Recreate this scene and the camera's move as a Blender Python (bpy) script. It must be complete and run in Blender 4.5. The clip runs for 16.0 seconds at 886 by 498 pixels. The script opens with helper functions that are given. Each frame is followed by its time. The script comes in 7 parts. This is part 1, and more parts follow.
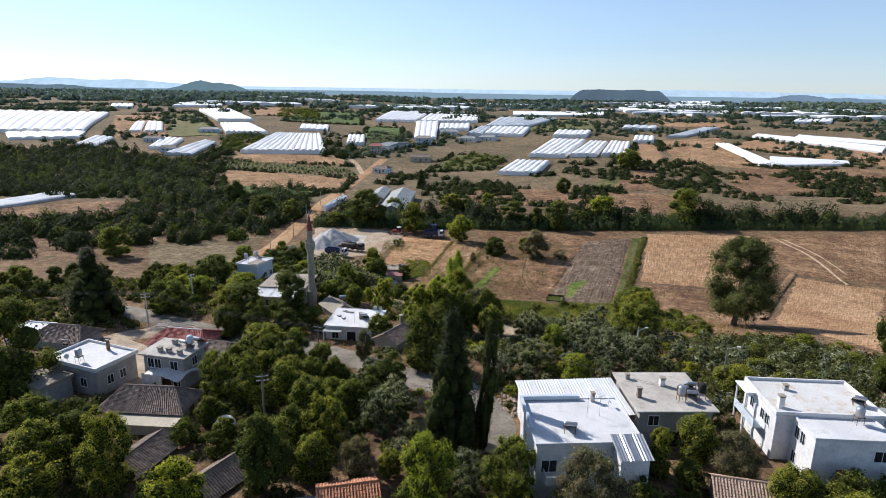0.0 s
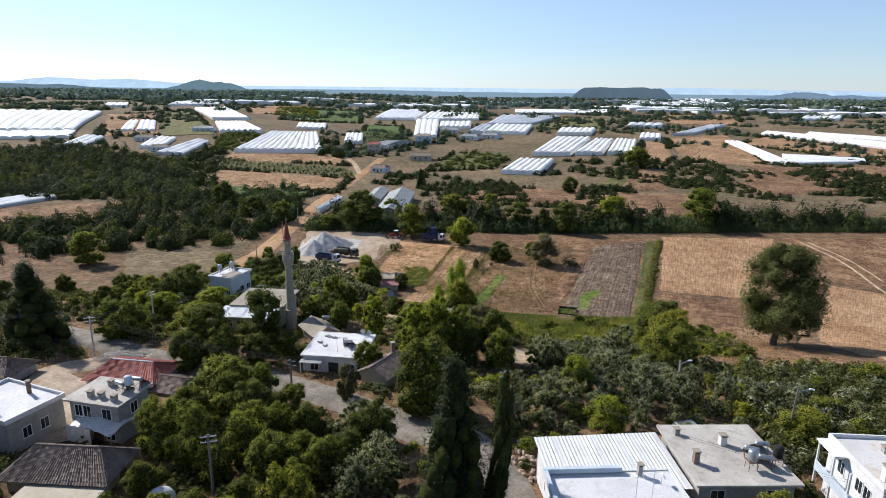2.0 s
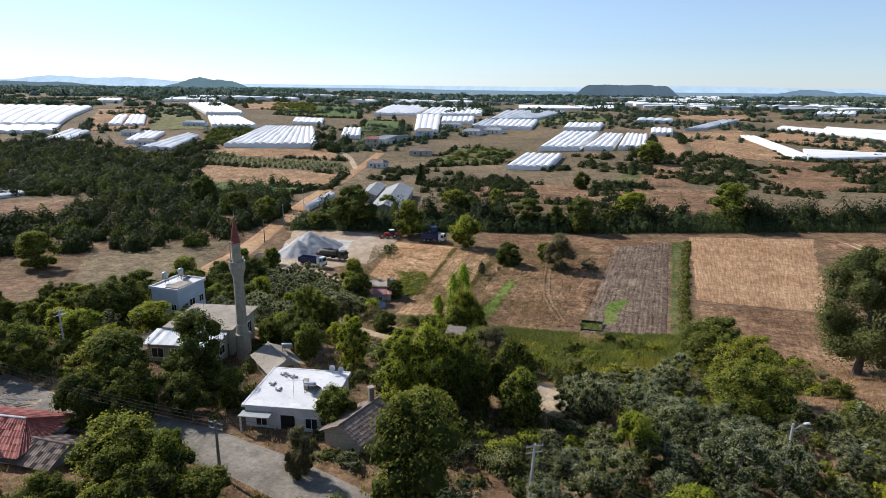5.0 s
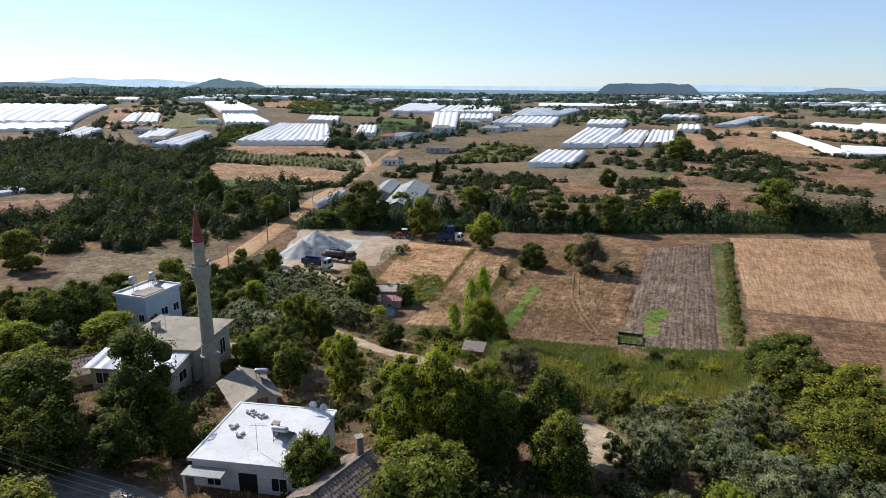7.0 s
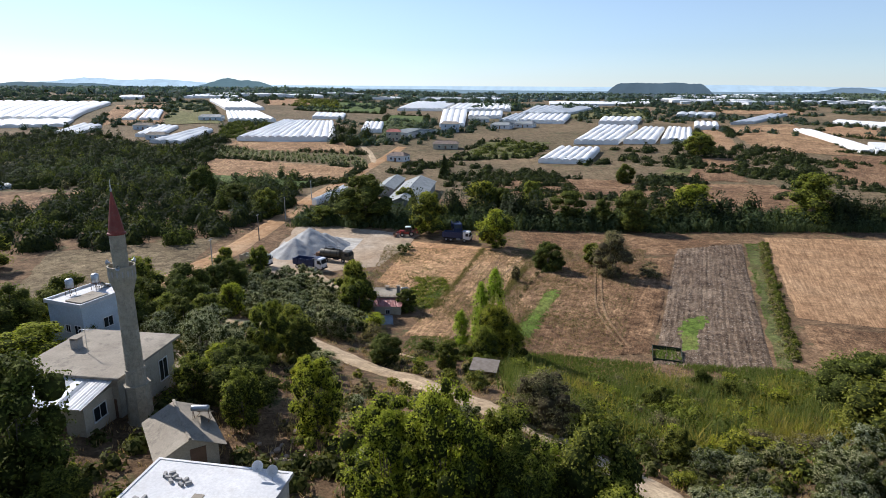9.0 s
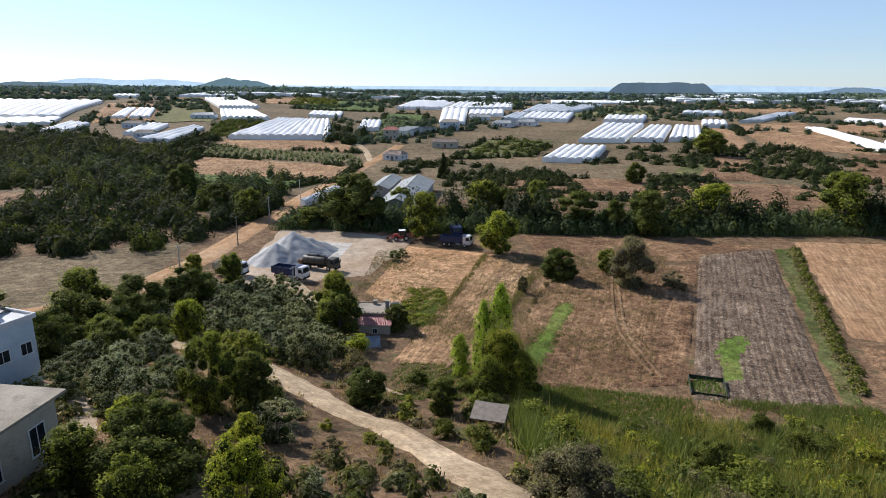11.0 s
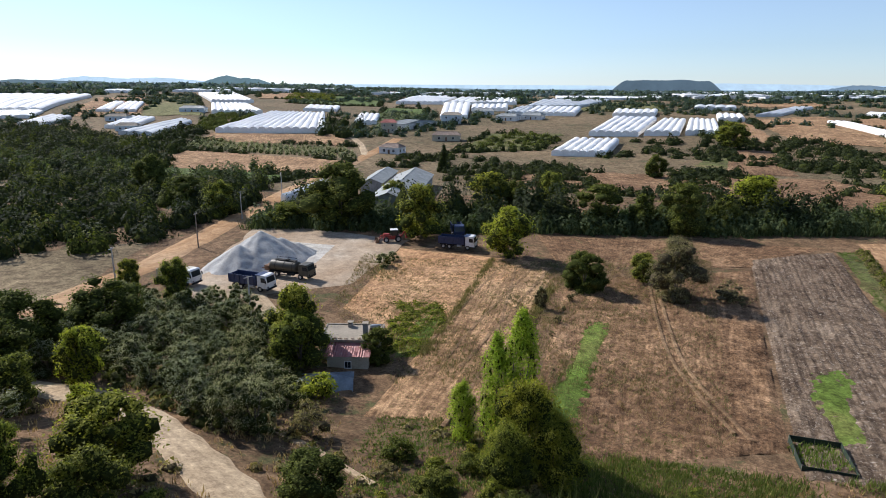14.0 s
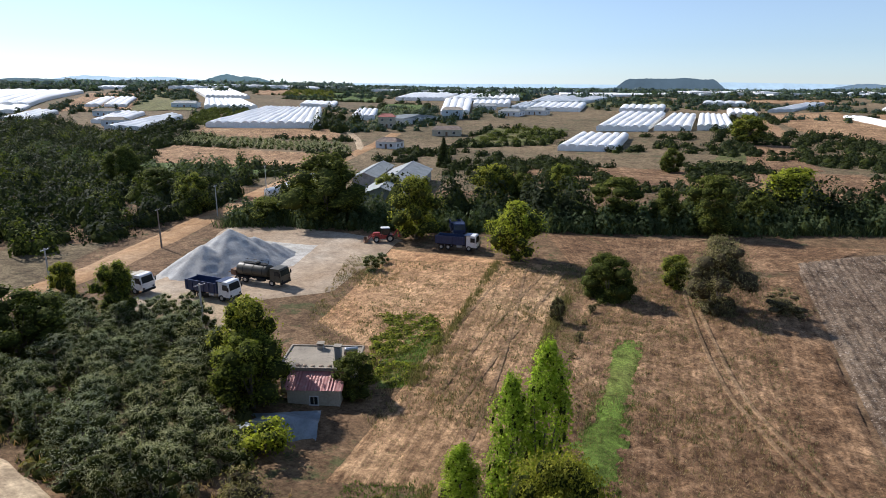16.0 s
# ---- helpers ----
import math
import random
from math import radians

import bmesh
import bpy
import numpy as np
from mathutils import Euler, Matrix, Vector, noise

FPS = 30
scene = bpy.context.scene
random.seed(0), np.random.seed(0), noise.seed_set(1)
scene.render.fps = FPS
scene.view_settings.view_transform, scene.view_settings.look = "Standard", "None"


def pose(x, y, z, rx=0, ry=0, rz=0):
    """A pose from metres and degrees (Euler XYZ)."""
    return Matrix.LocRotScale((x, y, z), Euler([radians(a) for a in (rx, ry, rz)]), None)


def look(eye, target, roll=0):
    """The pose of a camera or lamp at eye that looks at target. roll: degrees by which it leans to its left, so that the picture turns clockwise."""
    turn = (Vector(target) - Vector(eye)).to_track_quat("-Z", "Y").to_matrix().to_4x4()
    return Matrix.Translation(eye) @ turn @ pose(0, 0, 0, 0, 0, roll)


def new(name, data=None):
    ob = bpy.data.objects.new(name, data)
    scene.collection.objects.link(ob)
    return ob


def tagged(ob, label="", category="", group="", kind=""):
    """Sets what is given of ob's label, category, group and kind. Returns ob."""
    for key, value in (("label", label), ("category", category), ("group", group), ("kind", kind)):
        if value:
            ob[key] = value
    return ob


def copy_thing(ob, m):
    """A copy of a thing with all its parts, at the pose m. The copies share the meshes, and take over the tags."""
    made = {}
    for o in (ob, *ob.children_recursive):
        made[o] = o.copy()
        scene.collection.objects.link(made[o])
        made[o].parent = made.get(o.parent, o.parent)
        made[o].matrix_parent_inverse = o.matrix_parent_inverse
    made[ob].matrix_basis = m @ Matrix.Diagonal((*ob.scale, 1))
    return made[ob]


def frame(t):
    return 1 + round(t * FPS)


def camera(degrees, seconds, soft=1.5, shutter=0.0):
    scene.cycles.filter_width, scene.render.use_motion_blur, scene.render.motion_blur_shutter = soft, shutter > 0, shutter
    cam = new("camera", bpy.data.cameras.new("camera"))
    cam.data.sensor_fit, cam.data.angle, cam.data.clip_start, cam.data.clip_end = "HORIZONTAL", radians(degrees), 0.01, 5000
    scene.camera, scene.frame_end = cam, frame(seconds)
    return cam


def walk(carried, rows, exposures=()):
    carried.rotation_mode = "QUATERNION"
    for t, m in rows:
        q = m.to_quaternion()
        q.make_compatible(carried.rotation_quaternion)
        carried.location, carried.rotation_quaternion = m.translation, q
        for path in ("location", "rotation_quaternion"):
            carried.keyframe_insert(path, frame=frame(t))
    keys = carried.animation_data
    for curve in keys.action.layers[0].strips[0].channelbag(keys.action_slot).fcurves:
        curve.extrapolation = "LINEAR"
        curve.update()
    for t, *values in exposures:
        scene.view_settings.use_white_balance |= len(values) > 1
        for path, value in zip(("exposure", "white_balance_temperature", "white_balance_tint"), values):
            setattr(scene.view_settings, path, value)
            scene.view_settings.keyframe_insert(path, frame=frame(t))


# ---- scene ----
cam = camera(72.0, 16.0, soft=0.75)
PATH = [
    (0, (0.57, -9.295, 58.976), (0.551, -7.362, 58.463), 0.8),
    (0.5, (0.59, -5.146, 58.461), (0.571, -3.214, 57.947), 0.8),
    (1, (0.68, -1.009, 57.875), (0.66, 0.924, 57.36), 0.6),
    (1.5, (0.638, 3.228, 57.319), (0.617, 5.161, 56.803), 0.7),
    (2, (0.649, 7.429, 56.824), (0.626, 9.361, 56.308), 0.6),
    (2.5, (0.627, 11.704, 56.258), (0.602, 13.636, 55.741), 0.6),
    (3, (0.587, 15.587, 55.613), (0.562, 17.519, 55.096), 0.6),
    (3.5, (0.614, 19.572, 54.584), (0.588, 21.503, 54.066), 0.6),
    (4, (0.669, 23.637, 53.513), (0.642, 25.568, 52.993), 0.6),
    (6.5, (0.755, 43.955, 47.909), (0.693, 45.886, 47.392), 0.4),
    (7, (0.792, 47.642, 47.043), (0.703, 49.571, 46.526), 0.3),
    (7.5, (0.659, 51.452, 45.85), (0.559, 53.382, 45.335), 0.3),
    (8, (0.643, 55.313, 44.75), (0.538, 57.243, 44.234), 0.3),
    (8.5, (0.6, 59.144, 43.709), (0.488, 61.073, 43.194), 0.3),
    (9, (0.521, 62.973, 42.583), (0.405, 64.903, 42.068), 0.3),
    (11.5, (0.022, 82.995, 39.212), (-0.096, 84.925, 38.699), 0.3),
    (12, (-0.202, 86.914, 38.564), (-0.321, 88.843, 38.049), 0.3),
    (12.5, (-0.237, 91.149, 37.37), (-0.357, 93.078, 36.856), 0.3),
    (13, (-0.346, 95.28, 36.133), (-0.467, 97.209, 35.62), 0.3),
    (13.5, (-0.5, 99.436, 35.101), (-0.623, 101.365, 34.587), 0.3),
    (14, (-0.594, 103.489, 33.988), (-0.718, 105.418, 33.473), 0.3),
    (14.5, (-0.722, 107.57, 32.883), (-0.848, 109.498, 32.369), 0.3),
    (15, (-0.842, 111.78, 31.748), (-0.969, 113.709, 31.235), 0.3),
    (15.5, (-0.863, 115.682, 30.843), (-0.991, 117.611, 30.329), 0.3),
    (16, (-0.909, 119.509, 29.987), (-1.038, 121.437, 29.471), 0.3),
]
walk(cam, [(t, look(eye, target, roll)) for t, eye, target, roll in PATH], ((0, 0.36, 6050, 12), (16, 0.36, 6050, 12)))

# ---- the lie of the land ----


def ss(a, b, v):
    u = min(1.0, max(0.0, (v - a) / (b - a)))
    return u * u * (3 - 2 * u)


YS = (-400, 40, 62, 76, 92, 106, 118, 132, 145, 160, 176, 195, 280, 350, 430, 485, 600, 735, 900, 1500, 3000, 6000)
ZS = (20, 18.6, 18.2, 17.6, 16.4, 15.2, 11.8, 7.6, 4.2, 1.6, 0.5, 0, 0, -0.5, 1.5, 5, 10, 14, 18, 20, 14, 8)


LEVELS = (sum(np.interp(np.arange(-400, 6000) + d, YS, ZS) for d in (-6, 0, 6)) / 3).tolist()


def terrain(x, y):
    """The height of the ground: a village rise that falls to flat fields, with gentle slopes far off."""
    near = ss(70, 100, y) * (1 - ss(170, 200, y))
    u = y + near * (13 * ss(2, 16, x) - 13 * ss(-8, -36, x))
    k = min(max(u + 400, 0.0), 6398.0)
    i = int(k)
    z = LEVELS[i] + (LEVELS[i + 1] - LEVELS[i]) * (k - i)
    return z + 7 * ss(-60, -420, x) * ss(440, 640, y)

# ---- world, sun ----
SUN_FROM = Vector((-0.80, 0.60, 0.0)).normalized()
SUN_UP = radians(37)
world = bpy.data.worlds.new("sky")
scene.world = world
world.use_nodes = True
wn = world.node_tree
sky = wn.nodes.new("ShaderNodeTexSky")
sky.sky_type = "NISHITA"
sky.sun_disc = False
sky.sun_elevation = SUN_UP
sky.sun_rotation = math.atan2(SUN_FROM.x, SUN_FROM.y)
sky.altitude = 60
sky.air_density, sky.dust_density, sky.ozone_density = 1.0, 0.1, 3.2
wn.nodes["Background"].inputs["Strength"].default_value = 0.094
tint = wn.nodes.new("ShaderNodeMixRGB")
tint.blend_type = "MULTIPLY"
tint.inputs[0].default_value, tint.inputs[2].default_value = 1.0, (0.86, 0.985, 1.13, 1)
pale = wn.nodes.new("ShaderNodeHueSaturation")
pale.inputs["Saturation"].default_value = 0.62
wn.links.new(sky.outputs[0], pale.inputs["Color"])
wn.links.new(pale.outputs[0], tint.inputs[1])
wn.links.new(tint.outputs[0], wn.nodes["Background"].inputs[0])
sun_data = bpy.data.lights.new("sun", "SUN")
sun_data.energy, sun_data.angle, sun_data.color = 5.0, radians(0.6), (1.0, 0.93, 0.84)
sun = new("sun", sun_data)
sun.matrix_world = look((0, 0, 300), Vector((0, 0, 300)) - (SUN_FROM * math.cos(SUN_UP) + Vector((0, 0, math.sin(SUN_UP)))))
scene.view_settings.exposure = 0.0

# ---- materials ----


def node(nt, kind, **values):
    n = nt.nodes.new(kind)
    for k, v in values.items():
        n.inputs[k].default_value = v
    return n


def ramp(nt, source, stops):
    r = nt.nodes.new("ShaderNodeValToRGB")
    while len(r.color_ramp.elements) < len(stops):
        r.color_ramp.elements.new(0.5)
    for e, (p, c) in zip(r.color_ramp.elements, stops):
        e.position, e.color = p, (*c, 1)
    nt.links.new(source, r.inputs[0])
    return r.outputs[0]


def coords(nt, which="Object"):
    return nt.nodes.new("ShaderNodeTexCoord").outputs[which]


def noise_of(nt, co, scale, detail=4.0, rough=0.6):
    n = node(nt, "ShaderNodeTexNoise", Scale=scale, Detail=detail, Roughness=rough)
    nt.links.new(co, n.inputs["Vector"])
    return n.outputs["Fac"]


def blend(nt, a, b, fac, mode="MIX"):
    m = nt.nodes.new("ShaderNodeMixRGB")
    m.blend_type = mode
    for sock, v in zip(m.inputs, (fac, a, b)):
        if isinstance(v, (int, float)):
            sock.default_value = v
        elif isinstance(v, tuple):
            sock.default_value = (*v, 1)
        else:
            nt.links.new(v, sock)
    return m.outputs[0]


def bump(nt, height, strength, distance, bsdf):
    b = node(nt, "ShaderNodeBump", Strength=strength, Distance=distance)
    nt.links.new(height, b.inputs["Height"])
    nt.links.new(b.outputs[0], bsdf.inputs["Normal"])


def base(name, rough=0.8, metal=0.0, spec=0.3):
    m = bpy.data.materials.new(name)
    m.use_nodes = True
    b = m.node_tree.nodes["Principled BSDF"]
    b.inputs["Roughness"].default_value = rough
    b.inputs["Metallic"].default_value = metal
    b.inputs["Specular IOR Level"].default_value = spec
    return m, m.node_tree, b


def surface(name, dark, light, scale=0.6, fine=9.0, rough=0.85, metal=0.0, relief=0.3, depth=0.03, stain=None, amount=0.5):
    """A worn surface: two tones at two scales, stains of their own shape, and fine relief."""
    m, nt, b = base(name, rough, metal)
    co = coords(nt)
    big, small = noise_of(nt, co, scale), noise_of(nt, co, fine, 6.0, 0.7)
    c = ramp(nt, big, ((0.3, dark), (0.7, light)))
    c = blend(nt, c, ramp(nt, small, ((0.25, (0.55, 0.55, 0.55)), (0.75, (1.25, 1.25, 1.25)))), 0.45, "MULTIPLY")
    if stain:
        s = ramp(nt, noise_of(nt, co, scale * 2.3, 8.0, 0.75), ((0.52, (0, 0, 0)), (0.66, (amount,) * 3)))
        c = blend(nt, c, stain, s)
    nt.links.new(c, b.inputs["Base Color"])
    bump(nt, small, relief, depth, b)
    return m


def soil(name, tones, rows=0.0, row_tone=(0.6, 0.6, 0.6), relief=0.8, weeds=None, weed_share=0.6, patch=0.05, grain=0.7, streak=0.0, specks=None, speck_share=0.62):
    """Earth, stubble or dry grass: tones over large patches, tufts, optional rows, mown streaks, pale specks and weeds."""
    m, nt, b = base(name, 0.95, 0.0, 0.1)
    turned = nt.nodes.new("ShaderNodeMapping")
    turned.inputs["Rotation"].default_value = (0.5, 0.3, 0.7)
    nt.links.new(coords(nt), turned.inputs["Vector"])
    co = turned.outputs[0]
    big = noise_of(nt, co, patch, 6.0, 0.62)
    mid = noise_of(nt, co, 0.55, 9.0, 0.74)
    fine = noise_of(nt, co, 2.6, 9.0, 0.82)
    n = len(tones)
    c = ramp(nt, big, [(0.32 + 0.36 * i / max(1, n - 1), t) for i, t in enumerate(tones)])
    c = blend(nt, c, ramp(nt, noise_of(nt, co, 0.17, 7.0, 0.68), ((0.36, (0.62, 0.58, 0.54)), (0.64, (1.3, 1.3, 1.28)))), 0.75 * min(1.0, grain + 0.1), "MULTIPLY")
    c = blend(nt, c, ramp(nt, mid, ((0.38, (0.45, 0.41, 0.37)), (0.62, (1.45, 1.43, 1.38)))), min(0.85, grain + 0.1), "MULTIPLY")
    c = blend(nt, c, ramp(nt, fine, ((0.38, (0.30, 0.27, 0.25)), (0.62, (1.62, 1.62, 1.58)))), grain, "MULTIPLY")
    height = fine
    uv = coords(nt, "UV")
    if streak:
        lines = nt.nodes.new("ShaderNodeMapping")
        lines.inputs["Scale"].default_value = (1.0, 0.07, 1.0)
        nt.links.new(uv, lines.inputs["Vector"])
        thin = noise_of(nt, lines.outputs[0], 1.5, 5.0, 0.7)
        c = blend(nt, c, ramp(nt, thin, ((0.40, (0.42, 0.38, 0.34)), (0.60, (1.42, 1.42, 1.36)))), streak, "MULTIPLY")
    if specks:
        speck = ramp(nt, noise_of(nt, co, 2.1, 5.0, 0.9), ((speck_share, (0, 0, 0)), (speck_share + 0.05, (0.8,) * 3)))
        c = blend(nt, c, specks, speck)
    if weeds:
        w = ramp(nt, noise_of(nt, co, 0.16, 9.0, 0.8), ((weed_share, (0, 0, 0)), (weed_share + 0.05, (0.85,) * 3)))
        c = blend(nt, c, blend(nt, weeds, ramp(nt, fine, ((0.36, (0.4, 0.4, 0.4)), (0.64, (1.5, 1.5, 1.5)))), 0.8, "MULTIPLY"), w)
    if rows:
        w = nt.nodes.new("ShaderNodeTexWave")
        w.bands_direction = "X"
        w.inputs["Scale"].default_value = rows
        w.inputs["Distortion"].default_value = 2.4
        w.inputs["Detail"].default_value = 5.0
        w.inputs["Detail Scale"].default_value = 1.6
        w.inputs["Detail Roughness"].default_value = 0.75
        nt.links.new(uv, w.inputs["Vector"])
        broken = ramp(nt, noise_of(nt, co, 0.12, 6.0, 0.75), ((0.38, (0.0,) * 3), (0.65, (0.9,) * 3)))
        c = blend(nt, c, blend(nt, c, row_tone, 1.0, "MULTIPLY"), blend(nt, broken, ramp(nt, w.outputs["Fac"], ((0.25, (0, 0, 0)), (0.7, (1, 1, 1)))), 1.0, "MULTIPLY"))
    nt.links.new(c, b.inputs["Base Color"])
    bump(nt, height, relief, 0.15, b)
    return m


def leaf(name, tones, gloss=0.75, through_light=0.28):
    """Leaves: a tone for each leaf and each plant, with some light coming through."""
    m, nt, b = base(name, gloss, 0.0, 0.08)
    per_leaf = nt.nodes.new("ShaderNodeNewGeometry").outputs["Random Per Island"]
    per_plant = nt.nodes.new("ShaderNodeObjectInfo").outputs["Random"]
    c = ramp(nt, per_leaf, [(i / max(1, len(tones) - 1), t) for i, t in enumerate(tones)])
    c = blend(nt, c, ramp(nt, per_plant, ((0.0, (0.70, 0.76, 0.75)), (0.5, (1, 1, 1)), (1.0, (1.30, 1.18, 0.9)))), 0.75, "MULTIPLY")
    nt.links.new(c, b.inputs["Base Color"])
    t = nt.nodes.new("ShaderNodeBsdfTranslucent")
    nt.links.new(blend(nt, c, (1.5, 1.7, 0.7), 0.6, "MULTIPLY"), t.inputs["Color"])
    mix = node(nt, "ShaderNodeMixShader", Fac=through_light)
    nt.links.new(b.outputs[0], mix.inputs[1])
    nt.links.new(t.outputs[0], mix.inputs[2])
    nt.links.new(mix.outputs[0], nt.nodes["Material Output"].inputs["Surface"])
    return m


def plain(name, colour, rough=0.6, metal=0.0):
    return surface(name, tuple(c * 0.8 for c in colour), tuple(min(1, c * 1.1) for c in colour), 1.5, 14.0, rough, metal, 0.12, 0.01)


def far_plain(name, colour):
    """Far hills, plain and sea: air haze painted as a glowing colour that takes no light."""
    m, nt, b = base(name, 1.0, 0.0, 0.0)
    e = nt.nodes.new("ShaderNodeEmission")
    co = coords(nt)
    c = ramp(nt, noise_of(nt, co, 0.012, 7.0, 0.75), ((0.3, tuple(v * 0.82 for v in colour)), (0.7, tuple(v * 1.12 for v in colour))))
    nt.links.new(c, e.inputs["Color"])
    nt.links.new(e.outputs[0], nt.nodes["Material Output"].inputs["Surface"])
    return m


GROUND = soil("dry_earth_with_weeds", ((0.112, 0.080, 0.049), (0.168, 0.111, 0.067), (0.232, 0.150, 0.092)), weeds=(0.080, 0.085, 0.034), weed_share=0.56)
FAR_GROUND = soil("far_farmland", ((0.110, 0.095, 0.056), (0.170, 0.132, 0.082), (0.230, 0.172, 0.108)), weeds=(0.085, 0.095, 0.045), weed_share=0.56, patch=0.012)
DRY_FIELD = soil("dry_stubble_field", ((0.24, 0.152, 0.088), (0.335, 0.218, 0.130), (0.42, 0.290, 0.175)), weeds=(0.17, 0.12, 0.06), weed_share=0.63, streak=0.6, specks=(0.55, 0.42, 0.28))
BROWN_FIELD = soil("rough_brown_grassland", ((0.140, 0.086, 0.052), (0.220, 0.140, 0.085), (0.320, 0.213, 0.133)), weeds=(0.115, 0.098, 0.042), weed_share=0.61, streak=0.4, specks=(0.52, 0.41, 0.28), grain=0.9)
STRAW = soil("straw_coloured_meadow", ((0.35, 0.205, 0.112), (0.43, 0.270, 0.155), (0.46, 0.310, 0.185)), weeds=(0.16, 0.13, 0.06), weed_share=0.66, streak=0.3, specks=(0.58, 0.44, 0.29))
ORANGE_FIELD = soil("orange_ploughed_field", ((0.270, 0.160, 0.090), (0.335, 0.212, 0.122), (0.395, 0.264, 0.160)), relief=0.5, streak=0.5, grain=0.4, weeds=(0.16, 0.105, 0.06), weed_share=0.68)
DARK_PLOT = soil("dark_tilled_soil", ((0.112, 0.080, 0.058), (0.165, 0.126, 0.096), (0.215, 0.172, 0.135)), relief=1.0, streak=0.6, specks=(0.46, 0.40, 0.33), speck_share=0.57, grain=0.75, patch=0.03)
GREEN_GRASS = soil("green_grass", ((0.090, 0.135, 0.027), (0.125, 0.190, 0.036), (0.185, 0.195, 0.063)), weeds=(0.22, 0.15, 0.085), weed_share=0.60)
TRACK = soil("worn_wheel_track", ((0.17, 0.11, 0.066), (0.225, 0.15, 0.09), (0.27, 0.185, 0.115)), relief=0.3)
MEADOW = soil("half_dry_green_meadow", ((0.090, 0.098, 0.040), (0.108, 0.125, 0.044), (0.165, 0.140, 0.068)), weeds=(0.17, 0.13, 0.07), weed_share=0.55)
GREEN_CROP = soil("green_crop_field", ((0.07, 0.10, 0.03), (0.10, 0.15, 0.045), (0.13, 0.15, 0.06)), rows=0.05, row_tone=(0.7, 0.75, 0.6))
PALE_FIELD = soil("pale_green_field", ((0.136, 0.145, 0.060), (0.170, 0.170, 0.076), (0.204, 0.178, 0.093)), patch=0.012)
PALE_MEADOW = soil("grazed_pale_meadow", ((0.135, 0.108, 0.066), (0.185, 0.148, 0.092), (0.24, 0.19, 0.12)), weeds=(0.10, 0.10, 0.045), weed_share=0.6)
DIRT_ROAD = soil("sandy_dirt_road", ((0.340, 0.260, 0.172), (0.425, 0.335, 0.230), (0.476, 0.388, 0.275)), relief=0.25, grain=0.4, streak=0.22)
ORANGE_ROAD = soil("orange_dirt_road", ((0.306, 0.183, 0.093), (0.383, 0.238, 0.128), (0.442, 0.306, 0.187)), rows=0.12, row_tone=(0.84, 0.8, 0.74), relief=0.25, grain=0.3)
YARD = soil("gravel_yard", ((0.31, 0.225, 0.15), (0.375, 0.295, 0.215), (0.42, 0.36, 0.29)), relief=0.3, grain=0.3)
DUST = soil("white_stone_dust", ((0.408, 0.391, 0.357), (0.476, 0.459, 0.425)), relief=0.2, grain=0.3)
ASPHALT = soil("worn_asphalt", ((0.145, 0.13, 0.11), (0.20, 0.182, 0.155), (0.26, 0.235, 0.195)), relief=0.15, grain=0.35)
GRAVEL = soil("crushed_limestone", ((0.37, 0.372, 0.372), (0.41, 0.412, 0.405), (0.47, 0.46, 0.44)), relief=0.25, patch=0.12, grain=0.2)
def plastic(name, dark, light):
    """Taut greenhouse film that lets part of the light through."""
    m = surface(name, dark, light, 0.05, 0.9, 0.45, 0, 0.25, 0.1, stain=tuple(0.7 * v for v in dark), amount=0.35)
    nt = m.node_tree
    b = nt.nodes["Principled BSDF"]
    t = nt.nodes.new("ShaderNodeBsdfTranslucent")
    nt.links.new(b.inputs["Base Color"].links[0].from_socket, t.inputs["Color"])
    mix = node(nt, "ShaderNodeMixShader", Fac=0.06)
    nt.links.new(b.outputs[0], mix.inputs[1])
    nt.links.new(t.outputs[0], mix.inputs[2])
    nt.links.new(mix.outputs[0], nt.nodes["Material Output"].inputs["Surface"])
    return m


SHEETING = plastic("white_greenhouse_plastic", (0.88, 0.865, 0.83), (0.95, 0.935, 0.90))
GREY_SHEETING = plastic("dull_greenhouse_plastic", (0.56, 0.58, 0.58), (0.72, 0.73, 0.72))
WHITE_WALL = surface("white_render", (0.60, 0.60, 0.60), (0.76, 0.75, 0.73), 0.5, 8.0, 0.9, stain=(0.36, 0.34, 0.31), amount=0.45)
BLUE_WALL = surface("pale_blue_render", (0.46, 0.53, 0.58), (0.58, 0.64, 0.68), 0.5, 8.0, 0.9, stain=(0.38, 0.38, 0.37), amount=0.45)
CREAM_WALL = surface("cream_render", (0.40, 0.355, 0.27), (0.52, 0.465, 0.365), 0.5, 8.0, 0.9, stain=(0.24, 0.21, 0.165), amount=0.5)
GREY_WALL = surface("bare_cement_render", (0.28, 0.27, 0.25), (0.40, 0.385, 0.36), 0.5, 7.0, 0.95, stain=(0.16, 0.15, 0.14), amount=0.6)
WHITE_ROOF = surface("white_roof_coating", (0.55, 0.55, 0.55), (0.70, 0.69, 0.675), 0.25, 5.0, 0.8, stain=(0.44, 0.42, 0.39), amount=0.6)
RUST_ROOF = surface("white_roof_coating_with_rust_stains", (0.54, 0.53, 0.50), (0.68, 0.67, 0.64), 0.16, 5.0, 0.8, stain=(0.42, 0.28, 0.15), amount=0.85)
SLAB = surface("weathered_concrete_roof", (0.25, 0.215, 0.168), (0.375, 0.328, 0.26), 0.35, 6.0, 0.95, stain=(0.15, 0.13, 0.105), amount=0.75)
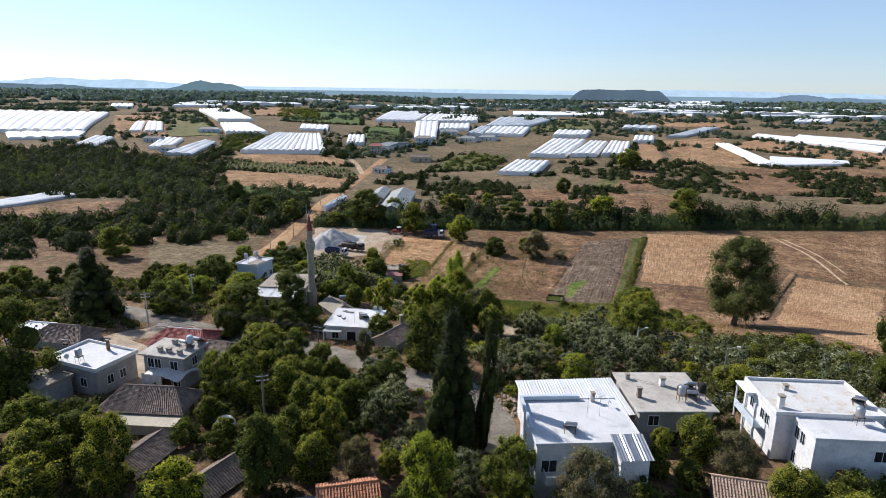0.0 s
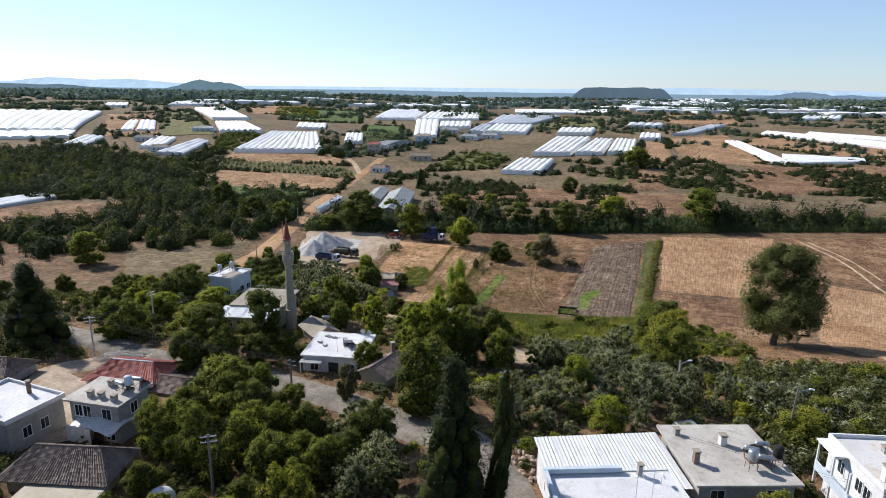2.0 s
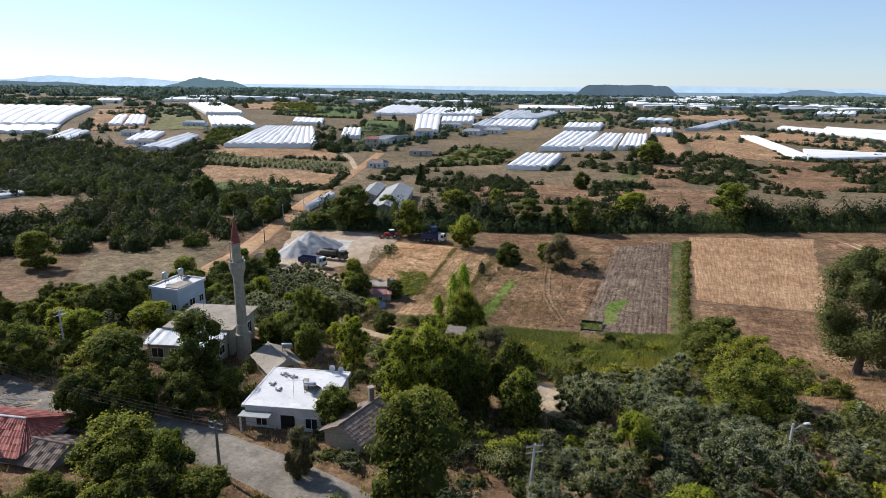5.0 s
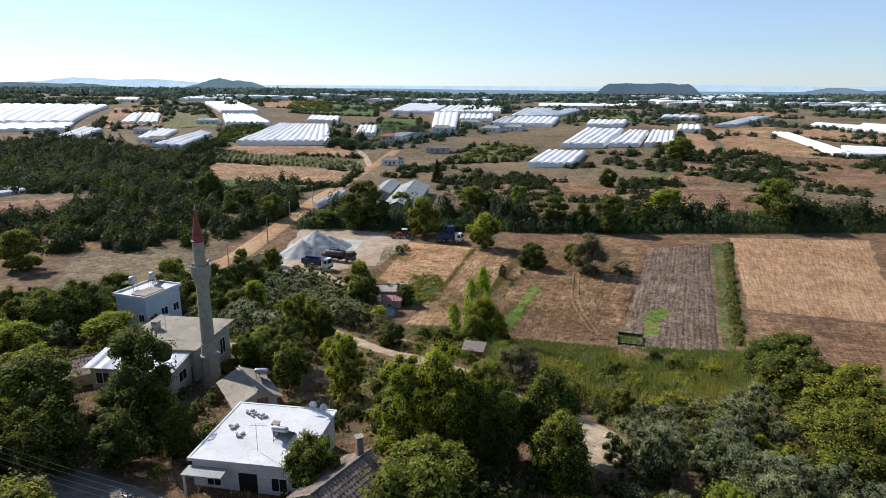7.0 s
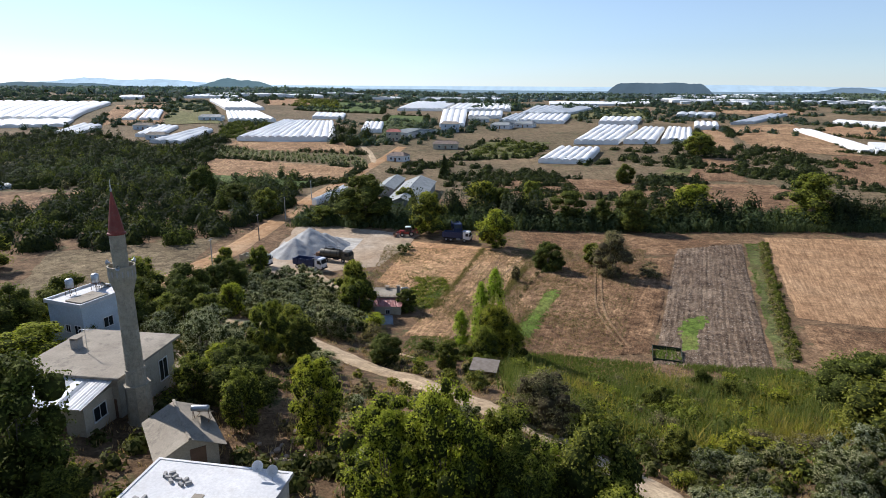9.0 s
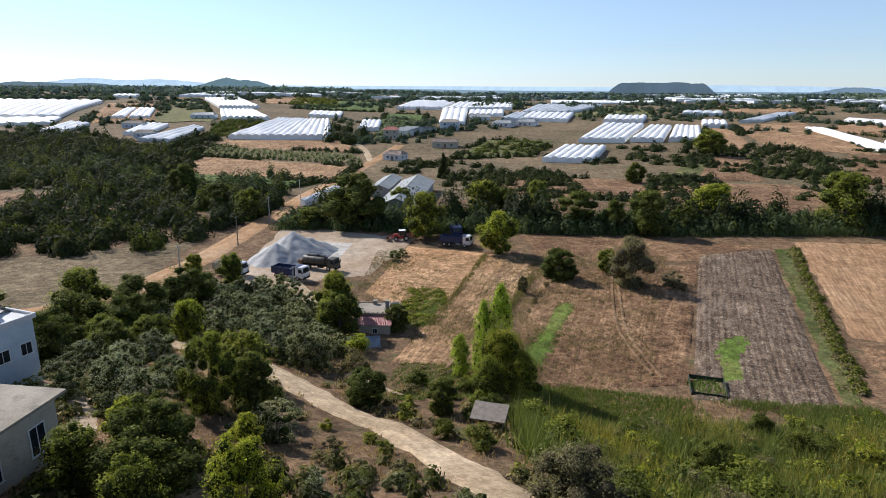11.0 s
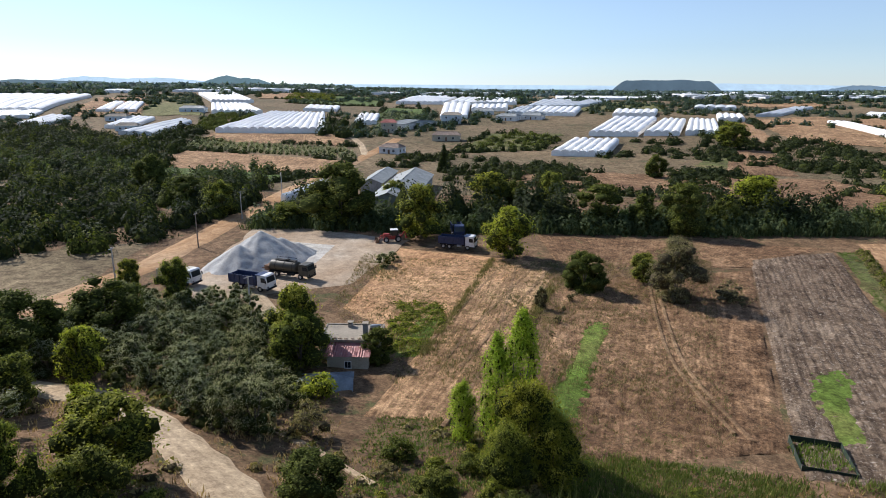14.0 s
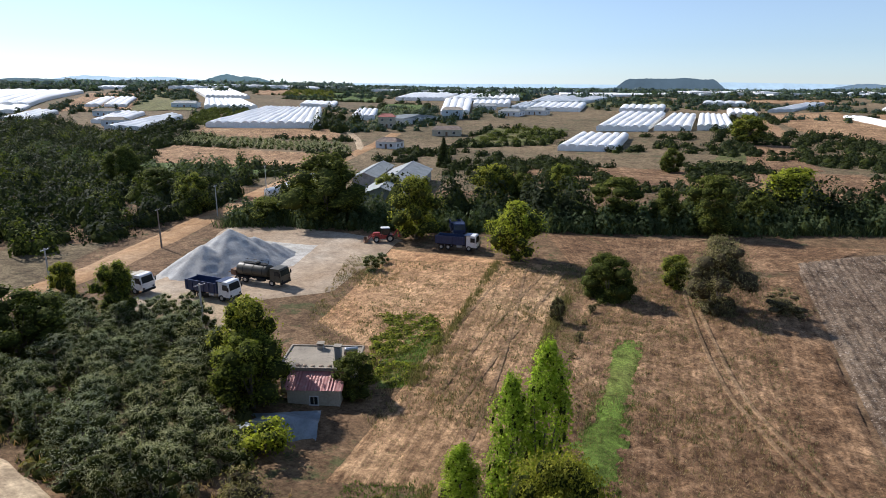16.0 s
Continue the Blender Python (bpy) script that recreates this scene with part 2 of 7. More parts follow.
PALE_SLAB = surface("pale_weathered_concrete_roof", (0.36, 0.33, 0.285), (0.56, 0.525, 0.465), 0.3, 6.0, 0.95, stain=(0.24, 0.21, 0.17), amount=0.7)
TILE = surface("weathered_clay_tile", (0.15, 0.112, 0.09), (0.33, 0.255, 0.205), 0.9, 4.0, 0.9, stain=(0.09, 0.08, 0.07), amount=0.75)
ORANGE_TILE = surface("orange_clay_tile", (0.36, 0.15, 0.08), (0.50, 0.24, 0.13), 0.8, 5.0, 0.9, stain=(0.22, 0.14, 0.10), amount=0.5)
TAN_TILE = surface("sun_bleached_tan_tile", (0.30, 0.20, 0.14), (0.46, 0.33, 0.24), 0.8, 5.0, 0.9, stain=(0.18, 0.13, 0.10), amount=0.6)
RED_SHEET = surface("faded_red_roofing", (0.34, 0.13, 0.12), (0.46, 0.20, 0.18), 0.6, 5.0, 0.6, stain=(0.42, 0.33, 0.30), amount=0.5)
RED_TILE = surface("red_roof_tile", (0.28, 0.09, 0.07), (0.40, 0.14, 0.11), 0.6, 5.0, 0.8, stain=(0.20, 0.09, 0.08), amount=0.5)
ROOF_SHEET = surface("white_corrugated_sheet", (0.60, 0.61, 0.61), (0.74, 0.74, 0.73), 0.4, 6.0, 0.5, stain=(0.45, 0.42, 0.38), amount=0.5)
GREY_SHEET = surface("grey_corrugated_sheet", (0.235, 0.25, 0.24), (0.345, 0.36, 0.345), 0.3, 6.0, 0.6, stain=(0.20, 0.185, 0.165), amount=0.5)
LEAD = surface("red_lead_cone", (0.16, 0.035, 0.025), (0.25, 0.055, 0.04), 0.8, 9.0, 0.6, stain=(0.14, 0.10, 0.09), amount=0.5)
STONE = surface("pale_minaret_stone", (0.26, 0.228, 0.168), (0.385, 0.345, 0.265), 1.6, 7.0, 0.92, stain=(0.17, 0.15, 0.115), amount=0.6)
GLASS = surface("dark_window_glass", (0.015, 0.018, 0.02), (0.03, 0.034, 0.038), 1.0, 4.0, 0.12, 0, 0.02, 0.01)
# Near-black parts; also painted shade wherever no real hollow is cut.
DARK = plain("near_black_parts_and_hollow_shade", (0.02, 0.019, 0.018), 0.9)
METAL = plain("galvanised_steel", (0.45, 0.46, 0.47), 0.4, 0.8)
RUST = plain("rusty_steel", (0.20, 0.12, 0.075), 0.85)
WHITE_PAINT = plain("white_paint", (0.74, 0.74, 0.73), 0.45)
BLUE_PAINT = plain("dark_blue_paint", (0.035, 0.05, 0.11), 0.4)
RED_PAINT = plain("red_paint", (0.36, 0.05, 0.035), 0.45)
OLIVE_PAINT = plain("drab_green_brown_paint", (0.075, 0.068, 0.05), 0.5)
CREAM_PAINT = plain("cream_paint", (0.50, 0.44, 0.32), 0.5)
RUBBER = plain("black_rubber", (0.022, 0.022, 0.022), 0.85)
WOOD = surface("grey_weathered_wood", (0.15, 0.125, 0.10), (0.25, 0.215, 0.18), 2.0, 12.0, 0.9)
PALE_WOOD = surface("bleached_branch_wood", (0.38, 0.345, 0.30), (0.58, 0.54, 0.48), 1.5, 9.0, 0.9)
POLE_STUFF = surface("pole_concrete", (0.34, 0.33, 0.31), (0.46, 0.45, 0.42), 1.5, 12.0, 0.9)
TARP = surface("blue_grey_tarpaulin", (0.12, 0.145, 0.17), (0.24, 0.265, 0.285), 0.7, 4.0, 0.5, stain=(0.10, 0.11, 0.12), amount=0.6)
PALE_TARP = surface("pale_tarpaulin", (0.55, 0.53, 0.50), (0.72, 0.70, 0.67), 0.7, 4.0, 0.7, stain=(0.35, 0.34, 0.32), amount=0.5)
RUBBLE = surface("rubble_stone", (0.30, 0.22, 0.16), (0.50, 0.40, 0.31), 1.2, 8.0, 0.95)
WIRE = plain("dark_cable", (0.08, 0.08, 0.08), 0.7)
BARK = surface("rough_bark", (0.09, 0.075, 0.06), (0.18, 0.15, 0.12), 2.0, 14.0, 0.95)
# Crown cores darker than their leaves, painting in the shade inside.
INNER = surface("shade_toned_inner_twigs", (0.033, 0.041, 0.011), (0.080, 0.094, 0.025), 1.6, 7.0, 1.0, relief=1.0, depth=0.3)
INNER_DRY = surface("shade_toned_dry_twigs", (0.060, 0.050, 0.028), (0.130, 0.108, 0.062), 1.6, 7.0, 1.0, relief=1.0, depth=0.3)
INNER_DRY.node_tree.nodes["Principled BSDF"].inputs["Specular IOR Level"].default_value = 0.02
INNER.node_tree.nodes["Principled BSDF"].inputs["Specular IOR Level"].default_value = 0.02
LEAF_DARK = leaf("dark_green_leaves", ((0.057, 0.067, 0.013), (0.099, 0.113, 0.021), (0.176, 0.187, 0.038)))
LEAF_MID = leaf("mid_green_leaves", ((0.106, 0.118, 0.018), (0.180, 0.194, 0.030), (0.300, 0.300, 0.054)), 0.75, 0.4)
LEAF_BRIGHT = leaf("yellow_green_leaves", ((0.155, 0.172, 0.019), (0.260, 0.284, 0.032), (0.412, 0.410, 0.056)), 0.75, 0.52)
LEAF_POPLAR = leaf("fresh_green_poplar_leaves", ((0.150, 0.210, 0.026), (0.240, 0.320, 0.040), (0.360, 0.430, 0.066)), 0.7, 0.6)
LEAF_SCRUB = leaf("olive_brown_scrub_leaves", ((0.044, 0.050, 0.017), (0.074, 0.080, 0.027), (0.120, 0.122, 0.048)))
LEAF_OLIVE = leaf("grey_green_olive_leaves", ((0.135, 0.143, 0.082), (0.232, 0.240, 0.145), (0.400, 0.402, 0.270)), 0.7, 0.3)
LEAF_DRY = leaf("dry_brown_green_foliage", ((0.101, 0.092, 0.043), (0.176, 0.155, 0.074), (0.270, 0.230, 0.121)))
LEAF_CONIFER = leaf("blackish_green_needles", ((0.012, 0.018, 0.008), (0.023, 0.032, 0.013), (0.041, 0.050, 0.020)), 0.7, 0.1)
LEAF_GUM = leaf("grey_green_gum_leaves", ((0.050, 0.060, 0.020), (0.085, 0.098, 0.034), (0.145, 0.152, 0.060)))
LEAF_GOLD = leaf("golden_reed_leaves", ((0.150, 0.140, 0.034), (0.225, 0.200, 0.052), (0.330, 0.285, 0.090)), 0.75, 0.35)
LEAF_REED = leaf("reed_leaves", ((0.092, 0.120, 0.028), (0.147, 0.175, 0.044), (0.238, 0.231, 0.076)))
LEAF_WOOD = leaf("dark_wood_foliage", ((0.018, 0.025, 0.010), (0.032, 0.042, 0.017), (0.056, 0.068, 0.028)))
LEAF_DITCH = leaf("grey_green_reed_foliage", ((0.045, 0.060, 0.026), (0.075, 0.098, 0.040), (0.125, 0.150, 0.066)))
# Far leaves, bluer and paler: haze is mixed into their colour.
LEAF_FAR = leaf("haze_tinted_far_foliage", ((0.045, 0.066, 0.050), (0.066, 0.092, 0.068), (0.095, 0.122, 0.088)))
LEAF_HAZY = leaf("haze_painted_blue_green_foliage", ((0.090, 0.125, 0.125), (0.115, 0.155, 0.152), (0.145, 0.185, 0.178)))
GRASS_DRY = leaf("dry_grass_blades", ((0.24, 0.160, 0.088), (0.36, 0.250, 0.140), (0.49, 0.365, 0.215)), 0.9, 0.2)
GRASS_GREEN = leaf("green_grass_blades", ((0.075, 0.11, 0.024), (0.12, 0.18, 0.036), (0.19, 0.235, 0.062)), 0.8, 0.25)

# ---- shapes ----


class Form:
    """Corners and faces of one mesh."""

    def __init__(self):
        self.v, self.f, self.uv = [], [], []

    def add(self, points, faces, m=None):
        n = len(self.v)
        self.v += [tuple(m @ Vector(p)) if m else tuple(p) for p in points]
        self.f += [tuple(i + n for i in f) for f in faces]
        return self

    def box(self, a, b, m=None, inset=0.0):
        (x0, y0, z0), (x1, y1, z1) = a, b
        i = inset
        pts = [(x0, y0, z0), (x1, y0, z0), (x1, y1, z0), (x0, y1, z0), (x0 + i, y0 + i, z1), (x1 - i, y0 + i, z1), (x1 - i, y1 - i, z1), (x0 + i, y1 - i, z1)]
        return self.add(pts, [(3, 2, 1, 0), (4, 5, 6, 7), (0, 1, 5, 4), (1, 2, 6, 5), (2, 3, 7, 6), (3, 0, 4, 7)], m)

    def tube(self, rings, sides=10, m=None, cap=True, turn=0.0):
        """A turned shape: rings of (radius, height)."""
        pts = [(r * math.cos(2 * math.pi * (k + turn) / sides), r * math.sin(2 * math.pi * (k + turn) / sides), h) for r, h in rings for k in range(sides)]
        fs = [(i * sides + k, i * sides + (k + 1) % sides, (i + 1) * sides + (k + 1) % sides, (i + 1) * sides + k) for i in range(len(rings) - 1) for k in range(sides)]
        if cap:
            fs += [tuple(reversed(range(sides))), tuple(range((len(rings) - 1) * sides, len(rings) * sides))]
        return self.add(pts, fs, m)

    def rod(self, a, b, r, sides=6, r2=None):
        a, b = Vector(a), Vector(b)
        q = (b - a).to_track_quat("Z", "Y").to_matrix().to_4x4()
        return self.tube(((r, 0), (r if r2 is None else r2, (b - a).length)), sides, Matrix.Translation(a) @ q)

    def sheet(self, grid, m=None, closed=False):
        """A surface through a grid of points (rows of equal length)."""
        n, w = len(grid), len(grid[0])
        pts = [p for row in grid for p in row]
        return self.add(pts, [(i * w + j, i * w + j + 1, (i + 1) * w + j + 1, (i + 1) * w + j) for i in range(n - 1) for j in range(w - 1)], m)

    def mesh(self, name, material, smooth=False):
        me = bpy.data.meshes.new(name)
        me.from_pydata(self.v, [], self.f)
        if self.uv:
            layer = me.uv_layers.new(name="UVMap")
            idx = np.zeros(len(me.loops), dtype=np.int32)
            me.loops.foreach_get("vertex_index", idx)
            layer.data.foreach_set("uv", np.asarray(self.uv, dtype=np.float32)[idx].ravel())
        if smooth:
            me.polygons.foreach_set("use_smooth", [True] * len(me.polygons))
        me.materials.append(material)
        me.update()
        return me


def part(name, form, material, parent, label="", smooth=False, m=None, kind=""):
    """One mesh object under a thing or a part."""
    data = form if isinstance(form, bpy.types.Mesh) else form.mesh(name, material, smooth)
    ob = new(name, data)
    ob.parent = parent
    if m is not None:
        ob.matrix_basis = m
    return tagged(ob, label, kind=kind)


def thing(name, label, category, m=None, group="", kind=""):
    """An Empty at a thing's base, which holds its parts."""
    ob = new(name)
    ob.empty_display_size = 0.3
    if m is not None:
        ob.matrix_basis = m
    return tagged(ob, label, category, group, kind)


def solo(name, form, material, label, category, m=None, group="", kind="", smooth=False):
    ob = new(name, form if isinstance(form, bpy.types.Mesh) else form.mesh(name, material, smooth))
    if m is not None:
        ob.matrix_basis = m
    return tagged(ob, label, category, group, kind)


def spot(x, y, turn=0.0, up=0.0, size=1.0, stretch=1.0):
    """A place on the ground."""
    return Matrix.LocRotScale((x, y, terrain(x, y) + up), Euler((0, 0, radians(turn))), (size, size, size * stretch))


rng = random.Random(7)
TAKEN, LINES, HOUSES, GLASSLAND, STRIPS, EDGES = [], [], [], [], [], []

# ---- ground ----


def spread(a, b, first, growth):
    out, step = [a], first
    while out[-1] < b:
        out.append(out[-1] + step)
        step *= growth
    return out


XS = [-x for x in reversed(spread(0, 4300, 3.0, 1.045))][:-1] + spread(0, 4300, 3.0, 1.045)
YSTEPS = [y for y in range(-200, 0, 20)] + [y for y in range(0, 300, 3)] + spread(300, 4700, 4, 1.03)
near_ground, far_ground = Form(), Form()
for form, rows in ((near_ground, [y for y in YSTEPS if y <= 300]), (far_ground, [y for y in YSTEPS if y >= 300])):
    form.sheet([[(x, y, terrain(x, y) + 0.25 * noise.noise((x * 0.05, y * 0.05, 0)) * ss(0, 1, abs(y - 300) / 60)) for x in XS] for y in rows])
solo("ground", near_ground, GROUND, "dry brown earth with scattered weeds and scrub", "ground", kind="structure", smooth=True)
solo("ground_far", far_ground, FAR_GROUND, "patchwork of dry and green farmland reaching the horizon", "ground", kind="structure", smooth=True)


def lerp(a, b, u):
    return tuple(p + (q - p) * u for p, q in zip(a, b))


def patch(name, corners, material, label, lift=0.12, step=2.0, ragged=1.3, category="field", lumps=0.0, furrows=0.0):
    """A piece of land between four corners (along the near side, then along the far side), lying on the ground."""
    if material in (GREEN_GRASS, MEADOW) and corners[0][1] < 200:
        STRIPS.append(list(corners))
    a, b, c, d = [Vector(p) for p in corners]
    if a.y > 270:
        EDGES.extend(((a, b), (b, c), (c, d), (d, a)))
        ragged *= 3
    across, along = max((b - a).length, (c - d).length), max((d - a).length, (c - b).length)
    n, k = max(2, min(240, int(across / step))), max(2, min(240, int(along / step)))
    form, grid = Form(), []
    for j in range(k + 1):
        row = []
        for i in range(n + 1):
            u, v = i / n, j / k
            p = a.lerp(b, u).lerp(d.lerp(c, u), v)
            edge = min(u, v, 1 - u, 1 - v) < 1e-6
            if edge:
                p = p + Vector((noise.noise((p.x * 0.16, p.y * 0.16, 3)), noise.noise((p.x * 0.16, p.y * 0.16, 9)))) * ragged
            drop = 0.18 if edge else 0.0
            if lumps:
                ease = min(1.0, across * min(u, 1 - u) / 1.6, along * min(v, 1 - v) / 1.6)
                drop = (lift + 0.06) * (1 - ease) - ease * lumps * (noise.noise((p.x * 0.9, p.y * 0.9, 7)) + 0.8 * noise.noise((p.x * 2.1, p.y * 2.1, 17))) + furrows * math.sin(2 * math.pi * u * across / 1.3 + 1.5 * noise.noise((p.x * 0.1, p.y * 0.1, 27)))
            row.append((p.x, p.y, terrain(p.x, p.y) + 0.25 * noise.noise((p.x * 0.05, p.y * 0.05, 0)) * ss(0, 1, abs(p.y - 300) / 60) + lift - drop))
            form.uv.append((u * across, v * along))
        grid.append(row)
    form.sheet(grid)
    return solo(name, form, material, label, category, kind="structure", smooth=True)


def curve_through(points, step=2.0):
    """Places along a smooth line through the points."""
    pts = [Vector((*p, 0)) for p in points]
    pts = [2 * pts[0] - pts[1], *pts, 2 * pts[-1] - pts[-2]]
    out = []
    for i in range(1, len(pts) - 2):
        p0, p1, p2, p3 = pts[i - 1:i + 3]
        n = max(2, int((p2 - p1).length / step))
        for k in range(n):
            t = k / n
            out.append(0.5 * (2 * p1 + (p2 - p0) * t + (2 * p0 - 5 * p1 + 4 * p2 - p3) * t * t + (3 * p1 - p0 - 3 * p2 + p3) * t ** 3))
    return out + [pts[-2]]


def road(name, points, width, material, label, lift=0.2, ragged=0.35, step=2.0, crown=0.05):
    line = curve_through(points, step)
    form, grid, run = Form(), [], 0.0
    for i, p in enumerate(line):
        d = (line[min(i + 1, len(line) - 1)] - line[max(i - 1, 0)]).normalized()
        side = Vector((d.y, -d.x, 0))
        run += (p - line[i - 1]).length if i else 0
        row = []
        TAKEN.append((p.x, p.y, width))
        LINES.append((p.x, p.y, width))
        for k in range(9):
            u = k / 4 - 1
            q = p + side * (u * width / 2)
            if abs(u) == 1:
                q = q + side * (ragged * noise.noise((q.x * 0.3, q.y * 0.3, u)))
            z = terrain(q.x, q.y) + 0.25 * noise.noise((q.x * 0.05, q.y * 0.05, 0)) * ss(0, 1, abs(q.y - 300) / 60) + lift + crown * (1 - u * u) - (0.25 if abs(u) == 1 else 0)
            row.append((q.x, q.y, z))
            form.uv.append((u * width / 2, run))
        grid.append(row)
    form.sheet(grid)
    return solo(name, form, material, label, "road", kind="structure", smooth=True)
patch("field", ((27.3, 150.6), (45.9, 150.2), (75.2, 235.2), (54.0, 227.2)), DARK_PLOT, "dark tilled plot with furrows", 0.24, 0.33, lumps=0.17, furrows=0.05)
patch("field", ((61.6, 175.7), (89.4, 167.1), (128.3, 242.7), (84.1, 243.7)), ORANGE_FIELD, "dry orange ploughed field with faint furrows", 0.14)
patch("field", ((115.3, 185.6), (139.8, 177.2), (189.0, 248.9), (130.3, 243.8)), BROWN_FIELD, "brown grazed field with faded cart tracks", 0.13)
patch("field", ((79.9, 129.9), (74.1, 85.8), (135.6, 171.0), (114.4, 183.1)), ORANGE_FIELD, "orange stubble field beyond a large tree", 0.14)
patch("field", ((53.3, 145.5), (62.8, 114.7), (88.5, 165.9), (60.7, 173.8)), BROWN_FIELD, "scorched brown end of a ploughed field", 0.15)
patch("field", ((1.8, 149.6), (28.9, 155.4), (52.1, 220.3), (14.9, 210.2)), BROWN_FIELD, "rough brown meadow of dry grass", 0.22, 0.38, lumps=0.2)
patch("field", ((-22.4, 192.8), (-10.3, 181.3), (12.0, 222.3), (-18.5, 231.1)), STRAW, "straw-coloured mown meadow", 0.2, 0.5, lumps=0.08, furrows=0.03)
patch("field", ((-12.3, 156.5), (0.5, 156.3), (14.0, 219.1), (-1.2, 221.1)), DRY_FIELD, "dry stubble strip with cart tracks", 0.2, 0.4, lumps=0.11, furrows=0.04)
patch("grass_strip", ((4.4, 157.0), (10.2, 160.5), (18.6, 189.2), (15.7, 190.0)), GREEN_GRASS, "strip of fresh green grass", 0.36)
patch("grass_strip", ((-11.5, 174.0), (-8.1, 174.4), (-4.8, 196.5), (-11.1, 198.1)), GREEN_GRASS, "green grass verge beside a farm house", 0.2)
patch("field", ((46.8, 151.5), (48.5, 150.5), (80.1, 235.3), (75.7, 235.0)), MEADOW, "green verge between two plots", 0.2)
patch("field", ((14.6, 219.0), (52.0, 221.5), (76.0, 238.5), (12.0, 246.0)), BROWN_FIELD, "dry trodden headland below a tree belt", 0.14, 0.6, lumps=0.12)
patch("field", ((-80.9, 146.1), (-68.2, 186.1), (-73.6, 233.4), (-112.5, 210.5)), PALE_MEADOW, "grazed pale meadow behind the village", 0.12)
patch("field", ((-145.9, 361.8), (-62.8, 335.4), (-62.2, 383.6), (-156.7, 416.8)), DRY_FIELD, "bare brown field", 0.3)
patch("field", ((-136.2, 332.3), (-76.8, 318.7), (-66.7, 339.1), (-136.0, 358.8)), GREEN_CROP, "dark green crop strip", 0.3)
patch("field", ((-164.9, 451.8), (-72.5, 436.7), (-88.6, 480.9), (-171.2, 483.3)), DRY_FIELD, "bare strip in front of greenhouses", 0.4)
patch("field", ((-259.7, 559.5), (-220.0, 580.2), (-334.1, 811.3), (-367.7, 794.4)), PALE_FIELD, "pale green field between greenhouses", 0.5)
patch("field", ((-309.5, 549.6), (-262.1, 559.0), (-357.3, 766.7), (-400.0, 730.7)), DRY_FIELD, "brown fallow field", 0.5)
patch("field", ((144.8, 472.9), (166.5, 467.5), (199.4, 583.4), (177.1, 580.9)), ORANGE_FIELD, "orange field beside greenhouses", 0.4)
patch("field", ((177.7, 468.4), (230.2, 449.9), (279.9, 640.8), (206.6, 605.8)), DRY_FIELD, "dry brown field", 0.4)
patch("field", ((257.7, 562.5), (345.6, 459.0), (409.3, 549.5), (309.6, 629.1)), ORANGE_FIELD, "long dry orange field", 0.4)
patch("field", ((91.2, 359.2), (126.3, 356.7), (154.6, 437.5), (122.6, 441.4)), BROWN_FIELD, "brown fallow field with faint rows", 0.3)
patch("field", ((-13.9, 418.0), (30.7, 434.0), (48.5, 496.9), (2.0, 492.3)), MEADOW, "green meadow", 0.4)
patch("field", ((84.2, 358.6), (100.0, 359.9), (128.1, 431.0), (109.4, 412.7)), MEADOW, "green weedy plot", 0.33)
patch("field", ((-4.2, 316.3), (138.6, 281.8), (135.2, 348.1), (1.9, 364.8)), BROWN_FIELD, "broad dry meadow beyond the tree line", 0.3)
patch("field", ((166.2, 350.9), (269.2, 350.6), (345.6, 459.0), (212.7, 448.5)), BROWN_FIELD, "dry slope with scrub", 0.3)
patch("field", ((-206.3, 243.2), (-154.1, 259.0), (-151.0, 308.2), (-227.2, 270.1)), BROWN_FIELD, "reddish fallow field", 0.3)
patch("field", ((-202.7, 739.3), (-105.2, 725.8), (-137.4, 952.8), (-230.3, 904.8)), GREEN_CROP, "green orchard floor", 0.6)
patch("field", ((-83.3, 571.4), (-50.9, 567.4), (-52.6, 695.1), (-96.0, 706.9)), GREEN_CROP, "green orchard floor", 0.5)
patch("field", ((-256.8, 803.1), (-212.0, 831.4), (-241.8, 1026.2), (-322.0, 983.4)), DRY_FIELD, "dry field on a far slope", 0.6)
patch("field", ((65.4, 686.6), (165.6, 682.4), (195.3, 844.2), (120.3, 860.4)), PALE_FIELD, "pale meadow on a far slope", 0.5)
patch("field", ((269.8, 768.3), (349.3, 757.7), (430.0, 958.9), (308.1, 958.7)), DRY_FIELD, "bare pale field on a far slope", 0.6)
patch("field", ((40.7, 97.6), (60.5, 77.3), (73.8, 86.4), (63.9, 138.1)), BROWN_FIELD, "brown grass slope between village and fields", 0.1)
patch("grass_strip", ((33.3, 157.0), (36.6, 157.4), (44.4, 175.4), (39.2, 174.6)), GREEN_GRASS, "weedy patch of green in a tilled plot", 0.4)
patch("yard", ((-50.7, 190.3), (-23.3, 205.7), (-16.7, 237.9), (-57.2, 253.0)), YARD, "gravel yard of pale trodden earth", 0.18)
patch("yard", ((-53.0, 207.9), (-31.9, 216.8), (-31.1, 231.8), (-54.3, 237.4)), DUST, "white stone dust round a gravel heap", 0.24)
patch("yard", ((-29.5, 116.2), (-27.5, 117.3), (-33.4, 125.9), (-39.1, 127.2)), YARD, "pale trodden yard behind a mosque", 0.12)
patch("yard", ((-48.9, 86.4), (-34.5, 87.0), (-43.4, 99.1), (-53.2, 96.5)), GROUND, "trodden brown yard in front of houses", 0.1)
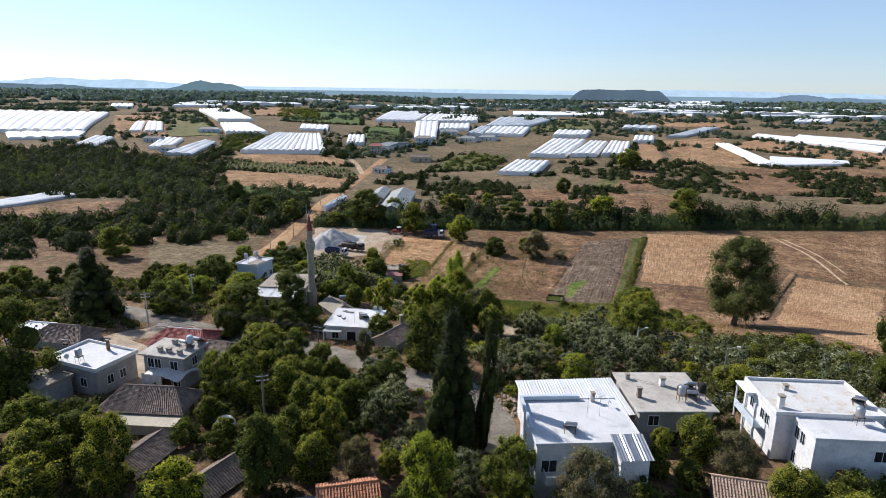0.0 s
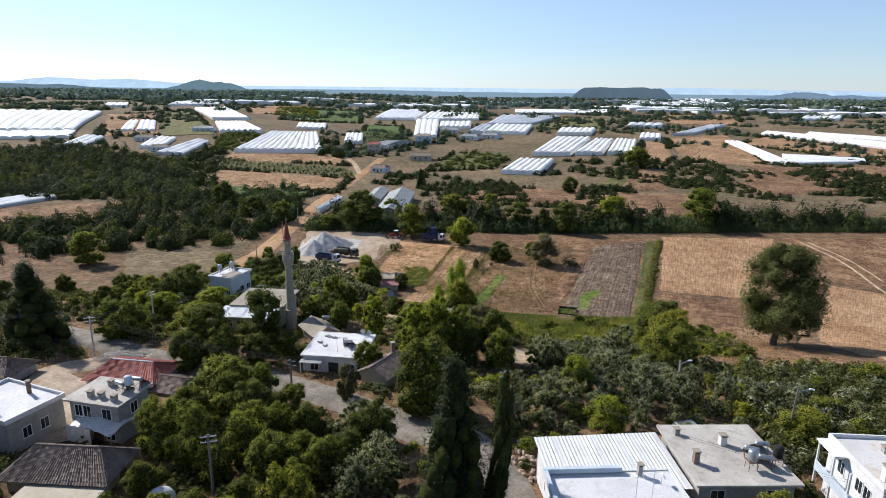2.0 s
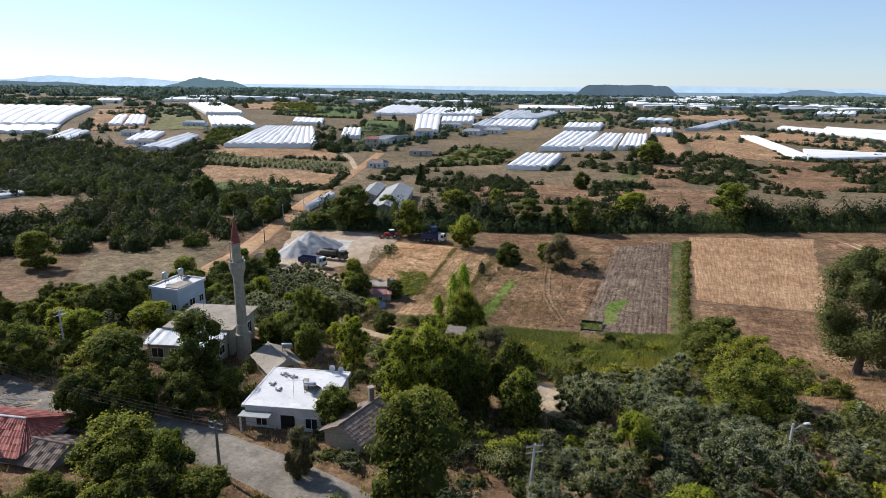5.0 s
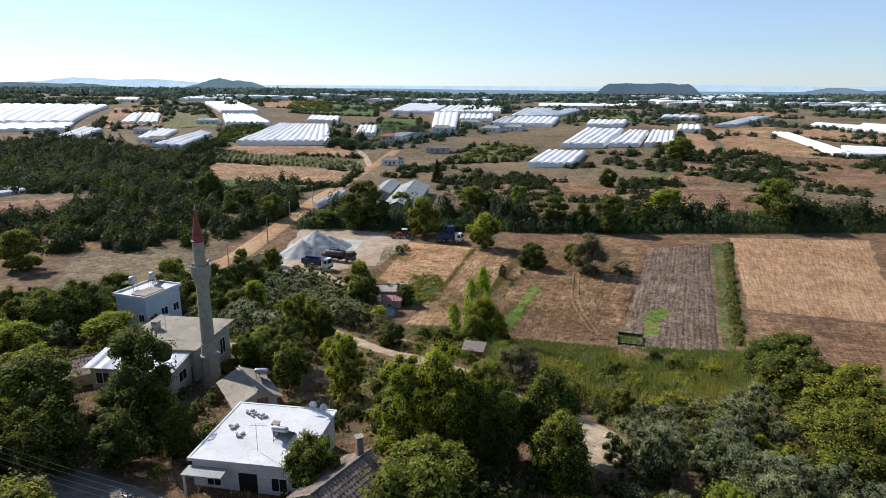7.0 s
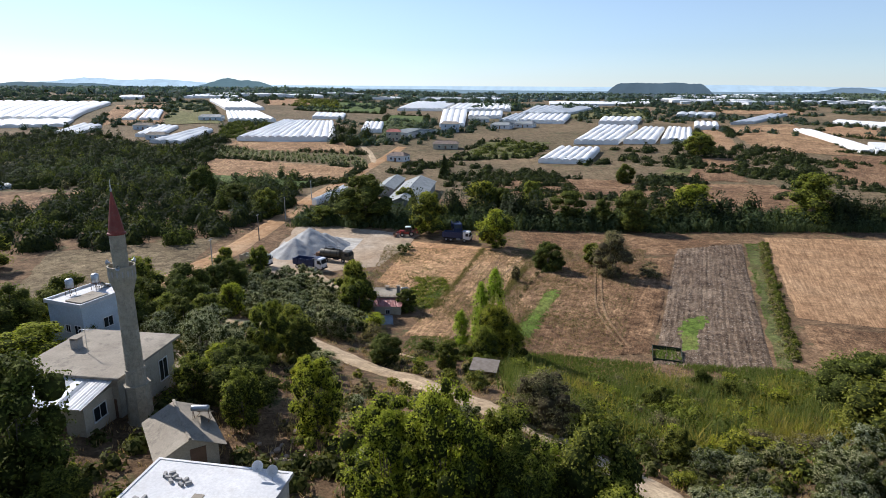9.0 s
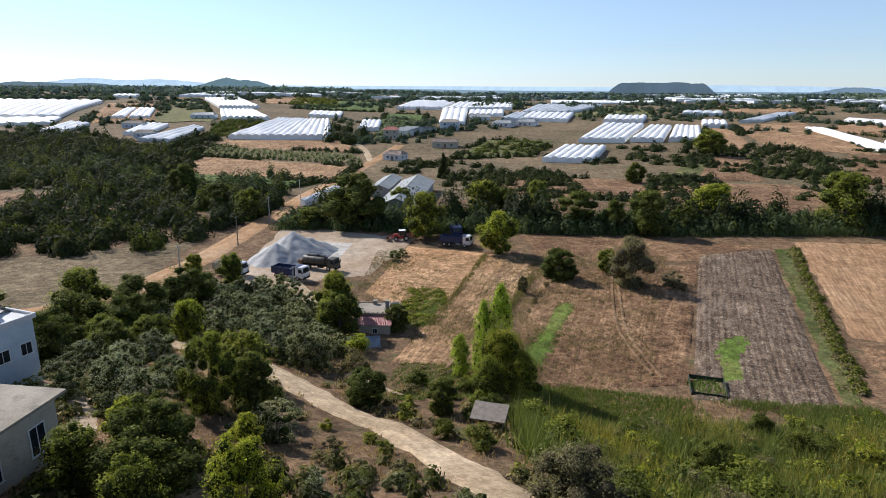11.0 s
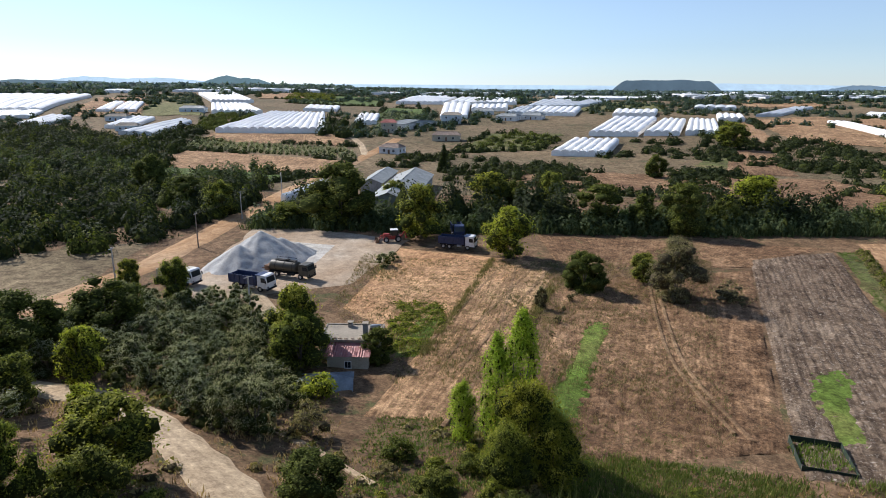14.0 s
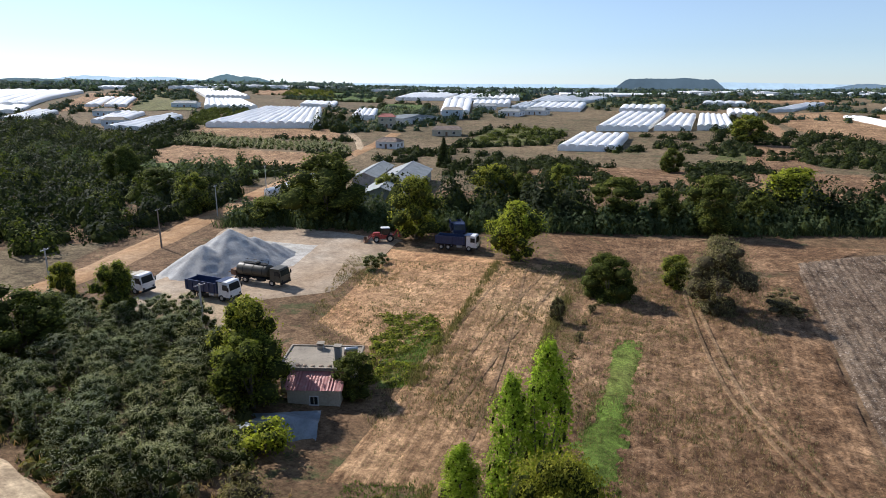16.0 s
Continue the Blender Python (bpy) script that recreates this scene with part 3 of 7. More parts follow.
road("dirt_road", ((-50.2, 156.6), (-43.4, 155.5), (-31.8, 150.9), (-20.1, 141.5), (-10.4, 132.3), (-8.0, 131.2), (1.0, 117.6), (6.5, 111.6), (10.8, 109.7), (15.1, 104.7), (13.3, 94.7), (12.3, 109.0)), 4.0, DIRT_ROAD, "pale sandy track between olive groves", 0.2, 0.9)
road("dirt_road", ((-69.0, 190.9), (-67.2, 203.3), (-65.4, 214.0), (-65.0, 237.0), (-64.8, 262.9), (-65.1, 293.8), (-64.4, 319.0), (-58.0, 402.1), (-51.4, 467.0)), 7.0, ORANGE_ROAD, "wide orange dirt road with wheel ruts")
road("dirt_road", ((-58.0, 402.1), (-70.2, 448.2), (-92.7, 504.9)), 4.0, DIRT_ROAD, "pale farm track between fields")
road("dirt_road", ((-41.3, 202.9), (-35.7, 193.8), (-28.1, 182.4)), 3.5, DIRT_ROAD, "pale track leaving the gravel yard")
road("street", ((6.0, 52.2), (6.4, 60.6), (2.6, 68.9), (-2.8, 70.5), (-8.3, 74.9), (-16.8, 80.5), (-26.1, 84.9), (-35.6, 87.7), (-44.5, 91.0), (-54.7, 96.4), (-71.7, 105.1)), 5.5, ASPHALT, "worn grey village street")
road("street", ((-43.8, 91.0), (-55.5, 85.2), (-48.9, 79.4), (-45.6, 72.1), (-42.4, 66.6)), 5.0, YARD, "narrow dusty beige village lane")
road("wheel_track", ((13.0, 218.3), (2.9, 189.2), (-2.7, 171.7)), 0.7, TRACK, "worn wheel track across dry stubble", 0.24, 0.2, 2.0, 0.0)
road("wheel_track", ((9.7, 218.0), (0.1, 190.8), (-4.9, 173.4)), 0.6, TRACK, "worn wheel track across dry stubble", 0.24, 0.2, 2.0, 0.0)
road("wheel_track", ((3.6, 218.8), (-4.5, 190.4), (-7.7, 177.8)), 0.5, TRACK, "worn wheel track across dry stubble", 0.24, 0.2, 2.0, 0.0)
road("wheel_track", ((79.5, 134.8), (95.5, 159.3), (115.8, 187.0)), 2.2, TRACK, "rough dark furrow ridge between two fields", 0.25, 0.9, 1.5, 0.25)
road("wheel_track", ((135.5, 237.2), (135.1, 212.6), (128.9, 185.1), (126.8, 175.8)), 1.0, DIRT_ROAD, "pale cart track across a grazed field", 0.2, 0.6, 2.0, 0.0)
road("wheel_track", ((138.6, 237.5), (138.6, 212.9), (133.6, 186.7)), 0.8, DIRT_ROAD, "pale cart track across a grazed field", 0.2, 0.6, 2.0, 0.0)
road("dirt_road", ((-64.0, 190.0), (-73.0, 181.0), (-81.7, 168.2), (-86.7, 155.6), (-85.4, 137.7), (-92.0, 124.0)), 4.2, ORANGE_ROAD, "orange dirt track round a pale meadow")
road("wheel_track", ((31.7, 220.4), (26.6, 194.2), (24.1, 178.1), (24.2, 167.6), (24.7, 158.6)), 0.6, TRACK, "worn wheel track across a brown meadow", 0.34, 0.3, 1.5, 0.0)
road("wheel_track", ((29.2, 200.8), (26.3, 184.3), (25.2, 174.9), (25.4, 165.7), (25.9, 157.1)), 0.6, TRACK, "worn wheel track across a brown meadow", 0.34, 0.3, 1.5, 0.0)
road("wheel_track", ((6.4, 218.4), (2.2, 186.1), (-1.3, 165.8), (-3.9, 154.9)), 0.6, TRACK, "worn wheel track along a stubble strip", 0.26, 0.3, 1.5, 0.0)
road("footpath", ((-19.1, 151.2), (-14.1, 148.1), (-8.3, 142.9)), 0.8, DIRT_ROAD, "narrow path below an olive grove", 0.2, 0.4, 1.5, 0.0)
road("footpath", ((29.5, 206.2), (25.8, 213.9), (26.8, 223.5), (32.9, 235.6), (44.5, 243.3)), 0.9, TRACK, "narrow trodden footpath", 0.15, 0.5, 2.0, 0.0)

# ---- hills far off ----
def hill(name, label, x, y, width, height, depth, material, flat=0.0, seed=1, lumps=0.06):
    form = Form()
    grid = []
    for j in range(13):
        row = []
        for i in range(49):
            u, v = i / 24 - 1, j / 6 - 1
            e = max(0.0, 1 - u * u) ** 0.8 * max(0.0, 1 - v * v) ** 0.5
            e = min(e, 1 - flat) / (1 - flat) if flat else e
            e *= 1 + lumps * 4 * noise.noise((u * 3 + seed, v * 2, seed)) + lumps * noise.noise((u * 20, v * 8, seed))
            row.append((x + u * width / 2, y + v * depth / 2, terrain(x, y) - 25 + (height + 25) * e))
        grid.append(row)
    form.sheet(grid)
    return solo(name, form, material, label, "hill", kind="structure", smooth=True)


MESA_STUFF = far_plain("haze_glow_blue_hill", (0.085, 0.125, 0.16))
HAZE_STUFF = far_plain("haze_glow_pale_blue", (0.44, 0.58, 0.70))
hill("mesa_hill", "flat-topped wooded far hill in painted haze colour", 612, 2290, 378, 39, 260, MESA_STUFF, 0.45, 3, 0.03)
hill("wooded_hill", "low rounded far hill in painted haze colour", -1010, 2590, 430, 42, 300, far_plain("haze_glow_green_hill", (0.12, 0.19, 0.22)), 0.0, 5, 0.07)
hill("low_hill", "low far ridge in painted haze colour", 1550, 2700, 800, 24, 300, far_plain("haze_glow_grey_ridge", (0.16, 0.23, 0.30)), 0.0, 8, 0.1)
hill("low_hill", "low far ridge in painted haze colour", -1800, 2500, 1500, 27, 300, far_plain("haze_glow_green_ridge", (0.12, 0.175, 0.21)), 0.0, 11, 0.1)
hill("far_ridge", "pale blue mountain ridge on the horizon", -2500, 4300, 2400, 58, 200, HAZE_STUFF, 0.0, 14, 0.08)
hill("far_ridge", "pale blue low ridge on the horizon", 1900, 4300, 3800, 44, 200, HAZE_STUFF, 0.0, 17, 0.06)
# Glowing haze-coloured sheet laid over the far ground.
solo("far_plain", Form().sheet([[(x, 2350, terrain(x, 2350) + 0.6), (x, 2800, terrain(x, 2800) + 4), (x, 3400, terrain(x, 3400) + 6), (x, 4440, terrain(x, 4440) + 8)] for x in range(-4200, 4201, 300)]), far_plain("haze_glow_blue_plain", (0.20, 0.285, 0.345)), "blue sheet painted as haze over the far plain", "plain", kind="structure")
solo("sea", Form().sheet([[(x, 4450, -20), (x, 4452, 46)] for x in range(-4200, 4201, 600)]), far_plain("haze_glow_pale_sea", (0.47, 0.62, 0.74)), "pale sea band along the horizon in painted haze colour", "sea", kind="structure")

# ---- greenhouses ----


def greenhouse(corners, bays, height, material):
    """Arched plastic bays side by side, each over a strip from the near side to the far side."""
    a, b, c, d = [Vector((*p, terrain(*p))) for p in corners]
    GLASSLAND.append([(p[0] + (p[0] - a.lerp(c, 0.5).x) * 0.25, p[1] + (p[1] - a.lerp(c, 0.5).y) * 0.25) for p in corners])
    grey = material == GREY_SHEETING
    house = thing("greenhouse", ("dull grey" if grey else "white") + f" plastic greenhouse with {bays} arched bays on farmland", "greenhouse", Matrix.Translation(a), "greenhouses")
    for i in range(bays):
        form = Form()
        u0, u1 = i / bays, (i + 1) / bays
        grid = []
        n = 6
        for j in range(n + 1):
            v = j / n
            p, q = a.lerp(b, u0).lerp(d.lerp(c, u0), v), a.lerp(b, u1).lerp(d.lerp(c, u1), v)
            sag = 0.06 * height * math.sin(j * 2.1 + i * 1.7)
            row = []
            for k in range(9):
                s = k / 8
                r = p.lerp(q, s)
                z = max(terrain(r.x, r.y), min(p.z, q.z)) + height * 0.62 + height * 0.3 * math.sin(math.pi * s) ** 0.7 + sag * math.sin(math.pi * s)
                row.append((r.x - a.x, r.y - a.y, z - a.z))
            first, last = row[0], row[-1]
            if i == 0:
                row = [(first[0], first[1], p.z - 0.5 - a.z)] + row
            if i == bays - 1:
                row = row + [(last[0], last[1], q.z - 0.5 - a.z)]
            grid.append(row)
        form.sheet(grid)
        for row in (grid[0], grid[-1]):
            n0 = len(form.v)
            foot = [(x, y, terrain(x + a.x, y + a.y) - 0.5 - a.z) for x, y, z in row]
            form.v += row + foot
            w = len(row)
            form.f += [(n0 + k, n0 + k + 1, n0 + w + k + 1, n0 + w + k) for k in range(w - 1)]
        part("bay", form, material, house, smooth=False)
    return house


greenhouse(((-474.1, 551.2), (-343.2, 566.1), (-411.5, 737.0), (-594.3, 748.9)), 14, 4.5, SHEETING)
greenhouse(((-385.3, 524.5), (-330.6, 537.0), (-341.3, 566.4), (-406.3, 551.1)), 5, 3, SHEETING)
greenhouse(((-314.3, 502.4), (-292.5, 494.1), (-300.2, 538.8), (-320.7, 544.6)), 3, 3, GREY_SHEETING)
greenhouse(((-306.2, 576.9), (-295.6, 579.4), (-324.5, 648.7), (-335.3, 651.1)), 2, 3, SHEETING)
greenhouse(((-292.6, 580.1), (-277.0, 584.1), (-309.4, 655.4), (-325.2, 655.4)), 3, 3, SHEETING)
greenhouse(((-249.7, 496.5), (-231.6, 495.9), (-239.9, 543.5), (-260.4, 546.0)), 4, 3, SHEETING)
greenhouse(((-224.9, 470.5), (-201.4, 467.8), (-204.7, 527.2), (-219.9, 540.8)), 3, 3, GREY_SHEETING)
greenhouse(((-268.5, 704.7), (-232.6, 723.5), (-312.9, 872.6), (-344.5, 841.2)), 9, 4, SHEETING)
greenhouse(((-217.6, 588.8), (-179.7, 600.3), (-222.4, 676.7), (-250.1, 663.1)), 8, 4, SHEETING)
greenhouse(((-168.1, 481.0), (-100.0, 488.2), (-126.6, 592.6), (-170.1, 589.9)), 13, 4.5, SHEETING)
greenhouse(((-92.3, 539.1), (-76.5, 541.2), (-83.6, 597.2), (-99.2, 594.2)), 4, 4, SHEETING)
greenhouse(((-159.8, 645.9), (-129.6, 644.8), (-137.8, 693.3), (-168.9, 694.6)), 5, 3, SHEETING)
greenhouse(((-96.2, 778.8), (-44.7, 781.6), (-29.4, 987.0), (-94.8, 981.9)), 9, 4, SHEETING)
greenhouse(((-34.6, 585.9), (-13.3, 588.4), (-14.9, 769.4), (-42.3, 764.6)), 4, 4, SHEETING)
greenhouse(((-12.3, 675.1), (20.9, 680.0), (23.9, 743.0), (-12.2, 736.9)), 6, 4, SHEETING)
greenhouse(((-39.3, 773.8), (34.6, 787.0), (45.6, 990.9), (-27.9, 967.7)), 10, 4, SHEETING)
greenhouse(((40.3, 716.2), (92.1, 724.1), (147.0, 855.2), (69.2, 861.0)), 9, 4, GREY_SHEETING)
greenhouse(((17.2, 632.3), (32.0, 623.4), (46.1, 703.4), (34.7, 708.4)), 3, 4, GREY_SHEETING)
greenhouse(((34.6, 629.2), (74.2, 623.8), (91.5, 703.5), (49.2, 710.6)), 7, 4, SHEETING)
greenhouse(((94.1, 931.5), (105.8, 1051.8), (266.1, 1081.8), (235.8, 955.3)), 2, 4, SHEETING)
greenhouse(((104.6, 622.7), (140.2, 627.4), (155.1, 674.8), (118.0, 675.5)), 6, 4, SHEETING)
greenhouse(((63.6, 486.6), (93.2, 486.5), (129.9, 583.8), (98.7, 588.5)), 6, 4, SHEETING)
greenhouse(((97.4, 489.7), (119.4, 491.8), (148.5, 573.7), (131.9, 575.9)), 4, 4, SHEETING)
greenhouse(((123.9, 495.2), (146.2, 497.4), (169.3, 572.1), (152.2, 578.1)), 5, 4, SHEETING)
greenhouse(((33.1, 410.3), (59.3, 408.1), (76.1, 457.8), (50.5, 460.4)), 6, 3.5, SHEETING)
greenhouse(((175.5, 584.8), (196.3, 587.1), (209.2, 626.2), (189.8, 628.8)), 4, 4, SHEETING)
greenhouse(((223.1, 633.2), (246.6, 641.7), (325.1, 746.2), (303.3, 742.7)), 3, 3, GREY_SHEETING)
greenhouse(((198.8, 712.9), (237.8, 712.0), (251.8, 749.6), (212.4, 750.9)), 4, 4, GREY_SHEETING)
greenhouse(((237.9, 461.7), (252.4, 467.5), (265.8, 578.7), (253.0, 581.3)), 3, 2.5, SHEETING)
greenhouse(((245.7, 460.0), (265.6, 503.0), (317.3, 482.4), (310.9, 469.8)), 3, 2.5, SHEETING)
greenhouse(((317.5, 645.8), (339.5, 676.9), (407.5, 570.9), (380.3, 536.4)), 3, 3, SHEETING)
greenhouse(((359.2, 640.7), (381.6, 671.1), (450.3, 607.9), (425.7, 572.8)), 2, 3, SHEETING)
greenhouse(((-215.1, 268.4), (-227.2, 284.6), (-214.9, 318.7), (-198.3, 309.1)), 3, 2.2, GREY_SHEETING)
greenhouse(((331.0, 1227.0), (366.7, 1362.3), (441.5, 1138.1), (396.7, 1020.1)), 2, 4, SHEETING)
greenhouse(((387.4, 1370.3), (517.1, 1386.6), (614.7, 1652.6), (438.6, 1554.6)), 6, 4, SHEETING)
greenhouse(((562.6, 1568.2), (684.2, 1633.7), (1033.7, 2500.3), (871.8, 2381.5)), 6, 5, SHEETING)
greenhouse(((-411.3, 909.8), (-353.6, 951.4), (-390.6, 1060.6), (-453.7, 1026.6)), 7, 4, SHEETING)
greenhouse(((-477.2, 861.1), (-448.9, 868.0), (-489.9, 952.4), (-517.5, 940.2)), 4, 4, SHEETING)
greenhouse(((464.7, 844.8), (524.5, 855.3), (575.9, 934.5), (512.0, 918.1)), 6, 4, SHEETING)
greenhouse(((435.4, 1070.9), (480.0, 1084.5), (544.5, 1220.6), (493.6, 1203.6)), 4, 4, SHEETING)
greenhouse(((-59.2, 280.7), (-61.7, 283.2), (-58.1, 318.3), (-54.3, 313.5)), 2, 2.5, GREY_SHEETING)

# far strips of greenhouses on the plain
strips = random.Random(21)
for _ in range(46):
    y = strips.uniform(950, 2100)
    x = strips.uniform(-0.72, 0.78) * y
    if strips.random() < 0.55:
        x = strips.uniform(0.2, 0.78) * y
    w, d = strips.uniform(50, 190), strips.uniform(25, 60)
    k = strips.uniform(-0.2, 0.2)
    greenhouse(((x, y), (x + w, y + k * w), (x + w + 10, y + k * w + d), (x + 10, y + d)), strips.randint(2, 6), strips.uniform(4, 6), SHEETING if strips.random() < 0.8 else GREY_SHEETING)

# ---- buildings ----


def window(parent, side, u, z, w, h, W, D):
    """A framed window with a dark pane, let into one side of a building (front, back, left, right)."""
    m = {"front": pose(u, -D / 2, z), "back": pose(u, D / 2, z, 0, 0, 180), "left": pose(-W / 2, u, z, 0, 0, -90), "right": pose(W / 2, u, z, 0, 0, 90)}[side]
    frame_form = Form()
    t = 0.07
    for a, b in (((-w / 2 - t, -0.06, 0), (-w / 2, 0.02, h)), ((w / 2, -0.06, 0), (w / 2 + t, 0.02, h)), ((-w / 2 - t, -0.06, h), (w / 2 + t, 0.02, h + t)), ((-w / 2 - 0.12, -0.12, -t), (w / 2 + 0.12, 0.02, 0)), ((-0.025, -0.045, 0), (0.025, 0.01, h))):
        frame_form.box(a, b)
    ob = part("window", frame_form, WHITE_PAINT, parent, m=m)
    part("pane", Form().box((-w / 2, -0.02, 0), (w / 2, 0.015, h)), GLASS, ob)
    return ob


def door(parent, side, u, w, h, W, D, material=None):
    m = {"front": pose(u, -D / 2, 0), "back": pose(u, D / 2, 0, 0, 0, 180), "left": pose(-W / 2, u, 0, 0, 0, -90), "right": pose(W / 2, u, 0, 0, 0, 90)}[side]
    form = Form().box((-w / 2, -0.03, 0), (w / 2, 0.02, h))
    form.box((-w / 2 - 0.08, -0.07, 0), (-w / 2, 0.02, h + 0.08)).box((w / 2, -0.07, 0), (w / 2 + 0.08, 0.02, h + 0.08)).box((-w / 2, -0.07, h), (w / 2, 0.02, h + 0.08))
    return part("door", form, material or RUST, parent, m=m)


def ridged(a, b, c, d, pitch=0.22, depth=0.08, rows=6):
    """A roof plane with rolled ridges running from the edge a-b up to the edge d-c, its rows lapping over one another."""
    a, b, c, d = map(Vector, (a, b, c, d))
    n = max(4, int((b - a).length / pitch * 2))
    normal = (b - a).cross(d - a).normalized()
    depth = 0.0 if pitch > 2 else depth
    form, grid = Form(), []
    for j in range(rows):
        for v in (j / rows, (j + 0.98) / rows):
            lap = 0.03 * (1 - (v * rows - j))
            row = []
            for i in range(n + 1):
                u = i / n
                p = a.lerp(b, u).lerp(d.lerp(c, u), v)
                row.append(tuple(p + normal * ((depth if i % 2 else 0) + lap + 0.03 * math.sin(i * 3.3 + j * 5) * math.sin(i * 0.71 + j * 2.3))))
            grid.append(row)
    form.sheet(grid)
    return form


def flat_house(label, x, y, turn, W, D, top, wall, roof, windows=(), doors=(), parapet=0.3, over=0.25, name="house", category="house", coping=None):
    """A flat-roofed house whose roof lies at the height top; front faces -y before the turn."""
    ground = min(terrain(x + dx, y + dy) for dx in (-W / 3, 0, W / 3) for dy in (-D / 3, 0, D / 3))
    h = top - ground
    ob = thing(name, label, category, pose(x, y, ground, 0, 0, turn))
    TAKEN.append((x, y, 1.5 * max(W, D)))
    HOUSES.append((x, y, max(W, D) * 1.05))
    part("wall", Form().box((-W / 2, -D / 2, -0.6), (W / 2, D / 2, h - 0.2)), wall, ob)
    part("roof", Form().box((-W / 2 - over, -D / 2 - over, h - 0.197), (W / 2 + over, D / 2 + over, h)), roof, ob)
    if parapet:
        form = Form()
        for a, b in (((-W / 2 - over, -D / 2 - over), (W / 2 + over, -D / 2 - over + 0.18)), ((-W / 2 - over, D / 2 + over - 0.18), (W / 2 + over, D / 2 + over)), ((-W / 2 - over, -D / 2 - over + 0.18), (-W / 2 - over + 0.18, D / 2 + over - 0.18)), ((W / 2 + over - 0.18, -D / 2 - over + 0.18), (W / 2 + over, D / 2 + over - 0.18))):
            form.box((*a, h + 0.002), (*b, h + parapet))
        part("parapet", form, coping or roof, ob)
    for w in windows:
        window(ob, *w, W, D)
    for d in doors:
        door(ob, *d[:4], W, D, *d[4:])
    return ob, h


def tile_house(label, x, y, turn, W, D, eave, rise, wall, tile, windows=(), doors=(), hip=0.0, over=0.45, name="house", pitch=0.24, rows=8, ridge_mat=None):
    """A house under a ridged roof, hipped (hip: how far the ridge stops short of the ends) or gabled."""
    ground = min(terrain(x + dx, y + dy) for dx in (-W / 3, 0, W / 3) for dy in (-D / 3, 0, D / 3))
    h = eave - ground
    ob = thing(name, label, "house", pose(x, y, ground, 0, 0, turn))
    TAKEN.append((x, y, 1.5 * max(W, D)))
    HOUSES.append((x, y, max(W, D) * 1.05))
    body = Form().box((-W / 2, -D / 2, -0.6), (W / 2, D / 2, h))
    if hip == 0:
        body.add([(-W / 2, -D / 2, h), (-W / 2, D / 2, h), (-W / 2, 0, h + rise), (W / 2, -D / 2, h), (W / 2, D / 2, h), (W / 2, 0, h + rise)], [(0, 1, 2), (3, 5, 4)])
    part("wall", body, wall, ob)
    w2, d2 = W / 2 + over, D / 2 + over
    z0, z1 = h - 0.12, h + rise + 0.08
    r = W / 2 + over - hip if hip else w2
    part("roof", ridged((-w2, -d2, z0), (w2, -d2, z0), (r, 0, z1), (-r, 0, z1), pitch, rows=rows), tile, ob)
    part("roof", ridged((w2, d2, z0), (-w2, d2, z0), (-r, 0, z1), (r, 0, z1), pitch, rows=rows), tile, ob)
    if hip:
        part("roof", ridged((w2, -d2, z0), (w2, d2, z0), (r, 0.01, z1), (r, -0.01, z1), pitch, rows=rows), tile, ob)
        part("roof", ridged((-w2, d2, z0), (-w2, -d2, z0), (-r, -0.01, z1), (-r, 0.01, z1), pitch, rows=rows), tile, ob)
    part("ridge", Form().rod((-r, 0, z1 + 0.04), (r, 0, z1 + 0.04), 0.11, 7), ridge_mat or tile, ob)
    for w in windows:
        window(ob, *w, W, D)
    for d in doors:
        door(ob, *d[:4], W, D, *d[4:])
    return ob


def water_heater(m, label="solar water heater with a pale tank on a steel frame"):
    ob = thing("water_heater", label, "water heater", m @ pose(0, 0, 0, 0, 0, 155) @ Matrix.Scale(0.8, 4), "roof water heaters")
    part("tank", Form().tube(((0.05, -0.85), (0.27, -0.8), (0.29, -0.6), (0.29, 0.6), (0.27, 0.8), (0.05, 0.85)), 12, pose(0, 0, 1.35, 0, 90, 0)), METAL, ob, smooth=True)
    part("collector", Form().box((-0.85, -1.9, 0), (0.85, 0, 0.07), pose(0, -0.15, 1.15, 38, 0, 0)), GLASS, ob)
    form = Form()
    for sx in (-0.7, 0.7):
        form.rod((sx, 0.25, 0), (sx, 0, 1.25), 0.03).rod((sx, -0.25, 0), (sx, 0, 1.25), 0.03).rod((sx, -1.6, 0), (sx, -0.1, 1.1), 0.03).rod((sx, -1.6, 0.02), (sx, 0.25, 0.02), 0.03)
    part("stand", form, RUST, ob)
    return ob


def dish(m):
    ob = thing("satellite_dish", "pale round satellite dish on a short mast", "satellite dish", m @ Matrix.Scale(0.75, 4), "satellite dishes")
    part("mast", Form().rod((0, 0, 0), (0, 0, 0.9), 0.03), METAL, ob)
    part("reflector", Form().tube(((0.02, 0), (0.2, 0.03), (0.36, 0.1), (0.45, 0.17), (0.46, 0.17), (0.37, 0.08), (0.2, 0.01), (0.02, -0.02)), 14, pose(0, -0.05, 0.95, 62, 0, 0), cap=False), WHITE_PAINT, ob, smooth=True)
    part("arm", Form().rod((0, -0.05, 0.75), (0, -0.55, 0.95), 0.02), METAL, ob)
    return ob


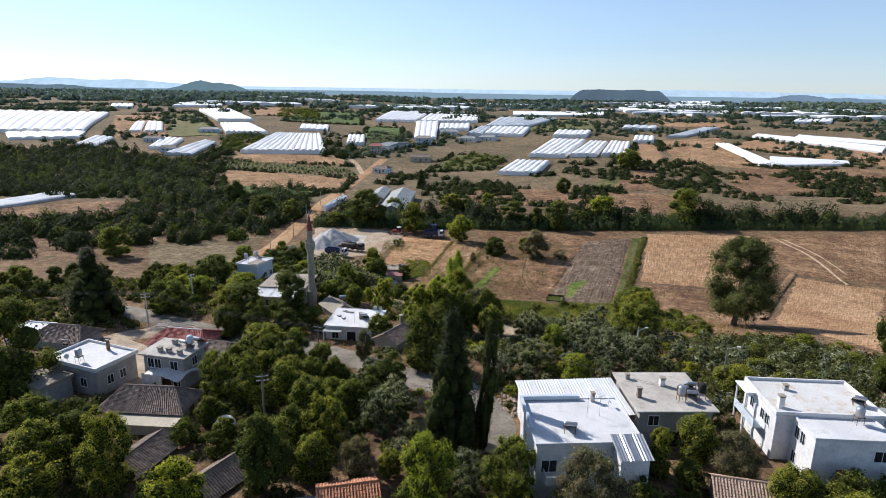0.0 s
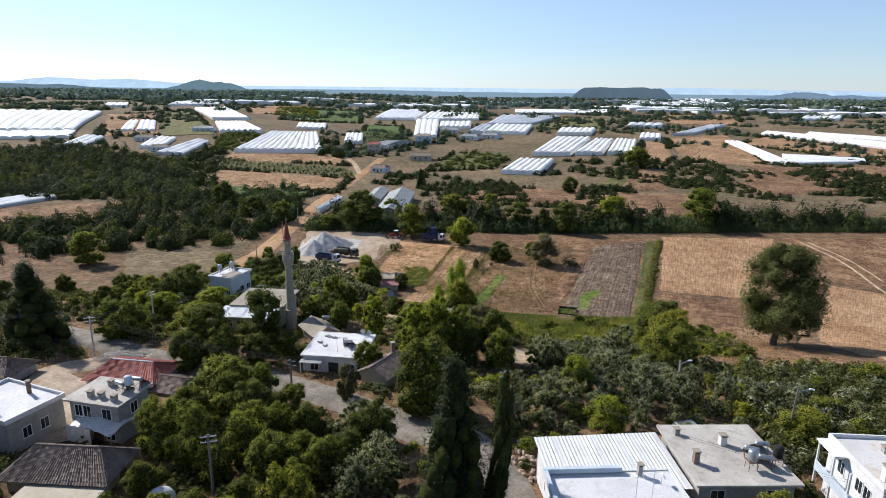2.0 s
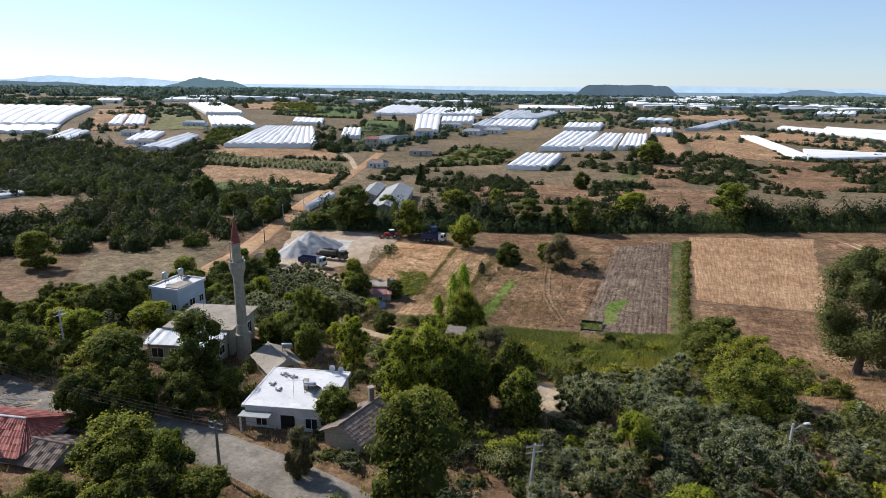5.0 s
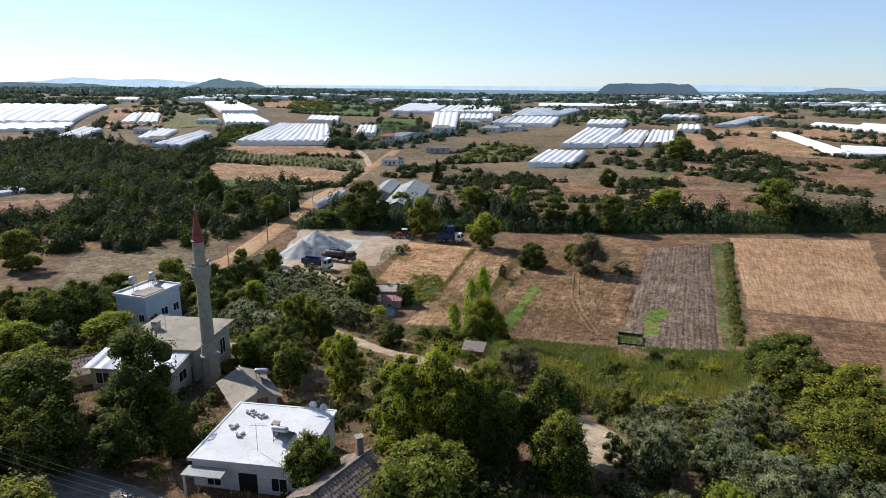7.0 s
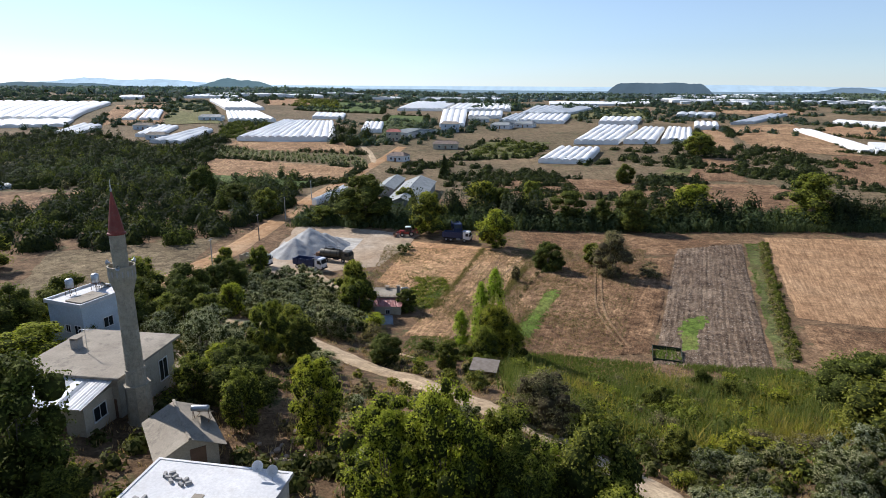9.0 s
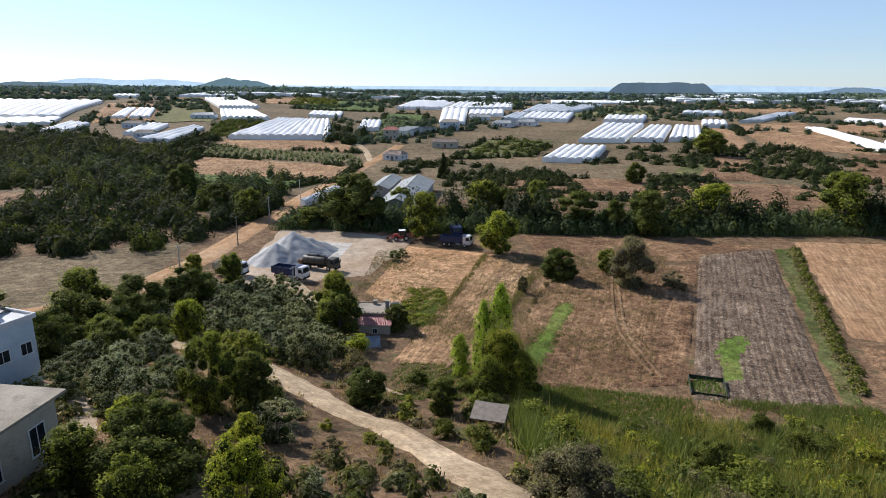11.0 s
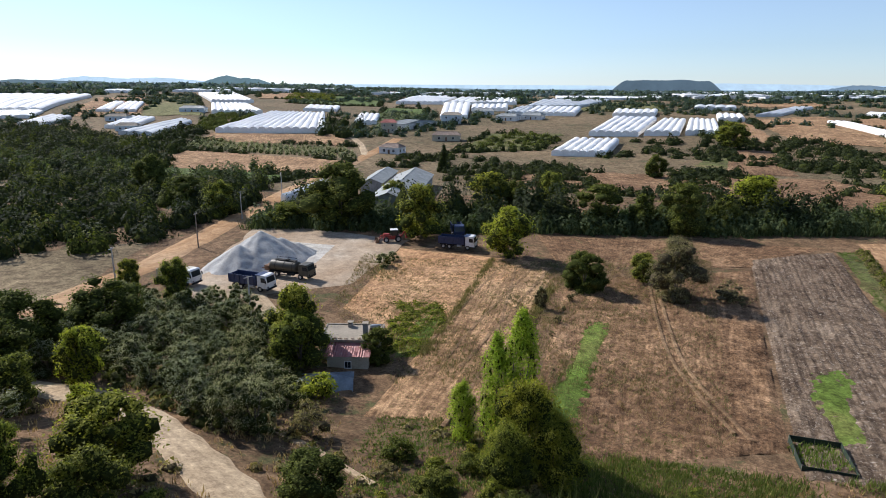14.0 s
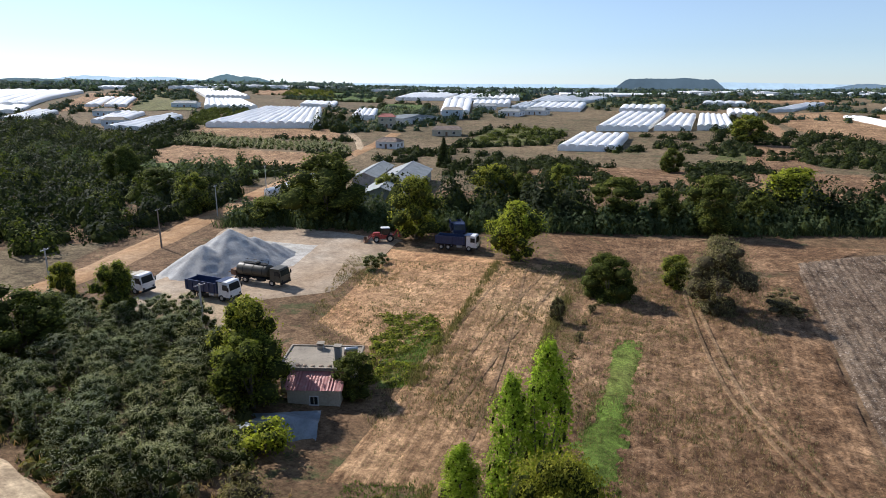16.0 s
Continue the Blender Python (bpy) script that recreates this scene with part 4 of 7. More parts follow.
def roof_tank(m, material=None, label="square metal water tank on a steel stand"):
    ob = thing("water_tank", label, "water tank", m, "roof water tanks")
    part("tank", Form().tube(((0.42, 0), (0.44, 0.06), (0.44, 0.95), (0.30, 1.08), (0.1, 1.12)), 12, pose(0, 0, 0.9)), material or METAL, ob, smooth=True)
    form = Form()
    for sx in (-0.35, 0.35):
        for sy in (-0.35, 0.35):
            form.rod((sx * 1.1, sy * 1.1, 0), (sx, sy, 0.9), 0.03)
    form.box((-0.45, -0.45, 0.85), (0.45, 0.45, 0.897))
    part("stand", form, RUST, ob)
    return ob


def chimney(m, h=1.1, w=0.5, material=None):
    ob = thing("chimney", "square rendered chimney with a cap slab", "chimney", m, "roof chimneys")
    part("chimney_shaft", Form().box((-w / 2, -w / 2, -0.3), (w / 2, w / 2, h)), material or GREY_WALL, ob)
    part("cap", Form().box((-w / 2 - 0.08, -w / 2 - 0.08, h + 0.16), (w / 2 + 0.08, w / 2 + 0.08, h + 0.23)).box((-w / 2, -w / 2, h), (-w / 2 + 0.1, w / 2, h + 0.16)).box((w / 2 - 0.1, -w / 2, h), (w / 2, w / 2, h + 0.16)), SLAB, ob)
    return ob


def on(house, x, y, z, turn=0.0):
    return house.matrix_basis @ pose(x, y, z, 0, 0, turn)


def aerial(m):
    form = Form().rod((0, 0, 0), (0, 0, 2.4), 0.025).rod((-0.5, 0, 2.2), (0.9, 0, 2.3), 0.018)
    for i in range(5):
        form.rod((-0.4 + i * 0.28, -0.35, 2.21 + i * 0.02), (-0.4 + i * 0.28, 0.35, 2.21 + i * 0.02), 0.012, 4)
    return solo("television_aerial", form, METAL, "thin metal television aerial on a roof mast", "aerial", m, "roof aerials")


# the white-roofed house beside the mosque
H1, h1 = flat_house("white-roofed single-storey house with a pale rendered wall", -15.6, 91.4, -6, 8.6, 8.2, 19.45, WHITE_WALL, WHITE_ROOF, (("front", -2.6, 0.9, 1.1, 1.1), ("front", 2.7, 0.9, 1.2, 1.1), ("right", -1.5, 1.0, 1.0, 1.0), ("right", 2.0, 1.0, 1.0, 1.0)), (("front", 0.2, 1.3, 2.1, DARK),), 0.05)
part("porch_roof", Form().box((-4.4, -5.6, h1 - 0.62), (-1.2, -4.38, h1 - 0.54)), GREY_SHEET, H1)
part("porch_post", Form().box((-4.3, -5.5, -0.3), (-4.15, -5.35, h1 - 0.62)), WHITE_WALL, H1)
water_heater(on(H1, 1.6, -1.0, h1, 20))
dish(on(H1, 3.6, 3.4, h1, 40))
dish(on(H1, 2.6, 3.7, h1, 10))
aerial(on(H1, 0.4, -2.6, h1))
chimney(on(H1, 0.9, -0.2, h1), 0.9, 0.45)
for i, (px, py) in enumerate(((-2.2, 2.4), (-2.8, 2.7), (-1.4, 2.2), (-2.0, -0.8), (3.0, 0.4), (-3.1, 0.3))):
    for k in range(3):
        solo("cement_block", Form().box((-0.2, -0.1, 0), (0.2, 0.1, 0.19), None, 0.015), GREY_WALL, "grey cement block lying on a white roof", "block", on(H1, px + 0.25 * math.cos(k * 2.1 + i), py + 0.25 * math.sin(k * 2.1 + i), h1, 40 * i + 70 * k), "cement blocks on the white roof")

# mosque with its porch and minaret
MOSQUE, hm = flat_house("cream-walled village mosque with a flat concrete roof", -32.3, 110.4, -4, 8.4, 8.0, 20.0, CREAM_WALL, SLAB, (("right", -1.4, 1.2, 1.2, 1.9), ("right", 2.2, 1.2, 1.2, 1.9), ("front", -1.0, 1.2, 1.0, 1.6), ("left", 0, 1.2, 1.2, 1.6)), (("front", 3.2, 1.3, 2.3),), 0.0, 0.55, "mosque", "mosque")
PORCH, hp = flat_house("closed mosque porch with a white sheet roof", -33.4, 104.6, -4, 9.0, 3.4, 19.1, CREAM_WALL, CREAM_WALL, (("front", -3.2, 1.0, 1.5, 1.2), ("front", -0.9, 1.0, 1.5, 1.2), ("right", 0, 1.0, 1.4, 1.1)), (("front", 2.2, 1.2, 2.1),), 0.0, 0.0, "porch", "porch")
part("sheet_roof", ridged((-4.9, -2.3, hp + 0.02), (4.9, -2.3, hp + 0.02), (4.9, 1.6, hp + 0.6), (-4.9, 1.6, hp + 0.6), 0.3, 0.06, 1), ROOF_SHEET, PORCH, "white corrugated sheet")
chimney(on(MOSQUE, -2.6, 0.4, hm), 0.8, 0.7)
aerial(on(MOSQUE, -0.8, -0.6, hm))


def minaret(x, y):
    """A slim stone minaret on an octagonal foot, with a corbelled gallery and a red cone."""
    ob = thing("minaret", "slender pale stone minaret with a red cone and gallery", "minaret", spot(x, y) @ Matrix.Diagonal((0.72, 0.72, 1, 1)))
    part("pedestal", Form().tube(((1.5, -0.8), (1.5, 0.15), (1.36, 0.18), (1.32, 3.3), (1.45, 3.34), (1.45, 3.5), (1.2, 3.52)), 8, None, True, 0.5), STONE, ob)
    rings = [(1.12, 3.5), (0.98, 4.6), (1.06, 4.62), (1.06, 4.78), (0.94, 4.8)]
    z = 4.8
    while z < 11.0:
        r = 0.94 - 0.012 * (z - 4.8)
        rings += [(r, z), (r, z + 0.29), (r - 0.06, z + 0.295), (r - 0.06, z + 0.34)]
        z += 0.345
    part("shaft", Form().tube(rings, 16), STONE, ob)
    part("corbel", Form().tube(((0.86, z - 0.05), (0.95, z + 0.2), (0.92, z + 0.22), (1.06, z + 0.5), (1.03, z + 0.52), (1.18, z + 0.82), (1.15, z + 0.84), (1.32, z + 1.15), (1.36, z + 1.3)), 16), STONE, ob, "stepped corbels under the gallery")
    g = z + 1.3
    part("gallery", Form().tube(((1.36, g), (1.36, g + 0.9), (1.40, g + 0.92), (1.40, g + 1.02), (1.24, g + 1.02), (1.24, g + 0.05), (0.6, g + 0.05)), 16, None, False), STONE, ob, "solid stone parapet with panels painted as gaps")
    # Grey panels on the solid parapet stand in for shaded gaps.
    for k in range(16):
        a = 2 * math.pi * (k + 0.5) / 16
        part("balustrade_opening", Form().box((-0.07, -0.02, 0.25), (0.07, 0.012, 0.7)), GREY_WALL, ob, m=Matrix.Translation((1.345 * math.cos(a), 1.345 * math.sin(a), g)) @ pose(0, 0, 0, 0, 0, math.degrees(a) + 90))
    rings = []
    zz = g
    while zz < 15.7:
        rings += [(0.78, zz), (0.78, zz + 0.29), (0.72, zz + 0.295), (0.72, zz + 0.34)]
        zz += 0.345
    part("upper_shaft", Form().tube(rings, 16), STONE, ob)
    part("cone", Form().tube(((0.9, zz - 0.02), (0.92, zz + 0.1), (0.8, zz + 0.16), (0.40, zz + 1.9), (0.06, zz + 3.2)), 16), LEAD, ob, "weathered red metal cone", smooth=False)
    part("finial", Form().tube(((0.05, zz + 3.15), (0.13, zz + 3.3), (0.04, zz + 3.45), (0.09, zz + 3.6), (0.02, zz + 3.75), (0.015, zz + 4.1)), 8), METAL, ob)
    for a in (20, 160, 260):
        part("loudspeaker", Form().tube(((0.05, 0), (0.07, 0.15), (0.12, 0.28), (0.24, 0.42)), 10, pose(0, 0, 0, 90, 0, 0), False), METAL, ob, m=pose(0, 0, g + 1.12, 0, 0, a) @ pose(0, -1.3, 0))
    return ob


minaret(-26.6, 105.9)

# washhouse hut with a two-plane roof
tile_house("low cement-roofed washhouse with a water tank", -21.0, 101.8, -54, 5.4, 3.8, 17.8, 1.0, CREAM_WALL, SLAB, (), (("right", 0.5, 0.9, 1.9),), 0.0, 0.5, "washhouse", 3.0, 1)
water_heater(pose(-19.9, 102.6, 18.3, 0, 0, 30))

# two-storey white house beyond the mosque
WH, hw = flat_house("pale blue and white two-storey house with a flat roof", -45.0, 128.0, -17, 5.2, 6.4, 18.8, BLUE_WALL, WHITE_ROOF, (("front", -1.8, 3.4, 0.9, 1.0), ("front", 0.2, 3.4, 0.6, 0.8), ("front", 1.7, 3.3, 0.9, 1.0), ("front", 1.5, 0.8, 0.9, 1.0), ("right", 0, 3.3, 1.2, 1.1), ("right", 2.2, 3.3, 1.0, 1.1), ("left", 1, 3.3, 1.0, 1.1)), (("front", -1.5, 0.9, 2.0),), 0.25)
part("roof_slab", Form().box((0.2, -3.1, hw + 0.004), (2.6, 0.4, hw + 0.35)), SLAB, WH, "grey stair-head slab")
water_heater(on(WH, -1.2, 2.2, hw, 0))
roof_tank(on(WH, -1.8, -0.8, hw))
roof_tank(on(WH, -0.8, 1.8, hw))
tile_house("long low shed with a rusty red sheet roof", -40.6, 105.8, 40, 9.0, 4.5, 17.9, 0.8, CREAM_WALL, TILE, (), (), 0.0, 0.4, "shed", 0.3, 4)

# houses by the street
L1, hl = flat_house("white flat-roofed house with grey walls in the village", -49.3, 69.0, -21, 9.2, 6.4, 21.9, GREY_WALL, WHITE_ROOF, (("right", 0.8, 1.4, 0.9, 1.2), ("right", -1.2, 1.4, 0.9, 1.2), ("front", 2.0, 1.3, 1.1, 1.2)), (("front", -2.4, 1.0, 2.0),), 0.35, coping=WHITE_WALL)
chimney(on(L1, 0.6, 2.2, hl), 1.4, 0.35, RUST)
dish(on(L1, -1.4, -2.6, hl, 30))
roof_tank(on(L1, 0.4, -2.2, hl), label="small grey roof water tank on legs")
flat_house("low grey lean-to beside a white house", -53.3, 63.9, -21, 5.6, 4.2, 20.9, GREY_WALL, SLAB, (("front", 0, 0.9, 1.4, 0.9),), (), 0.2, name="outhouse", category="outhouse")
L2, h2 = flat_house("unplastered two-storey house with a cluttered concrete roof", -38.0, 69.8, -12, 6.2, 4.8, 22.9, GREY_WALL, PALE_SLAB, (("front", -2.0, 3.1, 0.9, 1.3), ("front", -0.9, 3.1, 0.9, 1.3), ("front", 1.6, 3.0, 1.1, 1.3), ("front", 1.8, 0.6, 1.0, 1.2), ("left", 0, 3.0, 1.0, 1.2), ("right", 0, 3.0, 1.0, 1.2)), (("front", 0.2, 1.0, 2.0),), 0.0, 0.5)
for px, py in ((-1.0, -1.5), (0.4, -1.5), (2.2, -1.7), (-0.6, 1.2)):
    chimney(on(L2, px, py, h2), 0.5, 0.55)
roof_tank(on(L2, 2.4, 0.4, h2), BLUE_WALL, "pale blue roof water tank on a stand")
water_heater(on(L2, 2.6, 1.6, h2, 30))
water_heater(on(L2, 1.4, 0.2, h2, 10))
tile_house("old house with a red ribbed roof", -42.6, 83.6, -8, 9.4, 6.8, 18.6, 1.4, WHITE_WALL, RED_TILE, (("front", 2.6, 0.9, 1.0, 1.0),), (), 2.2, 0.5, "house", 0.45, 6, WHITE_PAINT)
tile_house("long low outbuilding with dark red tiles", -37.0, 81.4, -14, 5.4, 4.4, 18.0, 0.9, GREY_WALL, TILE, (), (), 0.0, 0.4, "outbuilding", 0.3, 5)
tile_house("village house under a weathered brown tile roof", -37.0, 60.3, -3, 9.8, 5.0, 20.0, 1.9, CREAM_WALL, TILE, (("front", -2.4, 0.9, 0.8, 0.8),), (("right", 0.6, 0.9, 2.0),), 2.3, 0.7, "house", 0.3, 9)
VER, hv = flat_house("enclosed veranda with a pink awning edge", -35.6, 56.2, -3, 7.6, 2.6, 19.7, CREAM_WALL, CREAM_WALL, (("front", -2.9, 0.7, 0.5, 0.6), ("front", -2.2, 0.7, 0.5, 0.6)), (), 0.0, 0.15, "veranda", "veranda")
tile_house("old house under a dark weathered tile roof", -62.0, 83.2, -8, 8.4, 5.6, 18.9, 1.6, GREY_WALL, TILE, (("front", 2.0, 0.9, 0.9, 0.9),), (), 2.0, 0.5, "house", 0.3, 7)
flat_house("white flat roof beside an old tiled house", -68.4, 84.0, -8, 5.0, 5.0, 19.4, WHITE_WALL, WHITE_ROOF, (), (), 0.2, name="annex", category="annex")
tile_house("old barn with a mossy grey-brown tile roof", -33.2, 49.6, 74, 6.6, 4.2, 19.0, 1.2, GREY_WALL, TILE, (), (), 0.0, 0.4, "barn", 0.3, 8)
tile_house("old barn with a steep brown tile roof", -23.6, 45.6, 62, 6.4, 4.2, 19.0, 1.4, GREY_WALL, TILE, (), (), 0.0, 0.4, "barn", 0.3, 8)
tile_house("house with an orange clay tile roof", -9.0, 42.6, 14, 5.4, 4.0, 20.0, 1.0, CREAM_WALL, ORANGE_TILE, (), (), 0.0, 0.4, "house", 0.3, 7)
tile_house("low shed with a grey corrugated roof", -15.0, 40.0, 10, 6.0, 4.0, 19.6, 0.7, GREY_WALL, GREY_SHEET, (), (), 0.0, 0.3, "shed", 0.3, 2)
tile_house("old stone house with a broken tile roof", -8.2, 86.0, 60, 5.6, 4.4, 18.6, 1.2, CREAM_WALL, TILE, (), (), 0.0, 0.4, "house", 0.3, 7)
chimney(spot(-7.4, 88.4, 30, 3.2), 1.2, 0.5, TILE)
chimney(spot(-4.6, 83.4, 30, 2.2), 1.2, 0.45, TILE)
tile_house("ruined cottage with a collapsing tile roof", 31.2, 44.2, -12, 6.6, 3.2, 20.3, 0.9, CREAM_WALL, TAN_TILE, (), (), 0.0, 0.4, "cottage", 0.3, 7)

# white houses at the edge of the village
W1, h3 = flat_house("white two-storey house with a snow-white coated roof", 14.6, 48.6, 4, 10.6, 8.6, 25.2, WHITE_WALL, WHITE_ROOF, (("front", -4.0, 3.6, 1.5, 1.3), ("front", -0.6, 3.7, 1.1, 1.2), ("left", -2.6, 3.6, 1.0, 1.3), ("left", 1.0, 3.6, 1.0, 1.3), ("left", -2.6, 0.7, 1.0, 1.3), ("left", 1.0, 0.7, 1.0, 1.3), ("right", 0.0, 3.7, 0.9, 1.0)), (("front", 2.6, 1.0, 2.1),), 0.1, 0.2, coping=WHITE_ROOF)
part("parapet", Form().box((-5.5, 4.1, h3 + 0.103), (1.2, 4.5, h3 + 0.55)).box((-5.5, -2.4, h3 + 0.103), (-5.2, 4.1, h3 + 0.5)), BLUE_WALL, W1, "pale blue parapet along two edges")
water_heater(on(W1, -1.6, -2.6, h3, 12))
aerial(on(W1, 1.0, 0.4, h3))
aerial(on(W1, 2.4, 0.6, h3, 60))
chimney(on(W1, 2.6, 3.8, h3), 0.9, 0.4)
dish(on(W1, 4.0, 2.6, h3, 80))
part("balcony", Form().box((-4.6, -5.8, 3.0), (-2.2, -4.32, 3.12)).box((-4.6, -5.8, 3.12), (-2.2, -5.72, 4.0)).box((-4.6, -5.72, 3.12), (-4.52, -4.32, 4.0)), WHITE_WALL, W1)
part("stair_tower", Form().box((2.4, -6.6, -0.4), (5.2, -4.32, h3 - 0.6)), WHITE_WALL, W1)
part("stair_roof", ridged((2.2, -6.9, h3 - 0.5), (5.5, -6.9, h3 - 0.5), (5.5, -3.4, h3 + 0.35), (2.2, -3.4, h3 + 0.35), 0.3, 0.05, 1), METAL, W1, "grey metal stair roof")
SHED, hs = flat_house("long shed under a white corrugated sheet roof", 15.9, 58.4, 6, 11.6, 7.4, 22.2, WHITE_WALL, WHITE_WALL, (("left", 0, 1.2, 1.0, 1.0),), (("front", -3, 1.4, 2.1),), 0.0, 0.0, "shed", "shed")
part("sheet_roof", ridged((-6.2, -4.2, hs + 0.02), (6.4, -4.2, hs + 0.02), (6.4, 4.2, hs + 0.7), (-6.2, 4.2, hs + 0.7), 0.36, 0.06, 1), ROOF_SHEET, SHED)
S1, h4 = flat_house("unplastered concrete house with a weathered slab roof", 27.2, 59.2, 2, 8.6, 9.0, 23.2, GREY_WALL, PALE_SLAB, (("front", -2.6, 3.0, 1.2, 1.2), ("front", 2.4, 3.0, 1.2, 1.2), ("right", 0, 3.0, 1.2, 1.2)), (("front", 0.2, 1.2, 2.1, DARK),), 0.0, 0.5)
chimney(on(S1, -3.5, -1.6, h4), 1.1, 0.5, TILE)
chimney(on(S1, -3.4, 3.2, h4), 0.5, 0.5)
chimney(on(S1, 0.4, 1.4, h4), 0.9, 0.6, WHITE_WALL)
for px, py, tt in ((2.0, -1.0, 0), (3.4, -0.2, 20), (2.6, -2.4, 10)):
    water_heater(on(S1, px, py, h4, tt))
roof_tank(on(S1, 3.9, -2.0, h4), DARK, "dark roof water tank on a stand")
roof_tank(on(S1, 1.2, -2.6, h4))
R1, h5 = flat_house("white house with a rust-stained flat roof", 43.6, 56.2, -3, 11.6, 8.2, 24.2, WHITE_WALL, RUST_ROOF, (("left", -2.2, 3.6, 0.9, 1.2), ("left", -1.0, 3.6, 0.9, 1.2), ("left", 1.8, 3.6, 0.9, 1.2), ("front", 1.0, 3.5, 1.1, 1.2)), (), 0.35, 0.2, coping=WHITE_WALL)
R2, h6 = flat_house("white lower wing of a village house", 43.6, 49.8, -3, 8.4, 4.6, 24.0, WHITE_WALL, WHITE_ROOF, (("left", 1.2, 3.5, 0.8, 1.4), ("left", 0.0, 3.5, 0.8, 1.4), ("left", 1.2, 0.5, 0.8, 1.4), ("front", 2.8, 3.2, 1.6, 1.2)), (("front", -1.0, 1.0, 2.0),), 0.12, 0.1)
part("balcony", Form().box((-7.0, -1.6, h5 - 3.4), (-5.82, 4.0, h5 - 3.25)).box((-7.0, -1.6, h5 - 3.25), (-6.9, 4.0, h5 - 2.4)), BLUE_WALL, R1)
part("canopy", Form().box((-7.1, 1.0, h5 - 0.35), (-5.82, 4.2, h5 - 0.2)), WHITE_WALL, R1)
for py in (-1.4, 1.2, 3.8):
    part("balcony_post", Form().box((-6.98, py, -0.4), (-6.82, py + 0.16, h5 - 0.35)), WHITE_WALL, R1)
chimney(on(R1, -4.8, -2.6, h5), 1.3, 0.6, WHITE_WALL)
water_heater(on(R1, 4.4, -1.6, h5, 0))
chimney(on(R1, -2.2, 1.8, h5), 0.5, 0.5)
roof_tank(on(R2, 2.0, 1.2, h6))
SHED2, hs2 = flat_house("low shed with a cream corrugated roof", 52.4, 53.6, -3, 5.6, 6.4, 22.0, CREAM_WALL, CREAM_WALL, (), (), 0.0, 0.0, "shed", "shed")
part("sheet_roof", ridged((-3.1, -3.6, hs2 + 0.02), (3.1, -3.6, hs2 + 0.02), (3.1, 3.6, hs2 + 0.6), (-3.1, 3.6, hs2 + 0.6), 0.3, 0.07, 1), GREY_SHEET, SHED2)

# the small house on the field's edge
FH, hf = flat_house("small field house with a flat cement roof", -16.6, 174.6, 2, 7.2, 5.0, 3.8, CREAM_WALL, SLAB, (("front", -1.2, 0.9, 0.9, 1.0), ("right", 0, 0.9, 0.8, 0.9)), (("front", 0.9, 0.9, 2.0),), 0.12, 0.2)
part("lean_to_roof", ridged((-2.6, -5.0, hf - 1.1), (2.9, -5.0, hf - 1.1), (2.9, -2.2, hf - 0.15), (-2.6, -2.2, hf - 0.15), 0.3, 0.05, 1), RED_SHEET, FH, "faded red corrugated lean-to roof")
part("lean_to_wall", Form().box((-2.3, -4.8, -0.5), (2.6, -2.52, hf - 1.15)), CREAM_WALL, FH)
window(FH, "front", 0.2, 0.6, 0.7, 0.8, 7.2, 9.64)
chimney(on(FH, 1.9, -1.4, hf), 1.7, 0.6)
chimney(on(FH, -0.6, 2.0, hf), 0.45, 0.6)
water_heater(on(FH, 3.0, -0.4, hf, 40))
for i, (px, py) in enumerate(((-1.2, -2.2), (-0.4, -2.3), (0.4, -2.25), (1.2, -2.2), (-1.9, -2.1), (2.0, -2.25))):
    solo("stone", Form().tube(((0.1, 0), (0.24, 0.06), (0.2, 0.2), (0.06, 0.26)), 7), RUBBLE, "pale stone weighing down a roof sheet", "stone", on(FH, px, py, hf + 0.0, 50 * i), "stones on the lean-to")
form = Form()
form.sheet([[(-2.6 + 5.2 * i / 12, -2.2 + 4.4 * j / 10, max(0.0, 1.9 - 0.28 * abs(i - 6) ** 1.25 * 0.5 - 0.24 * abs(j - 5) ** 1.3) + 0.22 * noise.noise((i * 0.9, j * 0.9, 4))) for i in range(13)] for j in range(11)])
solo("tarpaulin", form, TARP, "crumpled blue-grey tarpaulin over a stack beside a house", "tarpaulin", spot(-18.0, 164.4, 10, 0, 1.35, 0.55), smooth=True)

# open garden shed by the track
GS = thing("shelter", "small open shelter with a slanting grey board roof", "shelter", spot(1.6, 132.2, -12))
part("roof", Form().box((-1.7, -1.3, 0), (1.7, 1.3, 0.08), pose(0, 0, 1.75, 12, 0, 0)), WOOD, GS)
for px in (-1.5, 1.5):
    for py in (-1.1, 1.1):
        part("post", Form().box((px - 0.06, py - 0.06, -0.4), (px + 0.06, py + 0.06, 1.72 + py * 0.2)), WOOD, GS)
part("back_board", Form().box((-1.6, 1.0, 0.1), (1.6, 1.05, 1.5)), WOOD, GS)

# farm buildings further off
tile_house("long farm barn with a pale grey sheet roof", -25.5, 295.0, 88, 54.0, 12.0, 3.4, 2.4, GREY_SHEET, GREY_SHEET, (), (), 0.0, 0.6, "barn", 1.2, 2)
tile_house("smaller farm shed with a grey sheet roof", -37.0, 318.0, 88, 30.0, 7.0, 3.0, 1.4, GREY_WALL, GREY_SHEET, (), (), 0.0, 0.6, "shed", 1.2, 2)


